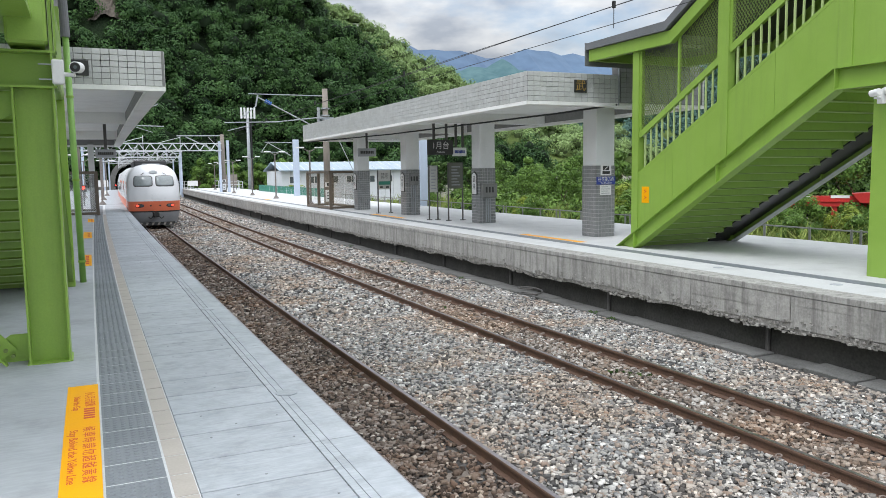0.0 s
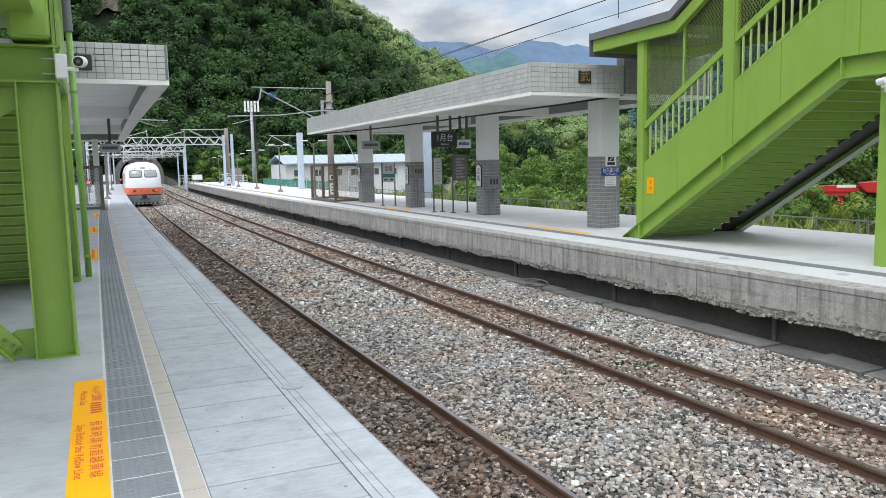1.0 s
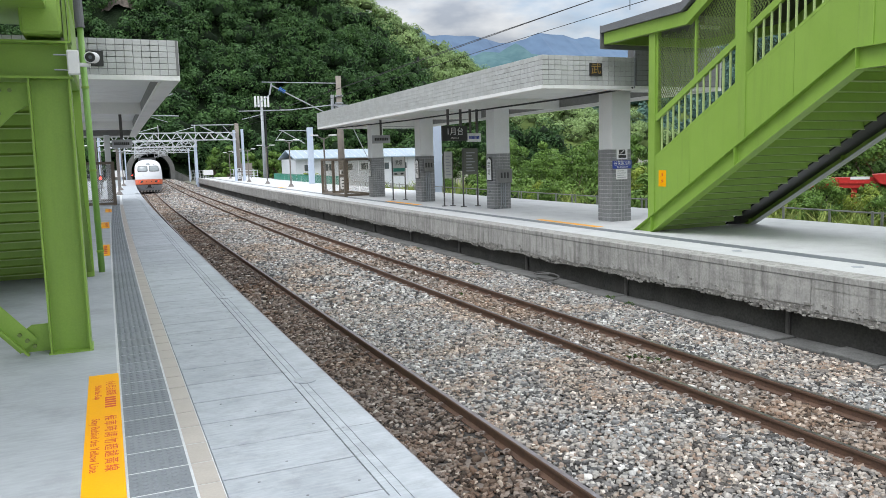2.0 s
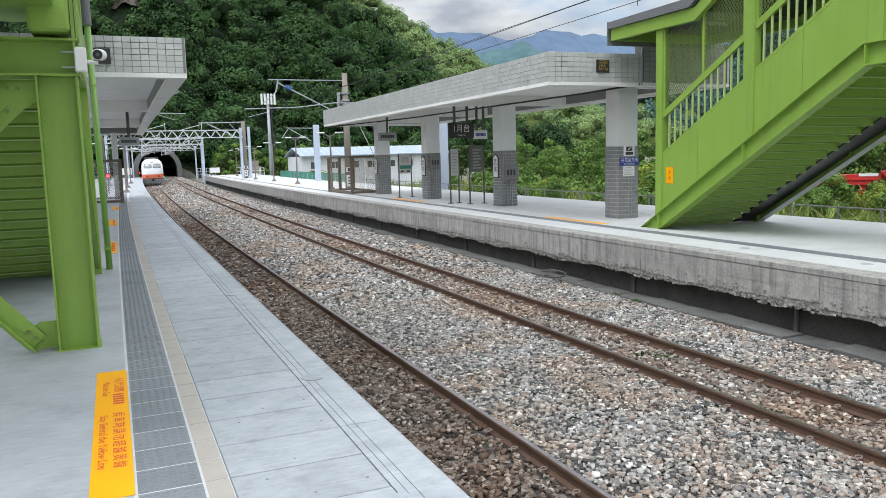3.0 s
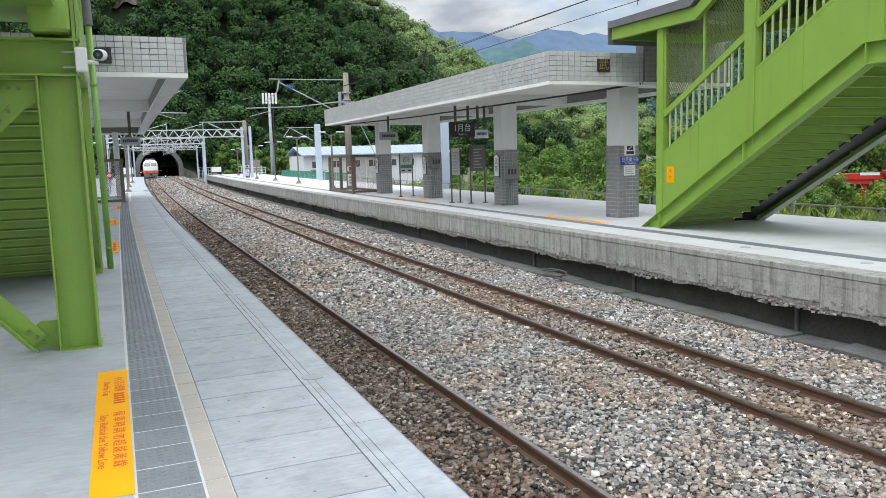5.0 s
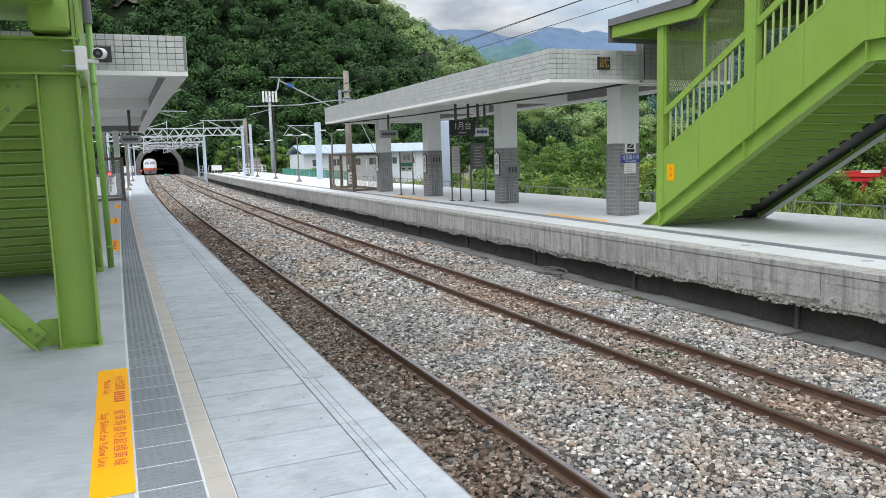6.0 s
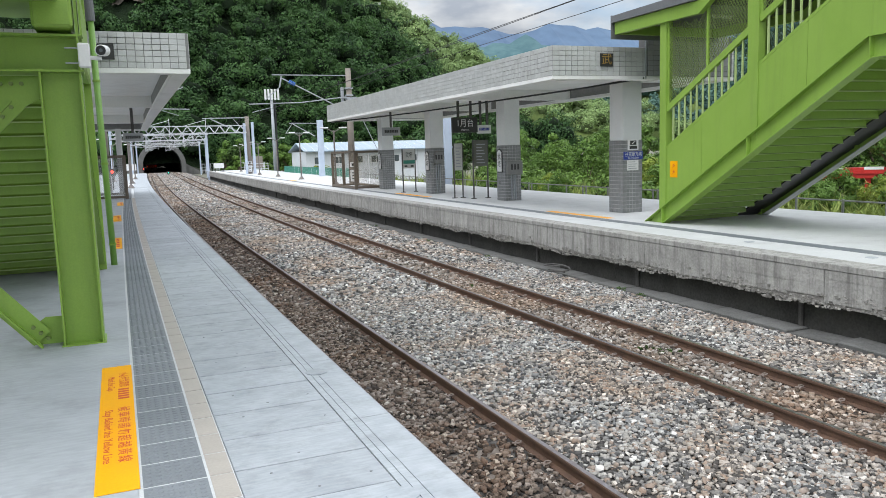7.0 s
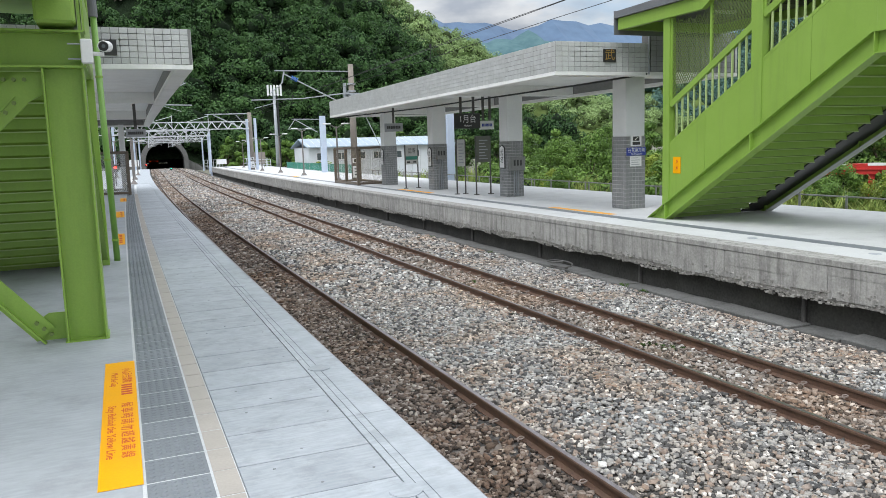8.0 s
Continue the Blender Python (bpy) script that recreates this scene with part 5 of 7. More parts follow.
def fences():
    f = empty("platform_fence", "grey steel post and rail fence behind the platform", "fence")
    po = bmesh.new()
    tube(po, (0, 0, -1.7), (0, 0, 0.36), 0.035, 8)
    me = mesh_of("post", po, M_FENCE)
    y = -4.0
    k = 0
    while y < 62:
        piece("post", me, f, pose(18.72 + off(y), y, 0))
        if k % 3 == 2:
            piece("post", me, f, pose(18.72 + off(y + 0.28), y + 0.28, 0))
        for z in (0.32, -0.35, -0.9):
            b = bmesh.new()
            tube(b, (18.72 + off(y), y, z), (18.72 + off(y + 1.55), y + 1.55, z), 0.025, 6)
            part("fence_rail", b, M_FENCE, f)
        y += 1.62
        k += 1
    g = empty("green_fence", "green mesh panel fence along the platform end", "fence")
    slat = mesh_of("slat", bx(-0.012, 0.012, -0.03, 0.03, 0.0, 0.76), M_FENCEG)
    for k in range(14):
        y = 64 + 2.4 * k
        x = 18.1 + off(y)
        for z in (0.05, 0.72):
            p = bmesh.new()
            beam(p, (x, y, z), (x + 0.1, y + 2.3, z), 0.04, 0.05)
            part("fence_rail", p, M_FENCEG, g)
        for i in range(12):
            piece("slat", slat, g, pose(x + 0.1 * i / 11, y + 2.3 * i / 11, 0))


M_FENCE = mat("fence_grey", (0.30, 0.30, 0.29), (0.20, 0.20, 0.19), 0.6, 4, 40, 0.05)
fences()


def red_machine():
    m = empty("red_machine", "red painted conveyor machine standing in the weeds", "machine", "", (34.0, 32.0, -1.75))
    m.rotation_euler = (0, 0, radians(-52))
    part("boom", prism([(0, 1.82), (0.25, 1.66), (9.5, 1.7), (9.5, 2.28), (2.6, 2.22), (0.3, 2.14)], "y", -0.4, 0.4), M_REDMACH, m)
    part("hopper", prism([(5.4, 1.9), (9.2, 1.8), (9.8, 2.5), (6.2, 2.45), (5.0, 2.38)], "y", -0.9, 0.9), M_REDMACH, m)
    part("rib", bx(0.1, 9.4, -0.46, -0.4, 1.92, 1.99), M_REDMACH, m)
    part("undercarriage", bx(0.0, 1.3, -0.6, 0.6, 0.5, 1.6, 0.06), M_DARKSTEEL, m, "dark drive unit")
    for x in (2.0, 4.2, 7.8):
        part("leg", bx(x - 0.14, x + 0.14, -0.3, 0.3, 0, 1.7), M_REDMACH, m)
    ax = bmesh.new()
    tube(ax, (1.2, -0.5, 0.9), (1.2, 0.5, 0.9), 0.4, 14)
    part("motor", ax, M_DARKSTEEL, m)
    for k, (x, w) in enumerate(((2.0, 0.5), (2.65, 0.35), (4.0, 0.9), (6.3, 0.6))):
        part("marking", bx(x, x + w, -0.415 if k < 3 else -0.915, -0.402 if k < 3 else -0.902, 2.05 + 0.02 * x, 2.2 + 0.02 * x), M_WHITE, m, "white marking")


red_machine()

# ---- masts, gantries and wires ----


def truss(bm, xa, xb, y, z0, z1, d=0.6):
    n = max(4, round((xb - xa) / 0.62))
    for z in (z0, z1):
        for yy in (y - d / 2, y + d / 2):
            beam(bm, (xa, yy, z), (xb, yy, z), 0.09, 0.09)
    for yy in (y - d / 2, y + d / 2):
        for i in range(n):
            u, v = xa + (xb - xa) * i / n, xa + (xb - xa) * (i + 1) / n
            beam(bm, (u, yy, z0 if i % 2 else z1), (v, yy, z1 if i % 2 else z0), 0.06, 0.06)


def gantry(y, xa, xb, z0, z1, label):
    g = empty("overhead_gantry", label, "gantry", "overhead line gantries")
    b = bmesh.new()
    truss(b, xa, xb, y, z0, z1)
    part("truss", b, M_TRUSS, g, "white lattice truss")
    for x in (xa + 0.2, xb - 0.2):
        m = bmesh.new()
        box(m, x - 0.14, x + 0.14, y - 0.14, y + 0.14, -1.6, z1 + 0.25)
        part("mast", m, M_BLUEPOLE, g)
    for x in (X_A - 0.566 + off(y), X_B + 0.566 + off(y)):
        for p, q, r in (((-1.2, z0), (-1.2, z0 - 1.1), 0.05), ((-1.2, z0 - 0.2), (0.9, z0 + 0.15), 0.035), ((-1.2, z0 - 0.9), (0.7, z0 + 0.1), 0.03), ((-1.2, z0 - 0.9), (0.2, z0 - 0.75), 0.03),
                        ((-1.2, z1), (1.4, z1 + 0.7), 0.03), ((1.4, z1 + 0.9), (1.4, z0 - 0.6), 0.035), ((-0.6, z0 - 0.45), (1.4, z0 - 0.3), 0.03)):
            part("arm_rod", tube(bmesh.new(), (x + p[0], y, p[1]), (x + q[0], y, q[1]), r, 6), M_TRUSS, g)


gantry(95.0, -0.6, 14.7, 4.95, 5.8, "white lattice overhead line gantry over both tracks")
gantry(123.0, 0.5, 13.2, 4.8, 5.65, "white lattice overhead line gantry near the platform end")
gantry(150.0, 2.5, 15.8, 4.7, 5.5, "white lattice overhead line gantry before the tunnel")
gantry(178.0, 4.0, 17.4, 4.8, 5.5, "white lattice overhead line gantry before the tunnel")


def concrete_pole(x, y, h, label, r0=0.24, r1=0.17, plates=True):
    p = empty("line_pole", label, "pole", "overhead line poles", (x, y, 0))
    b = bmesh.new()
    tube(b, (0, 0, 0), (0, 0, h), r0, 14, r1)
    part("shaft", b, M_POLE, p, smooth=True)
    if plates:
        for z0, z1 in ((0.25, 1.0), (1.2, 1.5)):
            part("plate", bx(-0.22, 0.2, -r0 - 0.03, -r0 - 0.01, z0, z1), M_WHITE, p, "white notice plate")
            for k in range(3):
                z = z0 + (z1 - z0) * (0.25 + 0.25 * k)
                part("marking", bx(-0.12, 0.1, -r0 - 0.036, -r0 - 0.031, z - 0.04, z + 0.03), M_SIGNDARK, p, "dark lettering bar")
    return p


def cantilever(p, rods, insulators):
    a = bmesh.new()
    for u, v, r in rods:
        tube(a, u, v, r, 7)
    part("cantilever_arm", a, M_GALV, p, "pale steel cantilever rods")
    for c in insulators:
        i = bmesh.new()
        for k in range(4):
            tube(i, (c[0] + 0.1 * k, c[1], c[2] - 0.05 * k), (c[0] + 0.1 * k + 0.05, c[1], c[2] - 0.05 * k - 0.025), 0.13, 10)
        part("insulator", i, M_INSUL, p, "blue insulator")


M_INSUL = mat("blue_insulator", (0.06, 0.20, 0.62), (0.05, 0.16, 0.5), 0.25, 4, 30, 0.0)
pole1 = concrete_pole(14.2, 48.7, 7.5, "tall concrete overhead line pole with steel clamps")
cl = bmesh.new()
for z_ in (5.5, 5.75, 6.2):
    tube(cl, (0, 0, z_), (0, 0, z_ + 0.09), 0.27, 12)
box(cl, -0.55, 0.5, -0.2, 0.2, 5.6, 5.68)
tube(cl, (-0.45, 0, 5.4), (-0.45, 0, 6.3), 0.11, 8)
part("clamp", cl, M_GALV, pole1)
cantilever(pole1, [((0, 0, 7.05), (-4.9, 0, 7.05), 0.03), ((-4.3, 0, 6.85), (-0.8, 0, 5.1), 0.04), ((0.0, 0, 5.72), (-3.2, 0, 5.35), 0.035), ((-3.2, 0, 5.35), (-6.4, 0, 5.26), 0.035),
                   ((-4.3, 0, 7.0), (-4.45, 0, 6.3), 0.05), ((-4.45, 0, 6.3), (-5.4, 0, 5.5), 0.03), ((0.2, 0, 5.6), (1.9, -0.6, 1.6), 0.025)], [(-3.85, 0, 6.65)])
pole2 = concrete_pole(14.95, 95.6, 6.9, "tall concrete overhead line pole by the platform lamps", 0.3, 0.24)
cantilever(pole2, [((0, 0, 6.75), (-5.2, 0, 6.7), 0.06), ((-4.2, 0, 6.6), (-0.3, 0, 4.7), 0.07), ((-0.2, 0, 5.0), (-1.6, 0, 6.6), 0.04)], [])
pole3 = concrete_pole(-0.55, 54.0, 7.2, "concrete overhead line pole behind the tiled canopy", 0.2, 0.16, False)
cantilever(pole3, [((0, 0, 5.42), (5.3, 0, 5.30), 0.035), ((0.2, 0, 4.4), (5.0, 0, 6.75), 0.035), ((0, 0, 6.9), (4.9, 0, 6.8), 0.03), ((3.2, 0, 5.36), (4.6, 0, 4.9), 0.02)], [])
pm = bmesh.new()
box(pm, 0.45, 0.75, -0.15, 0.15, 0, 6.2)
part("pale_mast", pm, M_BLUEPOLE, pole2, "pale blue steel mast beside it")


def blue_mast(x, y, z0, h, arms):
    m = empty("steel_mast", "pale blue steel overhead line mast", "mast", "pale blue masts", (x, y, z0))
    part("shaft", bx(-0.26, 0.26, -0.2, 0.2, 0, h, 0.02), M_BLUEPOLE, m)
    if arms:
        cantilever(m, [((0, 0, h - 0.3), (-2.9, 0, h - 0.25), 0.035), ((-2.6, 0, h - 0.3), (-0.5, 0, h - 1.5), 0.04), ((-3.3, 0, h - 1.15), (-0.8, 0, h - 1.2), 0.03), ((-2.6, 0, h - 0.3), (-3.2, 0, h - 1.1), 0.03)], [])
    else:
        la = bmesh.new()
        for i in range(12):
            z = h * i / 12
            beam(la, (-0.72, 0, z), (-0.3, 0, z + h / 12), 0.04, 0.04)
            beam(la, (-0.3, 0, z), (-0.72, 0, z + h / 12), 0.04, 0.04)
        box(la, -0.75, -0.68, -0.05, 0.05, 0, h)
        part("lattice", la, M_BLUEPOLE, m, "zigzag lattice side")


blue_mast(18.0, 72.0, 0, 5.28, True)
blue_mast(19.4, 45.0, -1.75, 6.0, False)


def antenna_pole():
    p = empty("antenna_pole", "grey steel pole with white panel antennas", "antenna", "", (20.8, 110, -1.75))
    b = bmesh.new()
    tube(b, (0, 0, 0), (0, 0, 12.6), 0.28, 10, 0.2)
    part("shaft", b, M_GALV, p, smooth=True)
    c = bmesh.new()
    tube(c, (0.42, 0, 0), (0.42, 0, 12.0), 0.12, 8)
    part("cable_run", c, M_BLACK, p, "black cables up the pole")
    for k in range(5):
        part("panel_antenna", bx(-1.0 + 0.45 * k, -0.75 + 0.45 * k, -0.3, -0.1, 11.6, 13.1, 0.02), M_WHITE, p)
    d = bmesh.new()
    tube(d, (-1.0, -0.1, 11.8), (1.0, -0.1, 11.8), 0.05, 6)
    tube(d, (0, 0, 10.6), (-2.8, 0, 9.9), 0.05, 6)
    part("bracket", d, M_GALV, p)


antenna_pole()


def wires():
    xc = X_B + 0.566
    runs = [("contact_wire", xc, 4.24, 0.0055), ("messenger_wire", xc, 4.50, 0.006), ("contact_wire", X_A - 0.566, 4.24, 0.009), ("messenger_wire", X_A - 0.566, 4.75, 0.011), ("feeder_wire", 13.0, 6.4, 0.012), ("feeder_wire", -3.4, 6.0, 0.012)]
    for name, x, z, r in runs:
        w = bmesh.new()
        ys = steps(8.0 if x < 5 else -6, 190, 7)
        if x == X_A - 0.566 or x == -3.4:
            ys = steps(50, 190, 7)
        pipe(w, [(x + off(a), a, z + 0.03 * math.sin(a * 0.13)) for a in ys], r, 5)
        tagged(part(name, w, M_BLACK), "thin dark overhead line wire along the track", "wire", "overhead wires")
    d = bmesh.new()
    for k in range(22):
        y = 9.6 + 8.5 * k
        tube(d, (xc + off(y), y, 4.2), (xc + off(y), y, 4.56), 0.006, 5)
        tube(d, (xc + off(y), y, 4.50), (xc + off(y), y, 4.60), 0.03, 6)
    tagged(part("dropper", d, M_BLACK), "short droppers between the two overhead wires", "wire", kind="stuff")


wires()


def lamp_post(x, y, h, label):
    p = empty("platform_lamp", label, "lamp post", "platform lamp posts", (x, y, 0))
    b = bmesh.new()
    tube(b, (0, 0, 0), (0, 0, 0.25), 0.28, 10, 0.1)
    tube(b, (0, 0, 0.25), (0, 0, h), 0.065, 8, 0.05)
    part("post", b, M_BROWNPOST, p)
    for sg in (-1, 1):
        a = bmesh.new()
        tube(a, (0, 0, h - 0.12), (sg * 0.45, 0, h + 0.12), 0.03, 6)
        part("arm", a, M_BROWNPOST, p)
        hd = bmesh.new()
        box(hd, sg * 0.62 - 0.26, sg * 0.62 + 0.26, -0.12, 0.12, h + 0.12, h + 0.2)
        bevel(hd, 0.03)
        part("lamp_head", hd, M_WHITE, p)


M_BROWNPOST = mat("grey_brown_post", (0.20, 0.18, 0.165), (0.14, 0.125, 0.115), 0.6, 4, 40, 0.05)
for x_, y_, h_ in ((14.73, 87.5, 3.5), (14.8, 77.2, 3.65), (14.46, 65.1, 3.8), (13.2, 49.2, 3.6), (15.5, 101, 3.5), (16.3, 112, 3.5)):
    lamp_post(x_, y_, h_, "slim brown platform lamp post with two heads")
for x_, y_ in ((0.9, 62), (1.2, 74), (1.8, 90), (-0.6, 66), (-0.3, 82)):
    lamp_post(x_, y_, 3.6, "slim brown lamp post on the near platform")


def shelter(x0, x1, y0, y1, h, label, glazing):
    s = empty("waiting_shelter", label, "shelter", "platform shelters")
    n = 0.075
    for x, y in ((x0, y0), (x1, y0), (x0, y1), (x1, y1), (x0, (y0 + y1) / 2)):
        part("post", bx(x - n, x + n, y - n, y + n, 0, h), M_BROWN, s)
    for z in (0.04, h - 0.07):
        for a in (x0, x1):
            part("side_rail", bx(a - n + 0.004, a + n - 0.004, y0 + n, y1 - n, z, z + 0.13), M_BROWN, s)
        for a in (y0, y1):
            part("end_rail", bx(x0 + n, x1 - n, a - n + 0.004, a + n - 0.004, z, z + 0.13), M_BROWN, s)
    for y in (y0, y1):
        g = part("pane", bx(x0 + n, x1 - n, y - 0.006, y + 0.006, 0.17, h - 0.07), glazing, s, "thin see-through pane")
        g.visible_shadow = False
    for ya, yb in ((y0, (y0 + y1) / 2), ((y0 + y1) / 2, y1)):
        g = part("pane", bx(x1 - 0.006, x1 + 0.006, ya + n, yb - n, 0.17, h - 0.07), glazing, s, "thin see-through pane")
        g.visible_shadow = False
    return s


M_TINT = glass("tinted_pane", (0.20, 0.15, 0.08), 0.1, 0.14)
shelter(12.6, 14.2, 42.6, 47.6, 2.15, "brown framed waiting shelter with tinted panes", M_TINT)
M_CLEAR = glass("pale_pane", (0.8, 0.82, 0.82), 0.2, 0.05)
s2 = shelter(-1.6, 0.42, 45.2, 50.0, 2.3, "brown framed shelter on the near platform", M_CLEAR)

lat = bmesh.new()
for i_ in range(-22, 20):
    for sg_ in (1, -1):
        # a diagonal from the foot, cut to the pane
        x_lo, x_hi = -1.5, 0.34
        u0_ = x_lo + i_ * 0.1 if sg_ > 0 else x_hi - i_ * 0.1
        z0_, z1_ = 0.2, 1.5
        pts_ = [(u0_ + sg_ * (z0_ + (z1_ - z0_) * k_ / 26 - z0_), z0_ + (z1_ - z0_) * k_ / 26) for k_ in range(27)]
        pts_ = [p_ for p_ in pts_ if x_lo < p_[0] < x_hi]
        if len(pts_) > 1:
            beam(lat, (pts_[0][0], 45.18, pts_[0][1]), (pts_[-1][0], 45.18, pts_[-1][1]), 0.006, 0.012)
tagged(part("wire_mesh", lat, M_WHITE, s2, "white crossed wire mesh"), kind="stuff")

# small signals and boards near the tunnel


def dwarf_signal(x, y, z, m, label, h=0.9):
    s = empty("dwarf_signal", label, "signal", "small track signals", (x, y, z))
    p = bmesh.new()
    tube(p, (0, 0, 0), (0, 0, h), 0.05, 6)
    part("post", p, M_DARKSTEEL, s)
    part("case", bx(-0.22, 0.22, -0.1, 0.12, h - 0.1, h + 0.42, 0.02), M_SIGNDARK, s)
    l = bmesh.new()
    tube(l, (0, -0.1, h + 0.2), (0, -0.16, h + 0.2), 0.10, 12)
    part("lamp", l, m, s, "glowing signal lamp")


dwarf_signal(4.5, 150, -1.1, M_LAMPRED, "small red-lit track signal near the tunnel", 1.35)
dwarf_signal(-0.3, 60, 0, M_LAMPRED, "small red-lit signal on the platform", 1.1)
dwarf_signal(9.3, 160, -1.1, M_LAMPGREEN, "small green-lit signal between the tracks", 0.35)


def board(x, y, z, w, h, mt, label):
    b = empty("notice_board", label, "sign", "small boards near the tunnel", (x, y, z))
    part("panel", bx(-w / 2, w / 2, -0.03, 0.03, 0.5, 0.5 + h), mt, b)
    for sx in (-1, 1):
        part("leg", bx(sx * w * 0.4 - 0.03, sx * w * 0.4 + 0.03, 0.03, 0.08, 0, 0.5 + h), M_DARKSTEEL, b)


board(14.0, 118, 0, 1.4, 0.75, M_WHITE, "white board with red marking at the platform end")


def railing(x, y, z, w, h, label):
    g = empty("steel_railing", label, "railing", "railings near the tunnel", (x, y, z))
    n = max(3, round(w / 0.55))
    for k in range(n + 1):
        part("post", bx(-w / 2 + w * k / n - 0.035, -w / 2 + w * k / n + 0.035, -0.035, 0.035, 0, h), M_TRUSS, g)
    for k in range(3):
        b = h * (0.3 + 0.33 * k)
        part("rail", bx(-w / 2, w / 2, -0.05, -0.036, b, b + 0.06), M_TRUSS, g)


railing(17.9, 108, 0, 3.0, 1.1, "white steel railing at the platform end")
railing(17.6, 162, -1.0, 3.4, 1.9, "white steel railing before the tunnel")
railing(19.4, 121, -0.8, 3.6, 2.0, "white steel railing behind the platform end")
board(18.0, 108.6, 0.0, 1.6, 1.6, M_POLE, "grey cabinet at the platform end")
board(1.6, 128, 0, 2.4, 1.0, M_WHITE, "white barrier board at the near platform end")

# ---- train ----
M_TRAINDARK = mat("roof_equipment", (0.05, 0.05, 0.052), (0.03, 0.03, 0.032), 0.7, 3, 30, 0.1)


def nose_point(s, z):
    """A point of the rounded train end: s from -1 to 1 across, z above the rail."""
    zs = [0.15, 0.5, 1.0, 1.5, 1.9, 2.4, 2.95, 3.35, 3.65, 3.87, 4.0]
    w = float(np.interp(z, zs, [1.2, 1.34, 1.43, 1.45, 1.45, 1.44, 1.40, 1.31, 1.15, 0.88, 0.45]))
    f = float(np.interp(z, zs, [0.38, 0.22, 0.05, 0.0, 0.04, 0.16, 0.36, 0.6, 0.92, 1.35, 2.0]))
    a = s * 1.35
    return Vector((w * math.sin(a) / math.sin(1.35), f + 0.95 * (1 - math.cos(a)) ** 1.15, z if z < 1.5 else 1.5 + (z - 1.5) * 0.9))


def nose_patch(s0, s1, z0, z1, n, m, out=0.0, tail=None):
    bm = bmesh.new()
    rows = []
    for j in range(m + 1):
        z = z0 + (z1 - z0) * j / m
        row = []
        if tail:
            p = nose_point(s0, z)
            row.append(bm.verts.new((p.x, tail, p.z)))
        for i in range(n + 1):
            p = nose_point(s0 + (s1 - s0) * i / n, z)
            if out:
                d = Vector((p.x * 0.5, -1.0, 0.35 if z > 1.7 else 0)).normalized()
                p = p + d * out
            row.append(bm.verts.new(p))
        if tail:
            p = nose_point(s1, z)
            row.append(bm.verts.new((p.x, tail, p.z)))
        rows.append(row)
    for r, s in zip(rows, rows[1:]):
        for i in range(len(r) - 1):
            bm.faces.new((r[i], r[i + 1], s[i + 1], s[i]))
    return bm


def nose_oval(sc, zc, ds, dz, out, power=2.0, rings=4, n=28):
    """A rounded patch on the train end, with a rim that goes back into the body."""
    bm = bmesh.new()

    def at(f, k, o):
        a = math.tau * k / n
        c, q = math.cos(a), math.sin(a)
        u = math.copysign(abs(c) ** (2 / power), c) * f
        v = math.copysign(abs(q) ** (2 / power), q) * f
        p = nose_point(sc + ds * u, zc + dz * v)
        return p + Vector((p.x * 0.5, -1.0, 0.35 if zc > 1.7 else 0)).normalized() * o
    loops = [[bm.verts.new(at((j + 1) / rings, k, out)) for k in range(n)] for j in range(rings)]
    loops.append([bm.verts.new(at(1.02, k, -0.01)) for k in range(n)])
    mid = bm.verts.new(at(0.0, 0, out))
    for k in range(n):
        bm.faces.new((mid, loops[0][k], loops[0][(k + 1) % n]))
    for p, q in zip(loops, loops[1:]):
        for k in range(n):
            bm.faces.new((p[k], q[k], q[(k + 1) % n], p[(k + 1) % n]))
    return bm


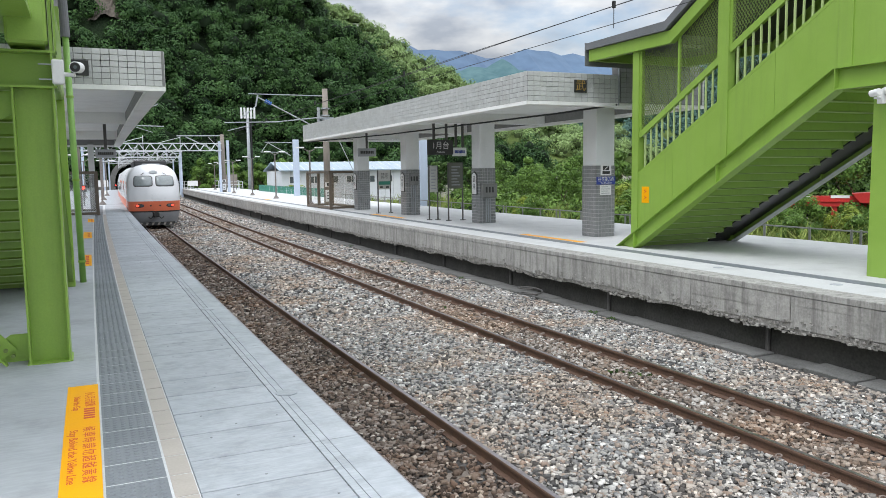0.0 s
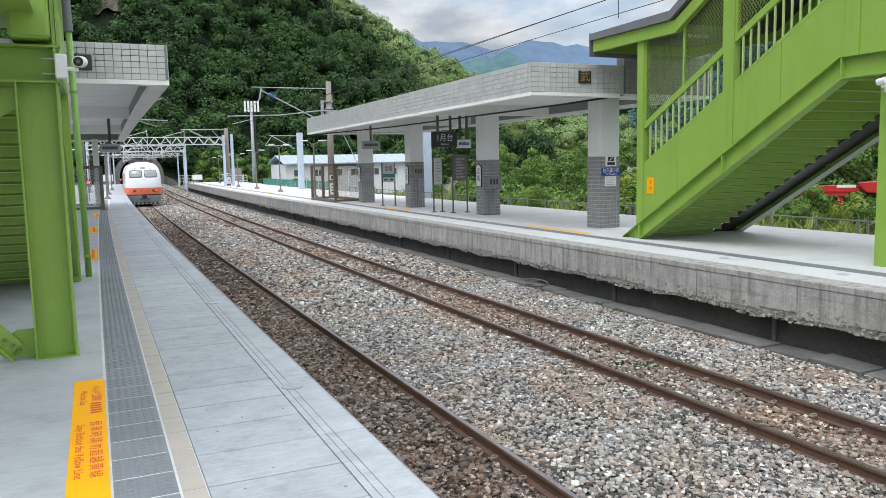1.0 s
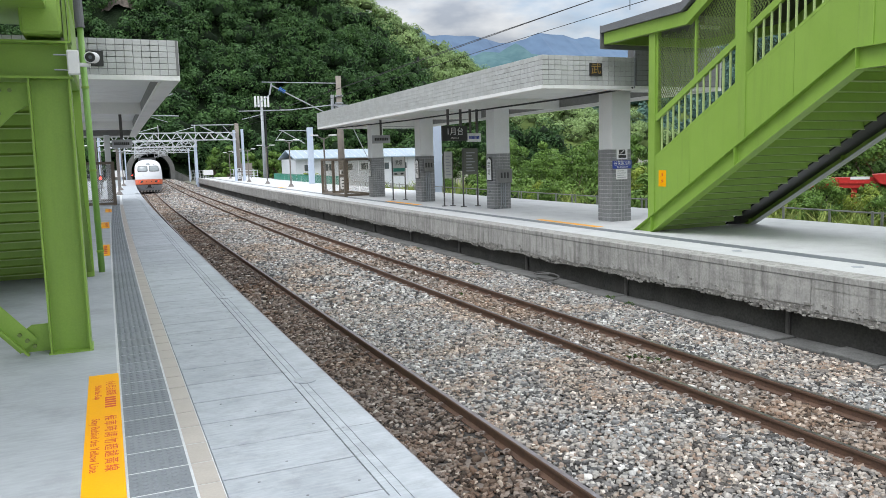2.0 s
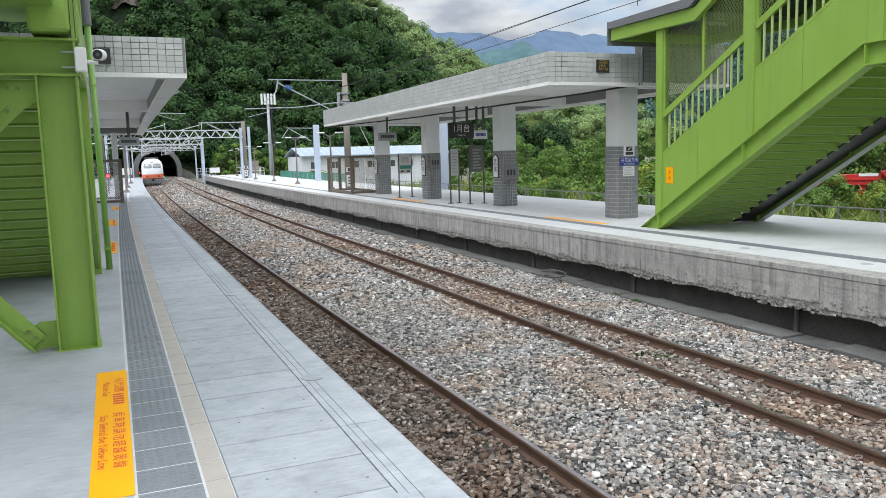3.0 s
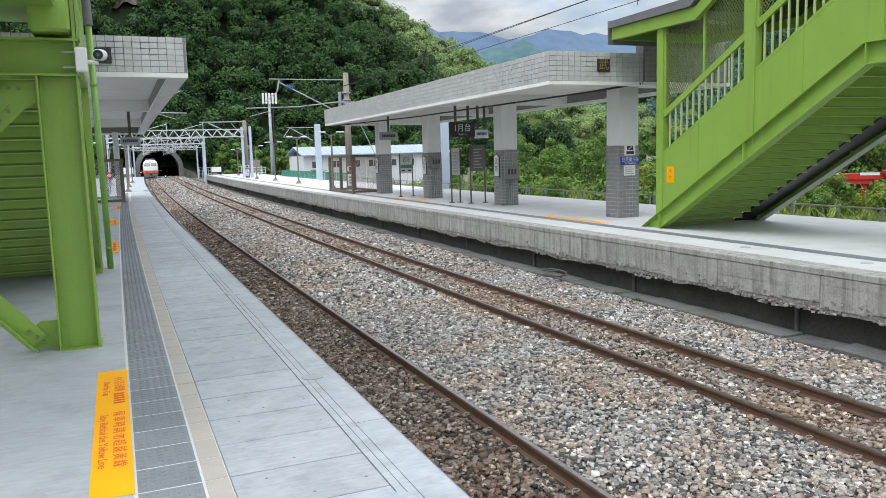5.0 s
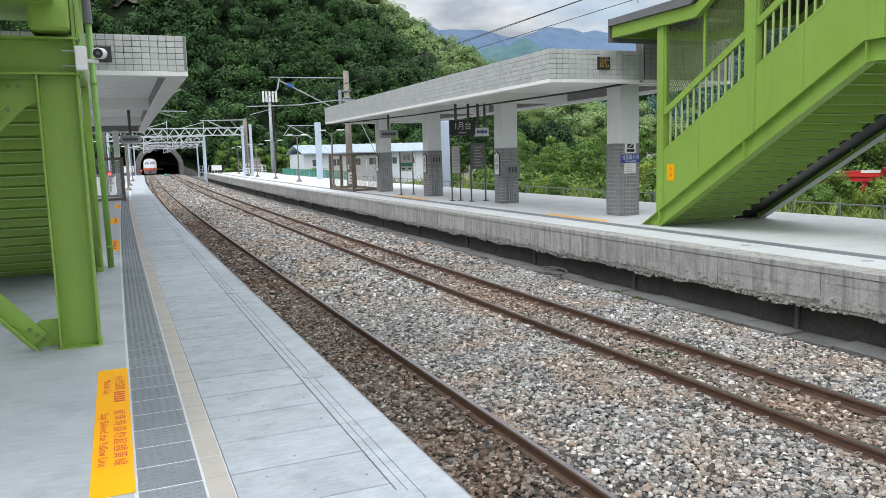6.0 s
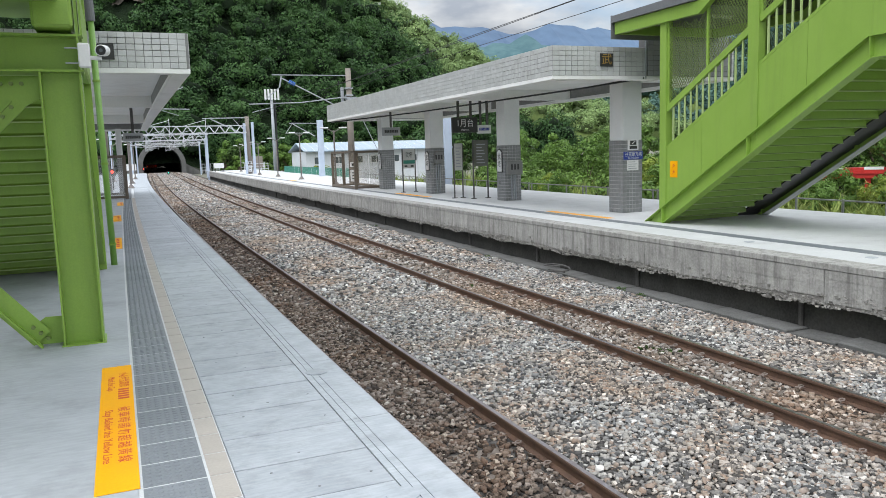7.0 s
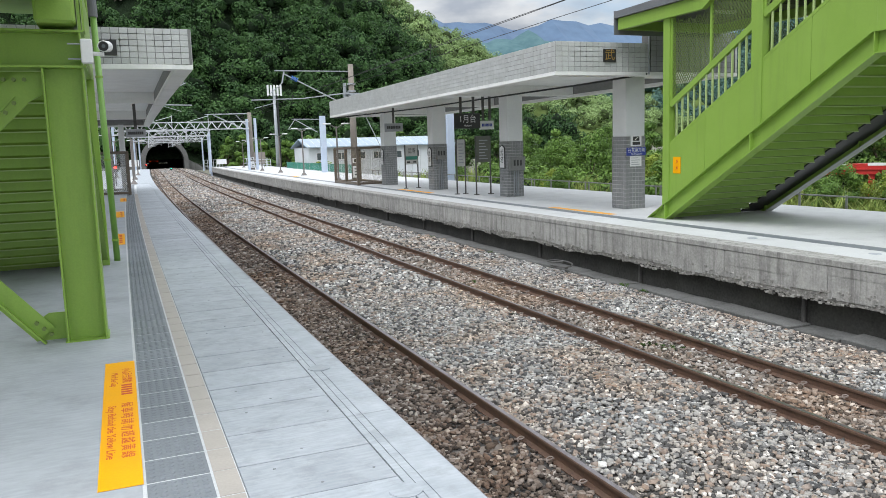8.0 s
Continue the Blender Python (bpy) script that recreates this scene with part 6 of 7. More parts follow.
def end_car():
    t = empty("train", "white express train with an orange band, running away", "train")
    part("body", nose_patch(-1, 1, 1.55, 4.0, 20, 18, tail=19.5), M_TRAINW, t, "white rounded body", True)
    part("band", nose_patch(-1, 1, 0.95, 1.55, 20, 4, tail=19.5), M_ORANGE, t, "orange band", True)
    part("skirt", nose_patch(-1, 1, 0.2, 0.95, 20, 4, tail=19.5), M_TRAINGREY, t, "grey lower skirt", True)
    part("stripe", nose_patch(-0.99, 0.99, 0.90, 0.97, 24, 1, 0.006), M_SIGNDARK, t, "thin dark stripe")
    cp = bmesh.new()
    box(cp, -0.47, 0.47, 2.0, 19.5, 3.73, 3.78)
    part("roof_cap", cp, M_TRAINGREY, t)
    for sg in (-1, 1):
        w = part("windscreen_frame", nose_oval(sg * 0.35, 2.86, 0.31, 0.36, 0.012, 6.0), M_DARKSTEEL, t, "dark rubber window frame", True)
        part("pane", nose_oval(sg * 0.35, 2.86, 0.285, 0.315, 0.02, 6.0), M_PANE, w, "pane with its reflection painted pale grey", True)
        l = part("lamp_bezel", nose_oval(sg * 0.47, 1.29, 0.15, 0.105, 0.012, 2.6), M_SIGNDARK, t, "dark oval lamp housing", True)
        part("tail_lamp", nose_oval(sg * 0.535, 1.29, 0.06, 0.07, 0.02), M_LAMPWARM, l, "glowing red tail lamp", True)
        part("head_lamp", nose_oval(sg * 0.41, 1.29, 0.06, 0.07, 0.02), M_WINDOW, l, "unlit headlamp", True)
        o = nose_point(sg * 0.13, 1.29)
        b = bmesh.new()
        tube(b, o + Vector((0, 0.02, 0)), o + Vector((0, -0.02, 0)), 0.05, 8)
        part("socket", b, M_SIGNDARK, t, "round jumper socket")
        wp = bmesh.new()
        a, c = nose_point(sg * 0.40, 3.28), nose_point(sg * 0.30, 3.4)
        tube(wp, a + Vector((0, -0.05, 0)), c + Vector((0, -0.08, 0)), 0.018, 6)
        part("wiper", wp, M_BLACK, t)
    nl = part("number_lamp", nose_oval(0, 3.44, 0.14, 0.125, 0.012), M_TRAINGREY, t, "small oval lamp over the windows", True)
    part("lens", nose_oval(0, 3.44, 0.105, 0.085, 0.02), M_PANE, nl, smooth=True)
    cb = bmesh.new()
    box(cb, -0.17, 0.17, -0.28, 0.4, 0.62, 0.92)
    bevel(cb, 0.04)
    tube(cb, (0, -0.05, 0.78), (0, -0.42, 0.78), 0.15, 10)
    part("coupler", cb, M_BLACK, t, "black coupler head")
    for sg in (-1, 1):
        pts = [Vector((sg * (0.18 + 0.06 * k), -0.2 + 0.02 * k, 0.66 - 0.12 * math.sin(k * 0.75))) for k in range(5)]
        part("hose", pipe(bmesh.new(), pts, 0.025, 6), M_BLACK, t)
    pl = prism([(-1.0, 0.12), (1.0, 0.12), (1.08, 0.3), (-1.08, 0.3)], "y", 0.2, 0.6)
    part("plough", pl, M_SIGNDARK, t)
    for k in range(6):
        x = -0.92 + 0.33 * k
        part("stripe", prism([(x, 0.13), (x + 0.12, 0.13), (x + 0.19, 0.29), (x + 0.07, 0.29)], "y", 0.192, 0.2), M_BEIGE, t, "slanting faded hazard stripe")
    rf = bmesh.new()
    box(rf, -0.95, 0.95, 3.0, 7.6, 3.5, 3.98)
    bevel(rf, 0.08)
    part("roof_unit", rf, M_TRAINDARK, t, "dark roof equipment")
    for k, y in enumerate((3.4, 8.6, 13.6, 17.2)):
        for x in (-1.452, 1.44):
            part("window_surround", bx(x + (0.004 if x < 0 else -0.004), x + (0.016 if x < 0 else 0.008), y - 0.2, y + (1.8 if k else 0.9), 1.62, 2.7), M_ORANGE, t, "orange-red window band")
            part("side_window", bx(x, x + 0.012, y, y + (1.6 if k else 0.7), 1.75 if k else 1.2, 2.55), M_WINDOW, t)
    for y in (3.2, 15.5):
        for dy in (0, 2.1):
            for x in (-0.566, 0.566):
                b = bmesh.new()
                tube(b, (x - 0.06, y + dy, 0.43), (x + 0.06, y + dy, 0.43), 0.43, 18)
                part("wheel", b, M_DARKSTEEL, t)
    return t


# pale grey base paints a reflection into the glass
M_PANE = mat("pale_reflection_glass", (0.30, 0.33, 0.335), (0.22, 0.25, 0.255), 0.12, 1.5, 10, 0.0, spec=0.8)
train = end_car()


def coach():
    c = empty("coach", "white passenger coach with an orange band", "train coach", "coaches of the train")
    prof = [(-1.42, 0.95), (1.42, 0.95), (1.45, 1.5), (1.42, 2.4), (1.2, 3.3), (0.6, 3.62), (0, 3.7), (-0.6, 3.62), (-1.2, 3.3), (-1.42, 2.4), (-1.45, 1.5)]
    part("body", prism(prof, "y", 0, 19.6), M_TRAINW, c, smooth=False)
    part("skirt", bx(-1.3, 1.3, 0.3, 19.3, 0.25, 0.95), M_TRAINGREY, c)
    for x in (-1.455, 1.445):
        part("band", bx(x, x + 0.01, 0.1, 19.5, 1.0, 1.5), M_ORANGE, c)
        part("window_band", bx(x, x + 0.012, 1.2, 18.4, 1.75, 2.45), M_WINDOW, c)
    return c


coaches = [coach()]
coaches.append(copy_thing(coaches[0], pose(0, 0, 0)))
coaches.append(copy_thing(coaches[0], pose(0, 0, 0)))


def track_pose(y):
    return pose(X_A - 0.566 + off(y), y, RAIL_Z, 0, 0, -math.degrees(math.atan(off(y + 1) - off(y))))


TRAIN = ((0, 48.0), (0.5, 59.2), (1.0, 70.3), (1.5, 81.4), (2.25, 98.6), (3.0, 116.5), (3.5, 129.0), (4.0, 141.7), (4.5, 154.6), (5.25, 173.0), (6.0, 191.0), (6.4, 201.0), (7.0, 219.0), (8.0, 250.0))

# ---- signs and small fittings ----


def letters(name, text, size, material, parent, m, width=None, depth=0.003, spread=1.0):
    c = bpy.data.curves.new(name, "FONT")
    c.space_character = spread
    c.body, c.size, c.extrude, c.align_x, c.align_y = text, size, depth, "CENTER", "CENTER"
    ob = bpy.data.objects.new(name, c)
    me = bpy.data.meshes.new_from_object(ob)
    bpy.data.objects.remove(ob)
    me.materials.append(material)
    t = new(name, me)
    t.parent = parent
    if width:
        xs = [v.co.x for v in me.vertices]
        k = width / (max(xs) - min(xs))
        m = m @ Matrix.Diagonal((k, 1, 1, 1))
    t.matrix_basis = m
    return t


UP = pose(0, 0, 0, 90, 0, 0)  # text that faces -y


def sticker(x0, x1, y0, y1, full):
    s = empty("floor_sticker", "orange-yellow warning sticker with red writing on the platform" if full else "orange warning sticker on the platform floor", "sticker", "floor stickers")
    part("film", bx(x0, x1, y0, y1, 0.0015, 0.004), M_YELLOW, s)
    if full:
        turn = pose(0, 0, 0, 0, 0, -90)
        xc, w = (x0 + x1) / 2, x1 - x0
        ln = y1 - y0
        letters("lettering", "小心月台間隙", 0.10, M_RED, s, pose(xc + 0.055, y1 - ln * 0.165, 0.0045) @ turn, ln * 0.155, 0.0006, 1.15)
        for k in range(5):
            part("marking", bx(xc + 0.01, xc + 0.10, y1 - ln * (0.262 + 0.022 * k) - 0.04, y1 - ln * (0.262 + 0.022 * k), 0.004, 0.0055), M_RED, s, "red lettering bar")
        letters("lettering", "Mind the Gap", 0.085, M_RED, s, pose(xc - 0.05, y1 - ln * 0.20, 0.0045) @ turn, ln * 0.145, 0.0006)
        letters("lettering", "候車時請勿超越黃線", 0.105, M_RED, s, pose(xc + 0.045, y1 - ln * 0.64, 0.0045) @ turn, ln * 0.40, 0.0006, 1.35)
        letters("lettering", "Stay Behind the Yellow Line", 0.09, M_RED, s, pose(xc - 0.065, y1 - ln * 0.645, 0.0045) @ turn, ln * 0.38, 0.0006)
    else:
        for k in range(5):
            y = y0 + (y1 - y0) * (0.15 + 0.16 * k)
            part("marking", bx(x0 + 0.14, x0 + 0.21, y, y + (y1 - y0) * 0.1, 0.004, 0.0055), M_RED, s, "red lettering bar")


sticker(-0.29, -0.02, 5.03, 8.25, True)
sticker(-0.29, -0.02, 19.6, 22.4, False)
sticker(-0.25, 0.02, 28.5, 31.6, False)
sticker(-0.1, 0.17, 38.5, 41.5, False)


def far_stickers():
    for y0, y1 in ((18.2, 21.6), (32.2, 36.6), (44, 47), (62, 65)):
        s = empty("floor_sticker", "orange warning sticker on the island platform floor", "sticker", "floor stickers")
        part("film", bx(12.72 + off(y0), 12.98 + off(y0), y0, y1, 0.0015, 0.0045), M_YELLOW, s)


far_stickers()


def hanging_sign(x0, x1, y, z0, z1, top, mt, label, text=None, tm=None, hangers=(0.25, 0.75)):
    s = empty("hanging_sign", label, "sign", "hanging signs")
    part("panel", bx(x0, x1, y - 0.06, y + 0.06, z0, z1, 0.008), mt, s)
    for x in [x0 + (x1 - x0) * k for k in hangers]:
        part("hanger", bx(x - 0.05, x + 0.05, y - 0.03, y + 0.03, z1, top), M_DARKSTEEL, s)
    xc, zc, w, h = (x0 + x1) / 2, (z0 + z1) / 2, x1 - x0, z1 - z0
    if text:
        for body, dz, size, wd in text:
            letters("lettering", body, size, tm, s, pose(xc, y - 0.064, zc + dz) @ UP, wd, 0.002)
    else:
        n = 8
        for k in range(n):
            a = x0 + w * (0.12 + 0.095 * k)
            part("marking", bx(a, a + w * 0.075, y - 0.066, y - 0.061, zc - h * 0.16, zc + h * 0.18), tm, s, "dark lettering bar")
    return s


hanging_sign(13.18, 14.36, 30.0, 2.80, 3.43, 4.37, M_SIGNDARK, "black platform number sign hanging from the canopy", [("1月台", 0.06, 0.36, 0.72), ("Platform", -0.2, 0.11, 0.36)], M_WHITE)
hanging_sign(14.55, 15.2, 30.4, 2.75, 3.12, 4.37, M_WHITE, "white notice sign hanging by a column", None, M_SIGNBLUE)
hanging_sign(12.76, 13.73, 38.0, 2.92, 3.34, 4.37, M_TRAINGREY, "grey notice sign hanging from the canopy", None, M_SIGNDARK, (0.5,))
hanging_sign(0.30, 0.98, 30.0, 2.74, 3.04, 4.33, M_TRAINGREY, "grey notice sign hanging over the near platform", None, M_SIGNDARK, (0.5,))


def plaque(x0, x1, y, z0, z1, text, label):
    s = empty("name_plaque", label, "sign", "canopy name plaques")
    part("panel", bx(x0, x1, y - 0.05, y - 0.013, z0, z1, 0.006), M_SIGNDARK, s)
    if text:
        letters("lettering", text, (z1 - z0) * 0.9, M_GOLD, s, pose((x0 + x1) / 2, y - 0.053, (z0 + z1) / 2) @ UP, (x1 - x0) * 0.75, 0.004)


plaque(12.75, 13.17, 18.55, 4.28, 4.64, "武", "black plaque with a golden character on the canopy")
plaque(-0.23, 0.14, 17.6, 4.15, 4.46, None, "black plaque on the tiled canopy end")


def column_signs():
    y = 19.39
    s = empty("direction_sign", "blue direction sign with white writing on the column", "sign")
    part("panel", bx(14.17, 14.86, y - 0.03, y - 0.002, 1.62, 1.86), M_SIGNBLUE, s)
    letters("lettering", "往花蓮方向", 0.15, M_WHITE, s, pose(14.515, y - 0.032, 1.77) @ UP, 0.60, 0.001)
    letters("lettering", "To Hualien", 0.075, M_WHITE, s, pose(14.515, y - 0.032, 1.665) @ UP, 0.42, 0.001)
    s = empty("notice_plate", "white and black notice plate on the column", "sign", "column notices")
    part("panel", bx(14.32, 14.71, y - 0.02, y - 0.002, 1.90, 2.22), M_WHITE, s)
    part("pictogram", bx(14.40, 14.63, y - 0.024, y - 0.0205, 2.06, 2.19), M_SIGNDARK, s, "black pictogram block")
    part("pictogram", prism([(14.44, 2.08), (14.48, 2.08), (14.6, 2.17), (14.56, 2.17)], "y", y - 0.027, y - 0.0245), M_WHITE, s, "white slanting stroke")
    part("marking", bx(14.38, 14.66, y - 0.024, y - 0.0205, 1.94, 2.03), M_SIGNDARK, s, "black lettering bar")
    s = empty("notice_plate", "white notice plate with grey lines on the column", "sign", "column notices")
    part("panel", bx(14.30, 14.71, y - 0.02, y - 0.002, 1.29, 1.60), M_WHITE, s)
    for k in range(4):
        part("marking", bx(14.34, 14.66 - 0.07 * (k % 2), y - 0.0235, y - 0.0205, 1.34 + 0.065 * k, 1.36 + 0.065 * k), M_TRAINGREY, s, "grey lettering bar")
    # name boards on the column flanks
    for x, yy in ((14.165, 27.55), (13.965, 34.85), (13.785, 41.65)):
        b = empty("station_name_board", "narrow white station name board on a column", "sign", "column name boards", (x, yy, 0))
        part("frame", prism([(-0.23, 1.12), (0.23, 1.12), (0.23, 1.95), (0.0, 2.08), (-0.23, 1.95)], "x", -0.03, 0.0), M_SIGNDARK, b)
        part("panel", prism([(-0.19, 1.16), (0.19, 1.16), (0.19, 1.93), (0.0, 2.03), (-0.19, 1.93)], "x", -0.036, -0.03), M_WHITE, b)
        for k, ch in enumerate("武塔"):
            letters("lettering", ch, 0.27, M_SIGNDARK, b, pose(-0.038, 0, 1.74 - 0.29 * k, 90, 0, -90), 0.24, 0.001)
    # boxes on the near faces
    for x, y, z0, z1, w in ((14.53, 27.14, 1.03, 1.58, 0.66), (14.33, 34.44, 1.45, 2.05, 0.42)):
        b = empty("cabinet_box", "grey electrical box fixed to a column", "box", "column boxes", (x, y, 0))
        part("case", bx(-w / 2, w / 2, -0.2, -0.005, z0, z1, 0.015), M_BOXGREY, b)
        part("door", bx(-w / 2 + 0.03, w / 2 - 0.03, -0.212, -0.2, z0 + 0.03, z1 - 0.03, 0.004), M_BOXGREY, b)
        c = bmesh.new()
        for dx in (-0.1, 0.0, 0.08):
            tube(c, (dx, -0.06, 0.05), (dx, -0.06, z0), 0.022, 6)
        part("conduit", c, M_GALV, b)
        for k in range(3):
            part("marking", bx(-0.2 + 0.14 * k, -0.12 + 0.14 * k, -0.217, -0.2125, z0 + 0.2, z0 + 0.42), M_SIGNDARK, b, "dark symbol")
    k = empty("cable", "dark cable run along the canopy edge", "cable")
    cb = bmesh.new()
    pts = [Vector((11.45, 43, 3.86)), Vector((13.3, 34.6, 3.9)), Vector((13.75, 27.5, 3.92)), Vector((13.9, 21, 3.9)), Vector((14.25, 18.53, 3.97))]
    pipe(cb, pts, 0.03, 6)
    part("conduit", cb, M_BLACK, k)
    v = bmesh.new()
    tube(v, (14.3, 18.5, 3.95), (14.3, 18.5, 5.1), 0.025, 6)
    part("riser", v, M_GALV, k)


M_BOXGREY = mat("box_grey", (0.22, 0.22, 0.21), (0.17, 0.17, 0.165), 0.5, 4, 40, 0.05)
column_signs()


def standing_sign(x0, x1, y, z0, z1, mt, label, station=False):
    s = empty("standing_sign", label, "sign", "standing signs on the platform")
    for x in (x0, x1):
        p = bmesh.new()
        tube(p, (x, y, 0), (x, y, z1), 0.035, 8)
        tube(p, (x, y, 0), (x, y, 0.03), 0.13, 8)
        part("post", p, M_DARKSTEEL, s)
    part("panel", bx(x0 + 0.02, x1 - 0.02, y - 0.05, y - 0.035, z0, z1, 0.004), mt, s)
    w, h = x1 - x0, z1 - z0
    if station:
        letters("lettering", "武塔", 0.3, M_SIGNDARK, s, pose((x0 + x1) / 2, y - 0.054, z0 + h * 0.68) @ UP, w * 0.55, 0.001)
        part("band", bx(x0 + 0.03, x1 - 0.03, y - 0.056, y - 0.051, z0 + h * 0.24, z0 + h * 0.42), M_FENCEG, s, "dark green band")
        for k in range(2):
            part("marking", bx(x0 + 0.08 + k * w * 0.5, x0 + w * 0.35 + k * w * 0.5, y - 0.056, y - 0.051, z0 + h * 0.08, z0 + h * 0.16), M_SIGNDARK, s, "dark lettering bar")
    else:
        for k in range(7):
            z = z0 + h * (0.12 + 0.115 * k)
            part("marking", bx(x0 + w * 0.2, x1 - w * (0.2 + 0.1 * (k % 3)), y - 0.056, y - 0.051, z, z + h * 0.04), M_TRAINGREY, s, "grey lettering bar")


M_SIGNPALE = mat("sign_pale", (0.55, 0.55, 0.52), (0.47, 0.47, 0.45), 0.4, 3, 40, 0.0)
M_SIGNOLIVE = mat("sign_olive_back", (0.13, 0.135, 0.11), (0.10, 0.105, 0.085), 0.4, 3, 40, 0.0)
standing_sign(13.45, 14.13, 37.0, 1.22, 2.2, M_SIGNPALE, "pale station name sign on two dark posts", True)
standing_sign(13.4, 13.8, 30.4, 1.2, 2.35, M_SIGNPALE, "narrow pale timetable board on two posts")
standing_sign(13.85, 14.52, 29.4, 1.36, 2.46, M_SIGNOLIVE, "olive backed timetable board on two posts")


def roof_lamp():
    l = empty("ceiling_lamp", "white strip lamp under the dark stair roof", "lamp", "", (14.9, 16.1, 5.36))
    part("body", bx(-0.32, 0.32, -0.06, 0.06, -0.05, 0.0, 0.008), M_WHITE, l)
    d = bmesh.new()
    tube(d, (-0.3, 0, -0.07), (0.3, 0, -0.07), 0.02, 8)
    part("tube", d, M_WHITE, l)


roof_lamp()


def stair_sticker():
    s = empty("warning_sticker", "orange warning sticker on the stair panel", "sticker")
    part("film", bx(13.158, 13.166, 15.74, 16.02, 1.2, 1.62), M_YELLOW, s)
    for z in (1.5, 1.34):
        b = prism([(15.83, z + 0.05), (15.92, z + 0.02), (15.86, z + 0.0), (15.94, z - 0.06), (15.82, z + 0.0), (15.88, z + 0.02)], "x", 13.153, 13.157)
        part("pictogram", b, M_RED, s, "red bolt mark")


stair_sticker()


def hydrant_hose():
    h = empty("cable_loop", "coiled dark cable lying by the drain covers", "cable", "", (10.3, 16.9, -1.2))
    b = bmesh.new()
    pts = [Vector((0.2 * math.cos(a) * (1 + 0.03 * k), 0.4 * math.sin(a), 0.03 + 0.012 * k)) for k, a in enumerate([0.5 * i for i in range(22)])]
    pipe(b, pts, 0.022, 6)
    part("coil", b, M_DARKSTEEL, h)


hydrant_hose()


def floor_plates():
    for x, y in ((1.61, 7.06), (1.45, 4.2), (1.6, 12.2), (11.9, 12.0), (11.9, 9.2)):
        p = empty("access_plate", "round steel access cover set in the platform", "cover", "platform access covers", (x, y, 0))
        b = bmesh.new()
        tube(b, (0, 0, -0.005), (0, 0, 0.006), 0.105, 20)
        part("lid", b, M_PLANK, p)


floor_plates()

# ---- loose stones and laid pieces ----


def stones(name, label, x0, x1, y0, y1, n, smin, smax, material, seed, skip=True):
    rng = np.random.default_rng(seed)
    t = rng.random(n)
    y = y0 + (y1 - y0) * t
    x = rng.uniform(x0, x1, n)
    if skip:
        keep = np.ones(n, bool)
        for xc in (X_A - 1.132, X_A, X_B, X_B + 1.132):
            keep &= np.abs(x - xc) > 0.085
        # sleepers stay half bare
        for xa in (X_A - 0.566, X_B + 0.566):
            on = (np.abs(x - xa) < 0.95) & (np.abs((y - 2.2 + 0.3) % 0.6 - 0.3) < 0.12)
            keep &= ~(on & (rng.random(n) < 0.3))
        x, y = x[keep], y[keep]
    n = len(x)
    s = rng.uniform(smin, smax, n) * np.where(rng.random(n) < 0.1, 1.4, 1.0)
    lump = 0.010 + 0.010 * np.sin(x * 2.3 + y * 1.1) * np.sin(y * 1.7 - x)
    bz = np.interp(x, [p[0] for p in BEDP[1:9]], [p[1] for p in BEDP[1:9]]) + lump
    z = bz + s * rng.uniform(0.0, 0.65, n)
    ox = np.array([off(v) for v in y])
    c = np.array([(a, b, d) for a in (-1, 1) for b in (-1, 1) for d in (-1, 1)], float)
    v = c[None] * rng.uniform(0.45, 1.0, (n, 8, 3)) * (s[:, None, None] * rng.uniform((0.6, 0.8, 0.35), (1.0, 1.35, 0.7), (n, 3))[:, None, :])
    a, b = rng.uniform(0, 6.28, n), rng.normal(0, 0.45, n)
    ca, sa, cb, sb = np.cos(a)[:, None], np.sin(a)[:, None], np.cos(b)[:, None], np.sin(b)[:, None]
    X, Y, Z = v[..., 0], v[..., 1], v[..., 2]
    X, Z = X * cb + Z * sb, -X * sb + Z * cb
    X, Y = X * ca - Y * sa, X * sa + Y * ca
    p = np.stack([X + (x + ox)[:, None], Y + y[:, None], Z + z[:, None]], 2).reshape(-1, 3)
    f = np.array([(0, 1, 3, 2), (4, 6, 7, 5), (0, 4, 5, 1), (2, 3, 7, 6), (1, 5, 7, 3)])
    faces = (f[None] + (np.arange(n) * 8)[:, None, None]).reshape(-1, 4)
    tagged(new(name, raw_mesh(name, p, faces, material)), label, "ballast", kind="stuff")


G = "loose pale grey crushed stones between the rails"
B = "brown rust-stained crushed stones inside the track"
stones("ballast_stones", G, X_A + 0.06, X_B - 0.05, 3.0, 16, 29000, 0.017, 0.034, M_STONE, 1)
stones("ballast_stones", G, X_A + 0.06, X_B - 0.05, 16, 42, 13500, 0.026, 0.05, M_STONE, 2)
stones("ballast_stones", B, 1.7, X_A - 0.05, 2.0, 16, 15000, 0.018, 0.036, M_STONE_B, 3)
stones("ballast_stones", B, 1.7, X_A - 0.05, 16, 42, 8500, 0.026, 0.05, M_STONE_B, 4)
stones("ballast_stones", "mixed grey and brown stones inside the far track", X_B + 0.05, X_B + 1.1, 4.5, 18, 8000, 0.019, 0.037, M_STONE_C, 5)
stones("ballast_stones", "mixed grey and brown stones inside the far track", X_B + 0.05, X_B + 1.1, 18, 46, 4600, 0.03, 0.058, M_STONE_C, 6)
stones("ballast_stones", "pale grey stones beside the island platform", X_B + 1.18, 10.42, 5.5, 20, 19000, 0.019, 0.037, M_STONE, 7)
stones("ballast_stones", "pale grey stones beside the island platform", X_B + 1.18, 10.42, 20, 48, 9000, 0.032, 0.06, M_STONE, 8)
stones("ballast_stones", "grey stones between the farther tracks", X_A + 0.06, X_B - 0.05, 42, 80, 4500, 0.0455, 0.06, M_STONE, 9)
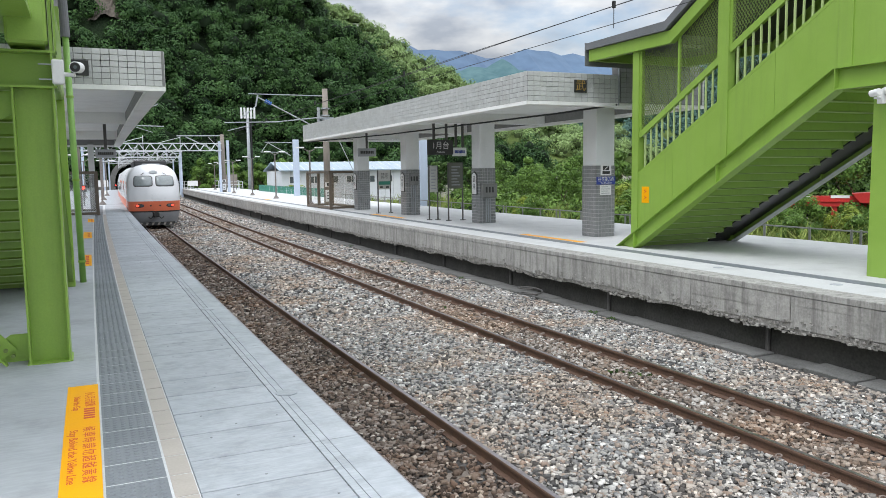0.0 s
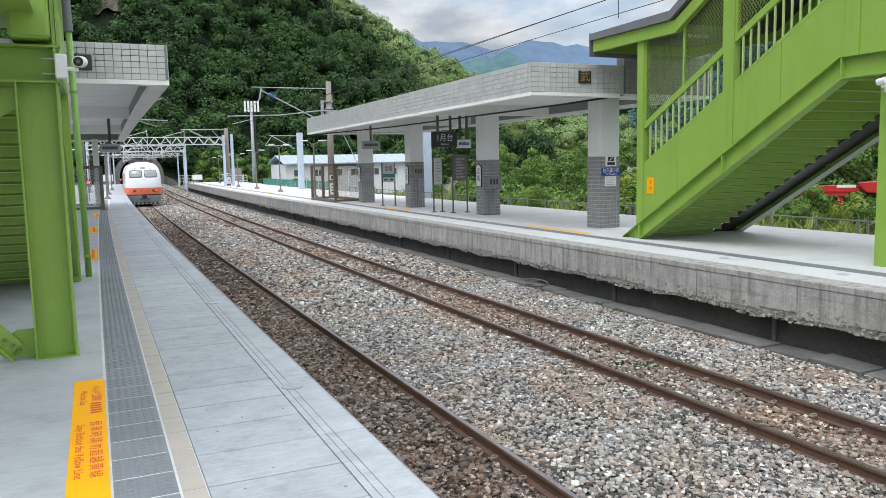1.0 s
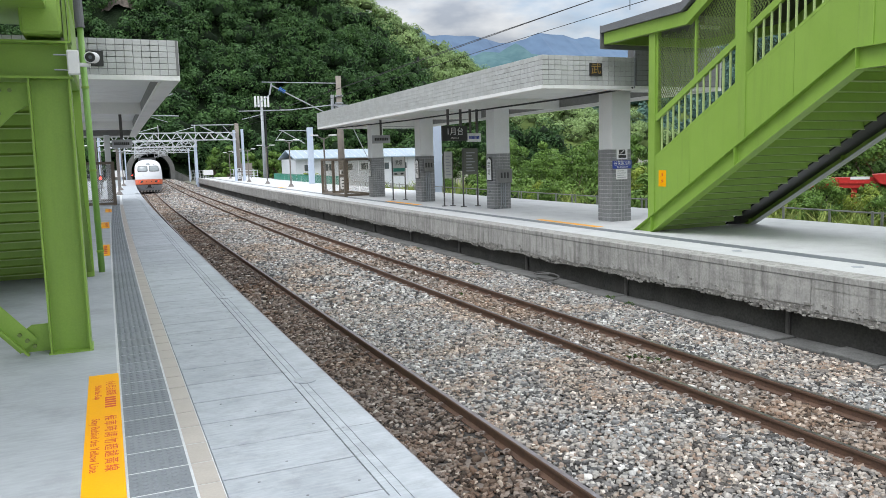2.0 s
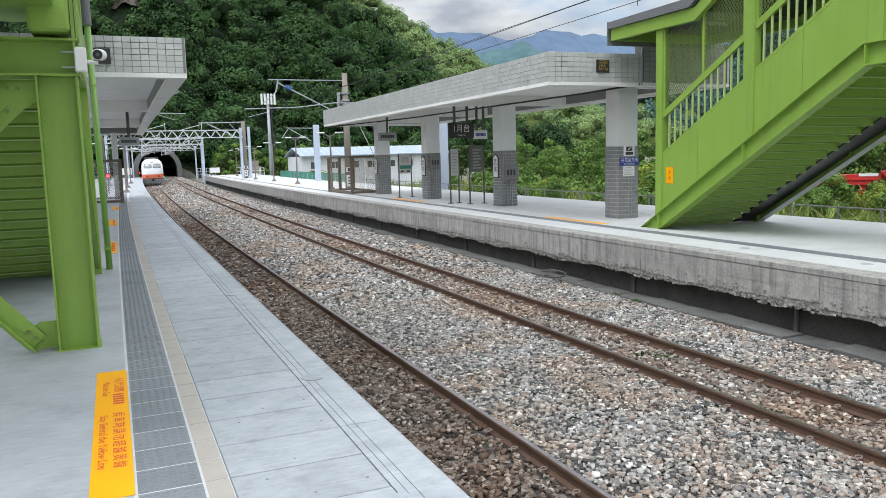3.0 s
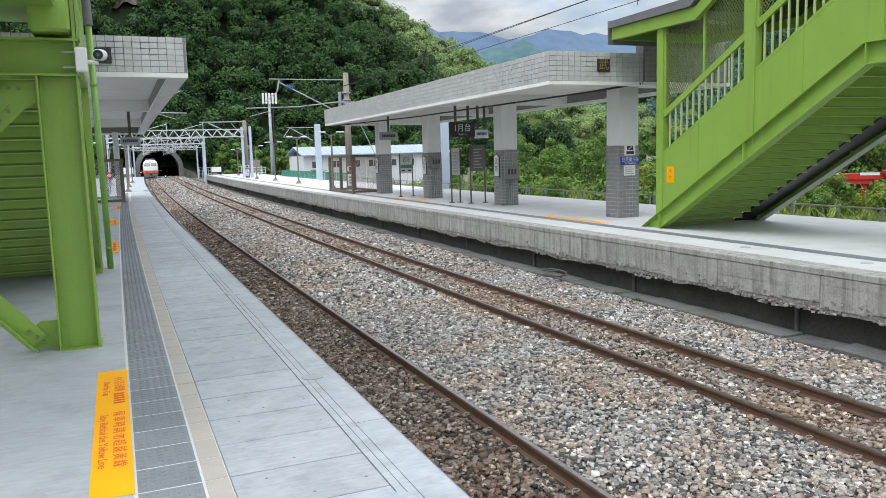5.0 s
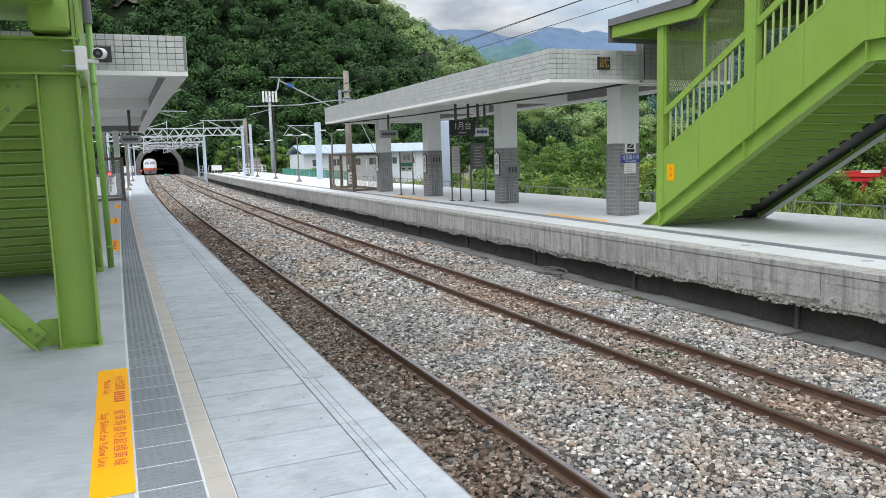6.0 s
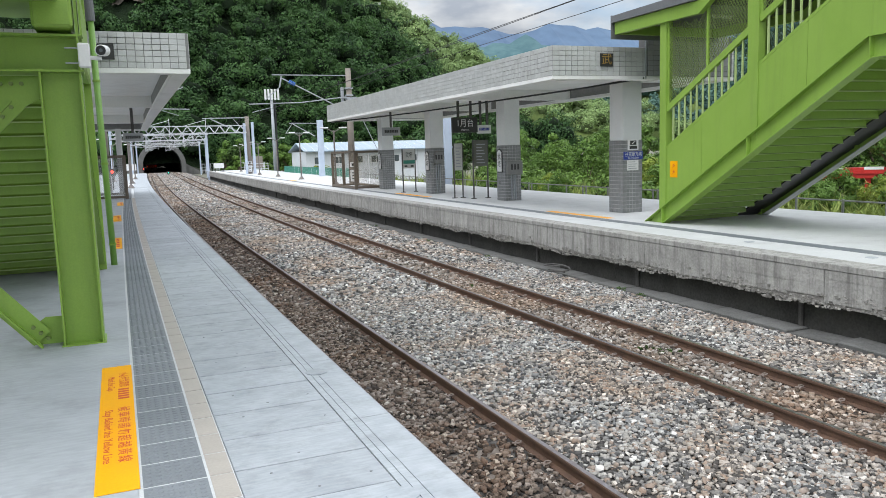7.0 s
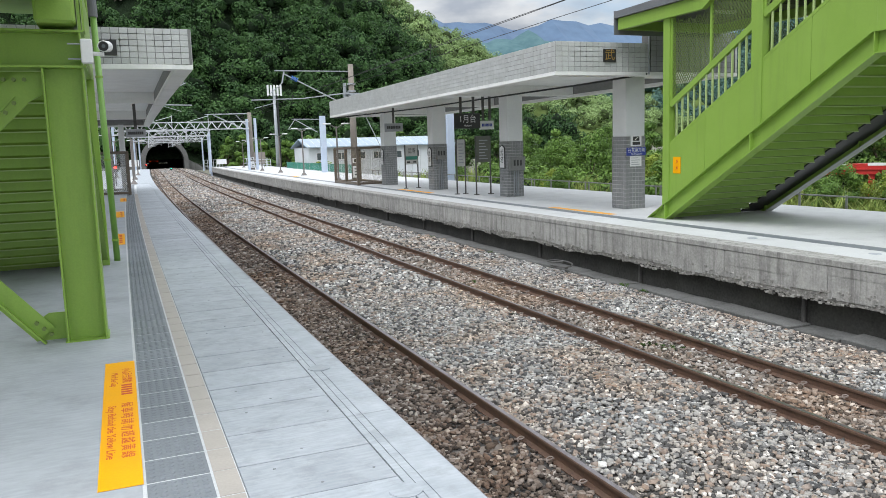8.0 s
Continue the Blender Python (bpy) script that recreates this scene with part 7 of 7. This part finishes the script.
stones("ballast_stones", "grey stones beside the farther island platform", X_B + 1.18, 10.4, 46, 80, 5000, 0.045, 0.06, M_STONE, 10)
stones("ballast_stones", B, 2.2, X_A - 0.05, 42, 80, 4500, 0.045, 0.06, M_STONE_C, 14)
stones("ballast_stones", "grey stones between the rails by the platform", X_A + 0.06, X_B - 0.05, -8, 3.0, 6500, 0.03, 0.05, M_STONE, 21)
stones("ballast_stones", B, 1.7, X_A - 0.05, -8, 2.0, 4200, 0.03, 0.05, M_STONE_B, 22)
stones("ballast_stones", "grey and brown stones of the far track", X_B + 0.05, 10.42, -8, 5.0, 8500, 0.03, 0.05, M_STONE, 23)
C = "mixed grey and brown stones inside the farther track"
stones("ballast_stones", C, X_B + 0.05, X_B + 1.1, 46, 80, 2400, 0.045, 0.06, M_STONE_C, 16)
stones("ballast_stones", "grey stones between the tracks before the tunnel", X_A + 0.06, X_B - 0.05, 80, 190, 6000, 0.055, 0.085, M_STONE, 17)
stones("ballast_stones", B, 2.2, X_A - 0.05, 80, 190, 3500, 0.055, 0.085, M_STONE_C, 18)
stones("ballast_stones", C, X_B + 0.05, X_B + 1.1, 80, 190, 2400, 0.055, 0.085, M_STONE_C, 19)
stones("ballast_stones", "grey stones beside the track before the tunnel", X_B + 1.18, 10.4, 80, 190, 4500, 0.055, 0.085, M_STONE, 20)


def track_weeds():
    rng = np.random.default_rng(77)
    for x, y, r0 in ((7.5, 9.2, 0.10), (7.35, 9.5, 0.07), (10.4, 13.6, 0.10), (10.45, 14.4, 0.12), (8.0, 12.5, 0.06), (10.3, 21.0, 0.1), (10.35, 26.0, 0.12), (7.4, 16.0, 0.06), (10.42, 33.0, 0.14)):
        z = bed_z(x) + 0.02
        c = np.array([(x + off(y) + dx, y + dy, z + 0.3 * r0) for dx, dy in rng.normal(0, r0 * 0.7, (5, 2))])
        v, f = leaf_cloud(rng, c, np.full(5, r0 * 0.7), 26, 0.013, 0.7)
        tagged(new("weed", raw_mesh("weed", v, f, M_LEAF_D2)), "small green weed growing in the ballast", "weed", "weeds in the ballast")


track_weeds()


def laid_pieces():
    # tactile tiles with domes
    bm = bmesh.new()
    box(bm, 0.012, 0.402, 0.010, 0.390, -0.02, -0.0005)
    for i in range(6):
        for j in range(6):
            cx, cy = 0.205 + (i - 2.5) * 0.062, 0.2 + (j - 2.5) * 0.062
            tube(bm, (cx, cy, -0.001), (cx, cy, 0.0055), 0.022, 6, 0.015)
    me = mesh_of("tactile_tile", bm, M_TACT)
    bm = bmesh.new()
    box(bm, 0.420, 0.567, 0.007, 0.393, -0.02, 0.0)
    be = mesh_of("beige_tile", bm, M_BEIGE)
    for k in range(121):
        y = 5.025 - 0.4 * 19 + 0.4 * k
        if y < 46.2:
            piece("tactile_tile", me, platform_near, pose(off(y) - 0.015, y, 0))
        piece("beige_tile", be, platform_near, pose(off(y) - 0.015, y, random.uniform(-0.001, 0.001)))
    bm = bmesh.new()
    box(bm, 0.565, 1.474, 0.007, 0.599, -0.02, 0.0)
    bmesh.ops.bevel(bm, geom=[e for e in bm.edges if all(v.co.z > -0.001 for v in e.verts)], offset=0.003, segments=1, affect="EDGES")
    pk = mesh_of("plank", bm, M_PLANK)
    bm = bmesh.new()
    for a, b in ((1.483, 1.536), (1.542, 1.601), (1.607, X_EDGE)):
        box(bm, a, b, 0.003, 1.812, -0.02, 0.0)
    eg = mesh_of("edge_plank", bm, M_PLANK)
    for k in range(100):
        y = 2.0 + 0.605 * k
        piece("plank", pk, platform_near, pose(off(y), y, random.uniform(-0.0012, 0.0012)))
        if k % 3 == 0:
            piece("edge_plank", eg, platform_near, pose(off(y), y, 0))
    bm = bmesh.new()
    tube(bm, (0, 0, -0.004), (0, 0, 0.0012), 0.0105, 10)
    sk = mesh_of("socket", bm, M_SOCKET)
    for k in range(34):
        y = 2.0 + 0.605 * k
        for x, dy in ((1.02, 0.13), (1.38, 0.2), (0.78, 0.47)):
            if (k * 7 + int(x * 100)) % 5 < 3:
                piece("socket", sk, platform_near, pose(x + off(y), y + dy, 0))


laid_pieces()


def motions():
    walk(train, [(t, track_pose(y)) for t, y in TRAIN])
    for k, c in enumerate(coaches):
        walk(c, [(t, track_pose(y + 20.0 + 20.2 * k)) for t, y in TRAIN])


motions()
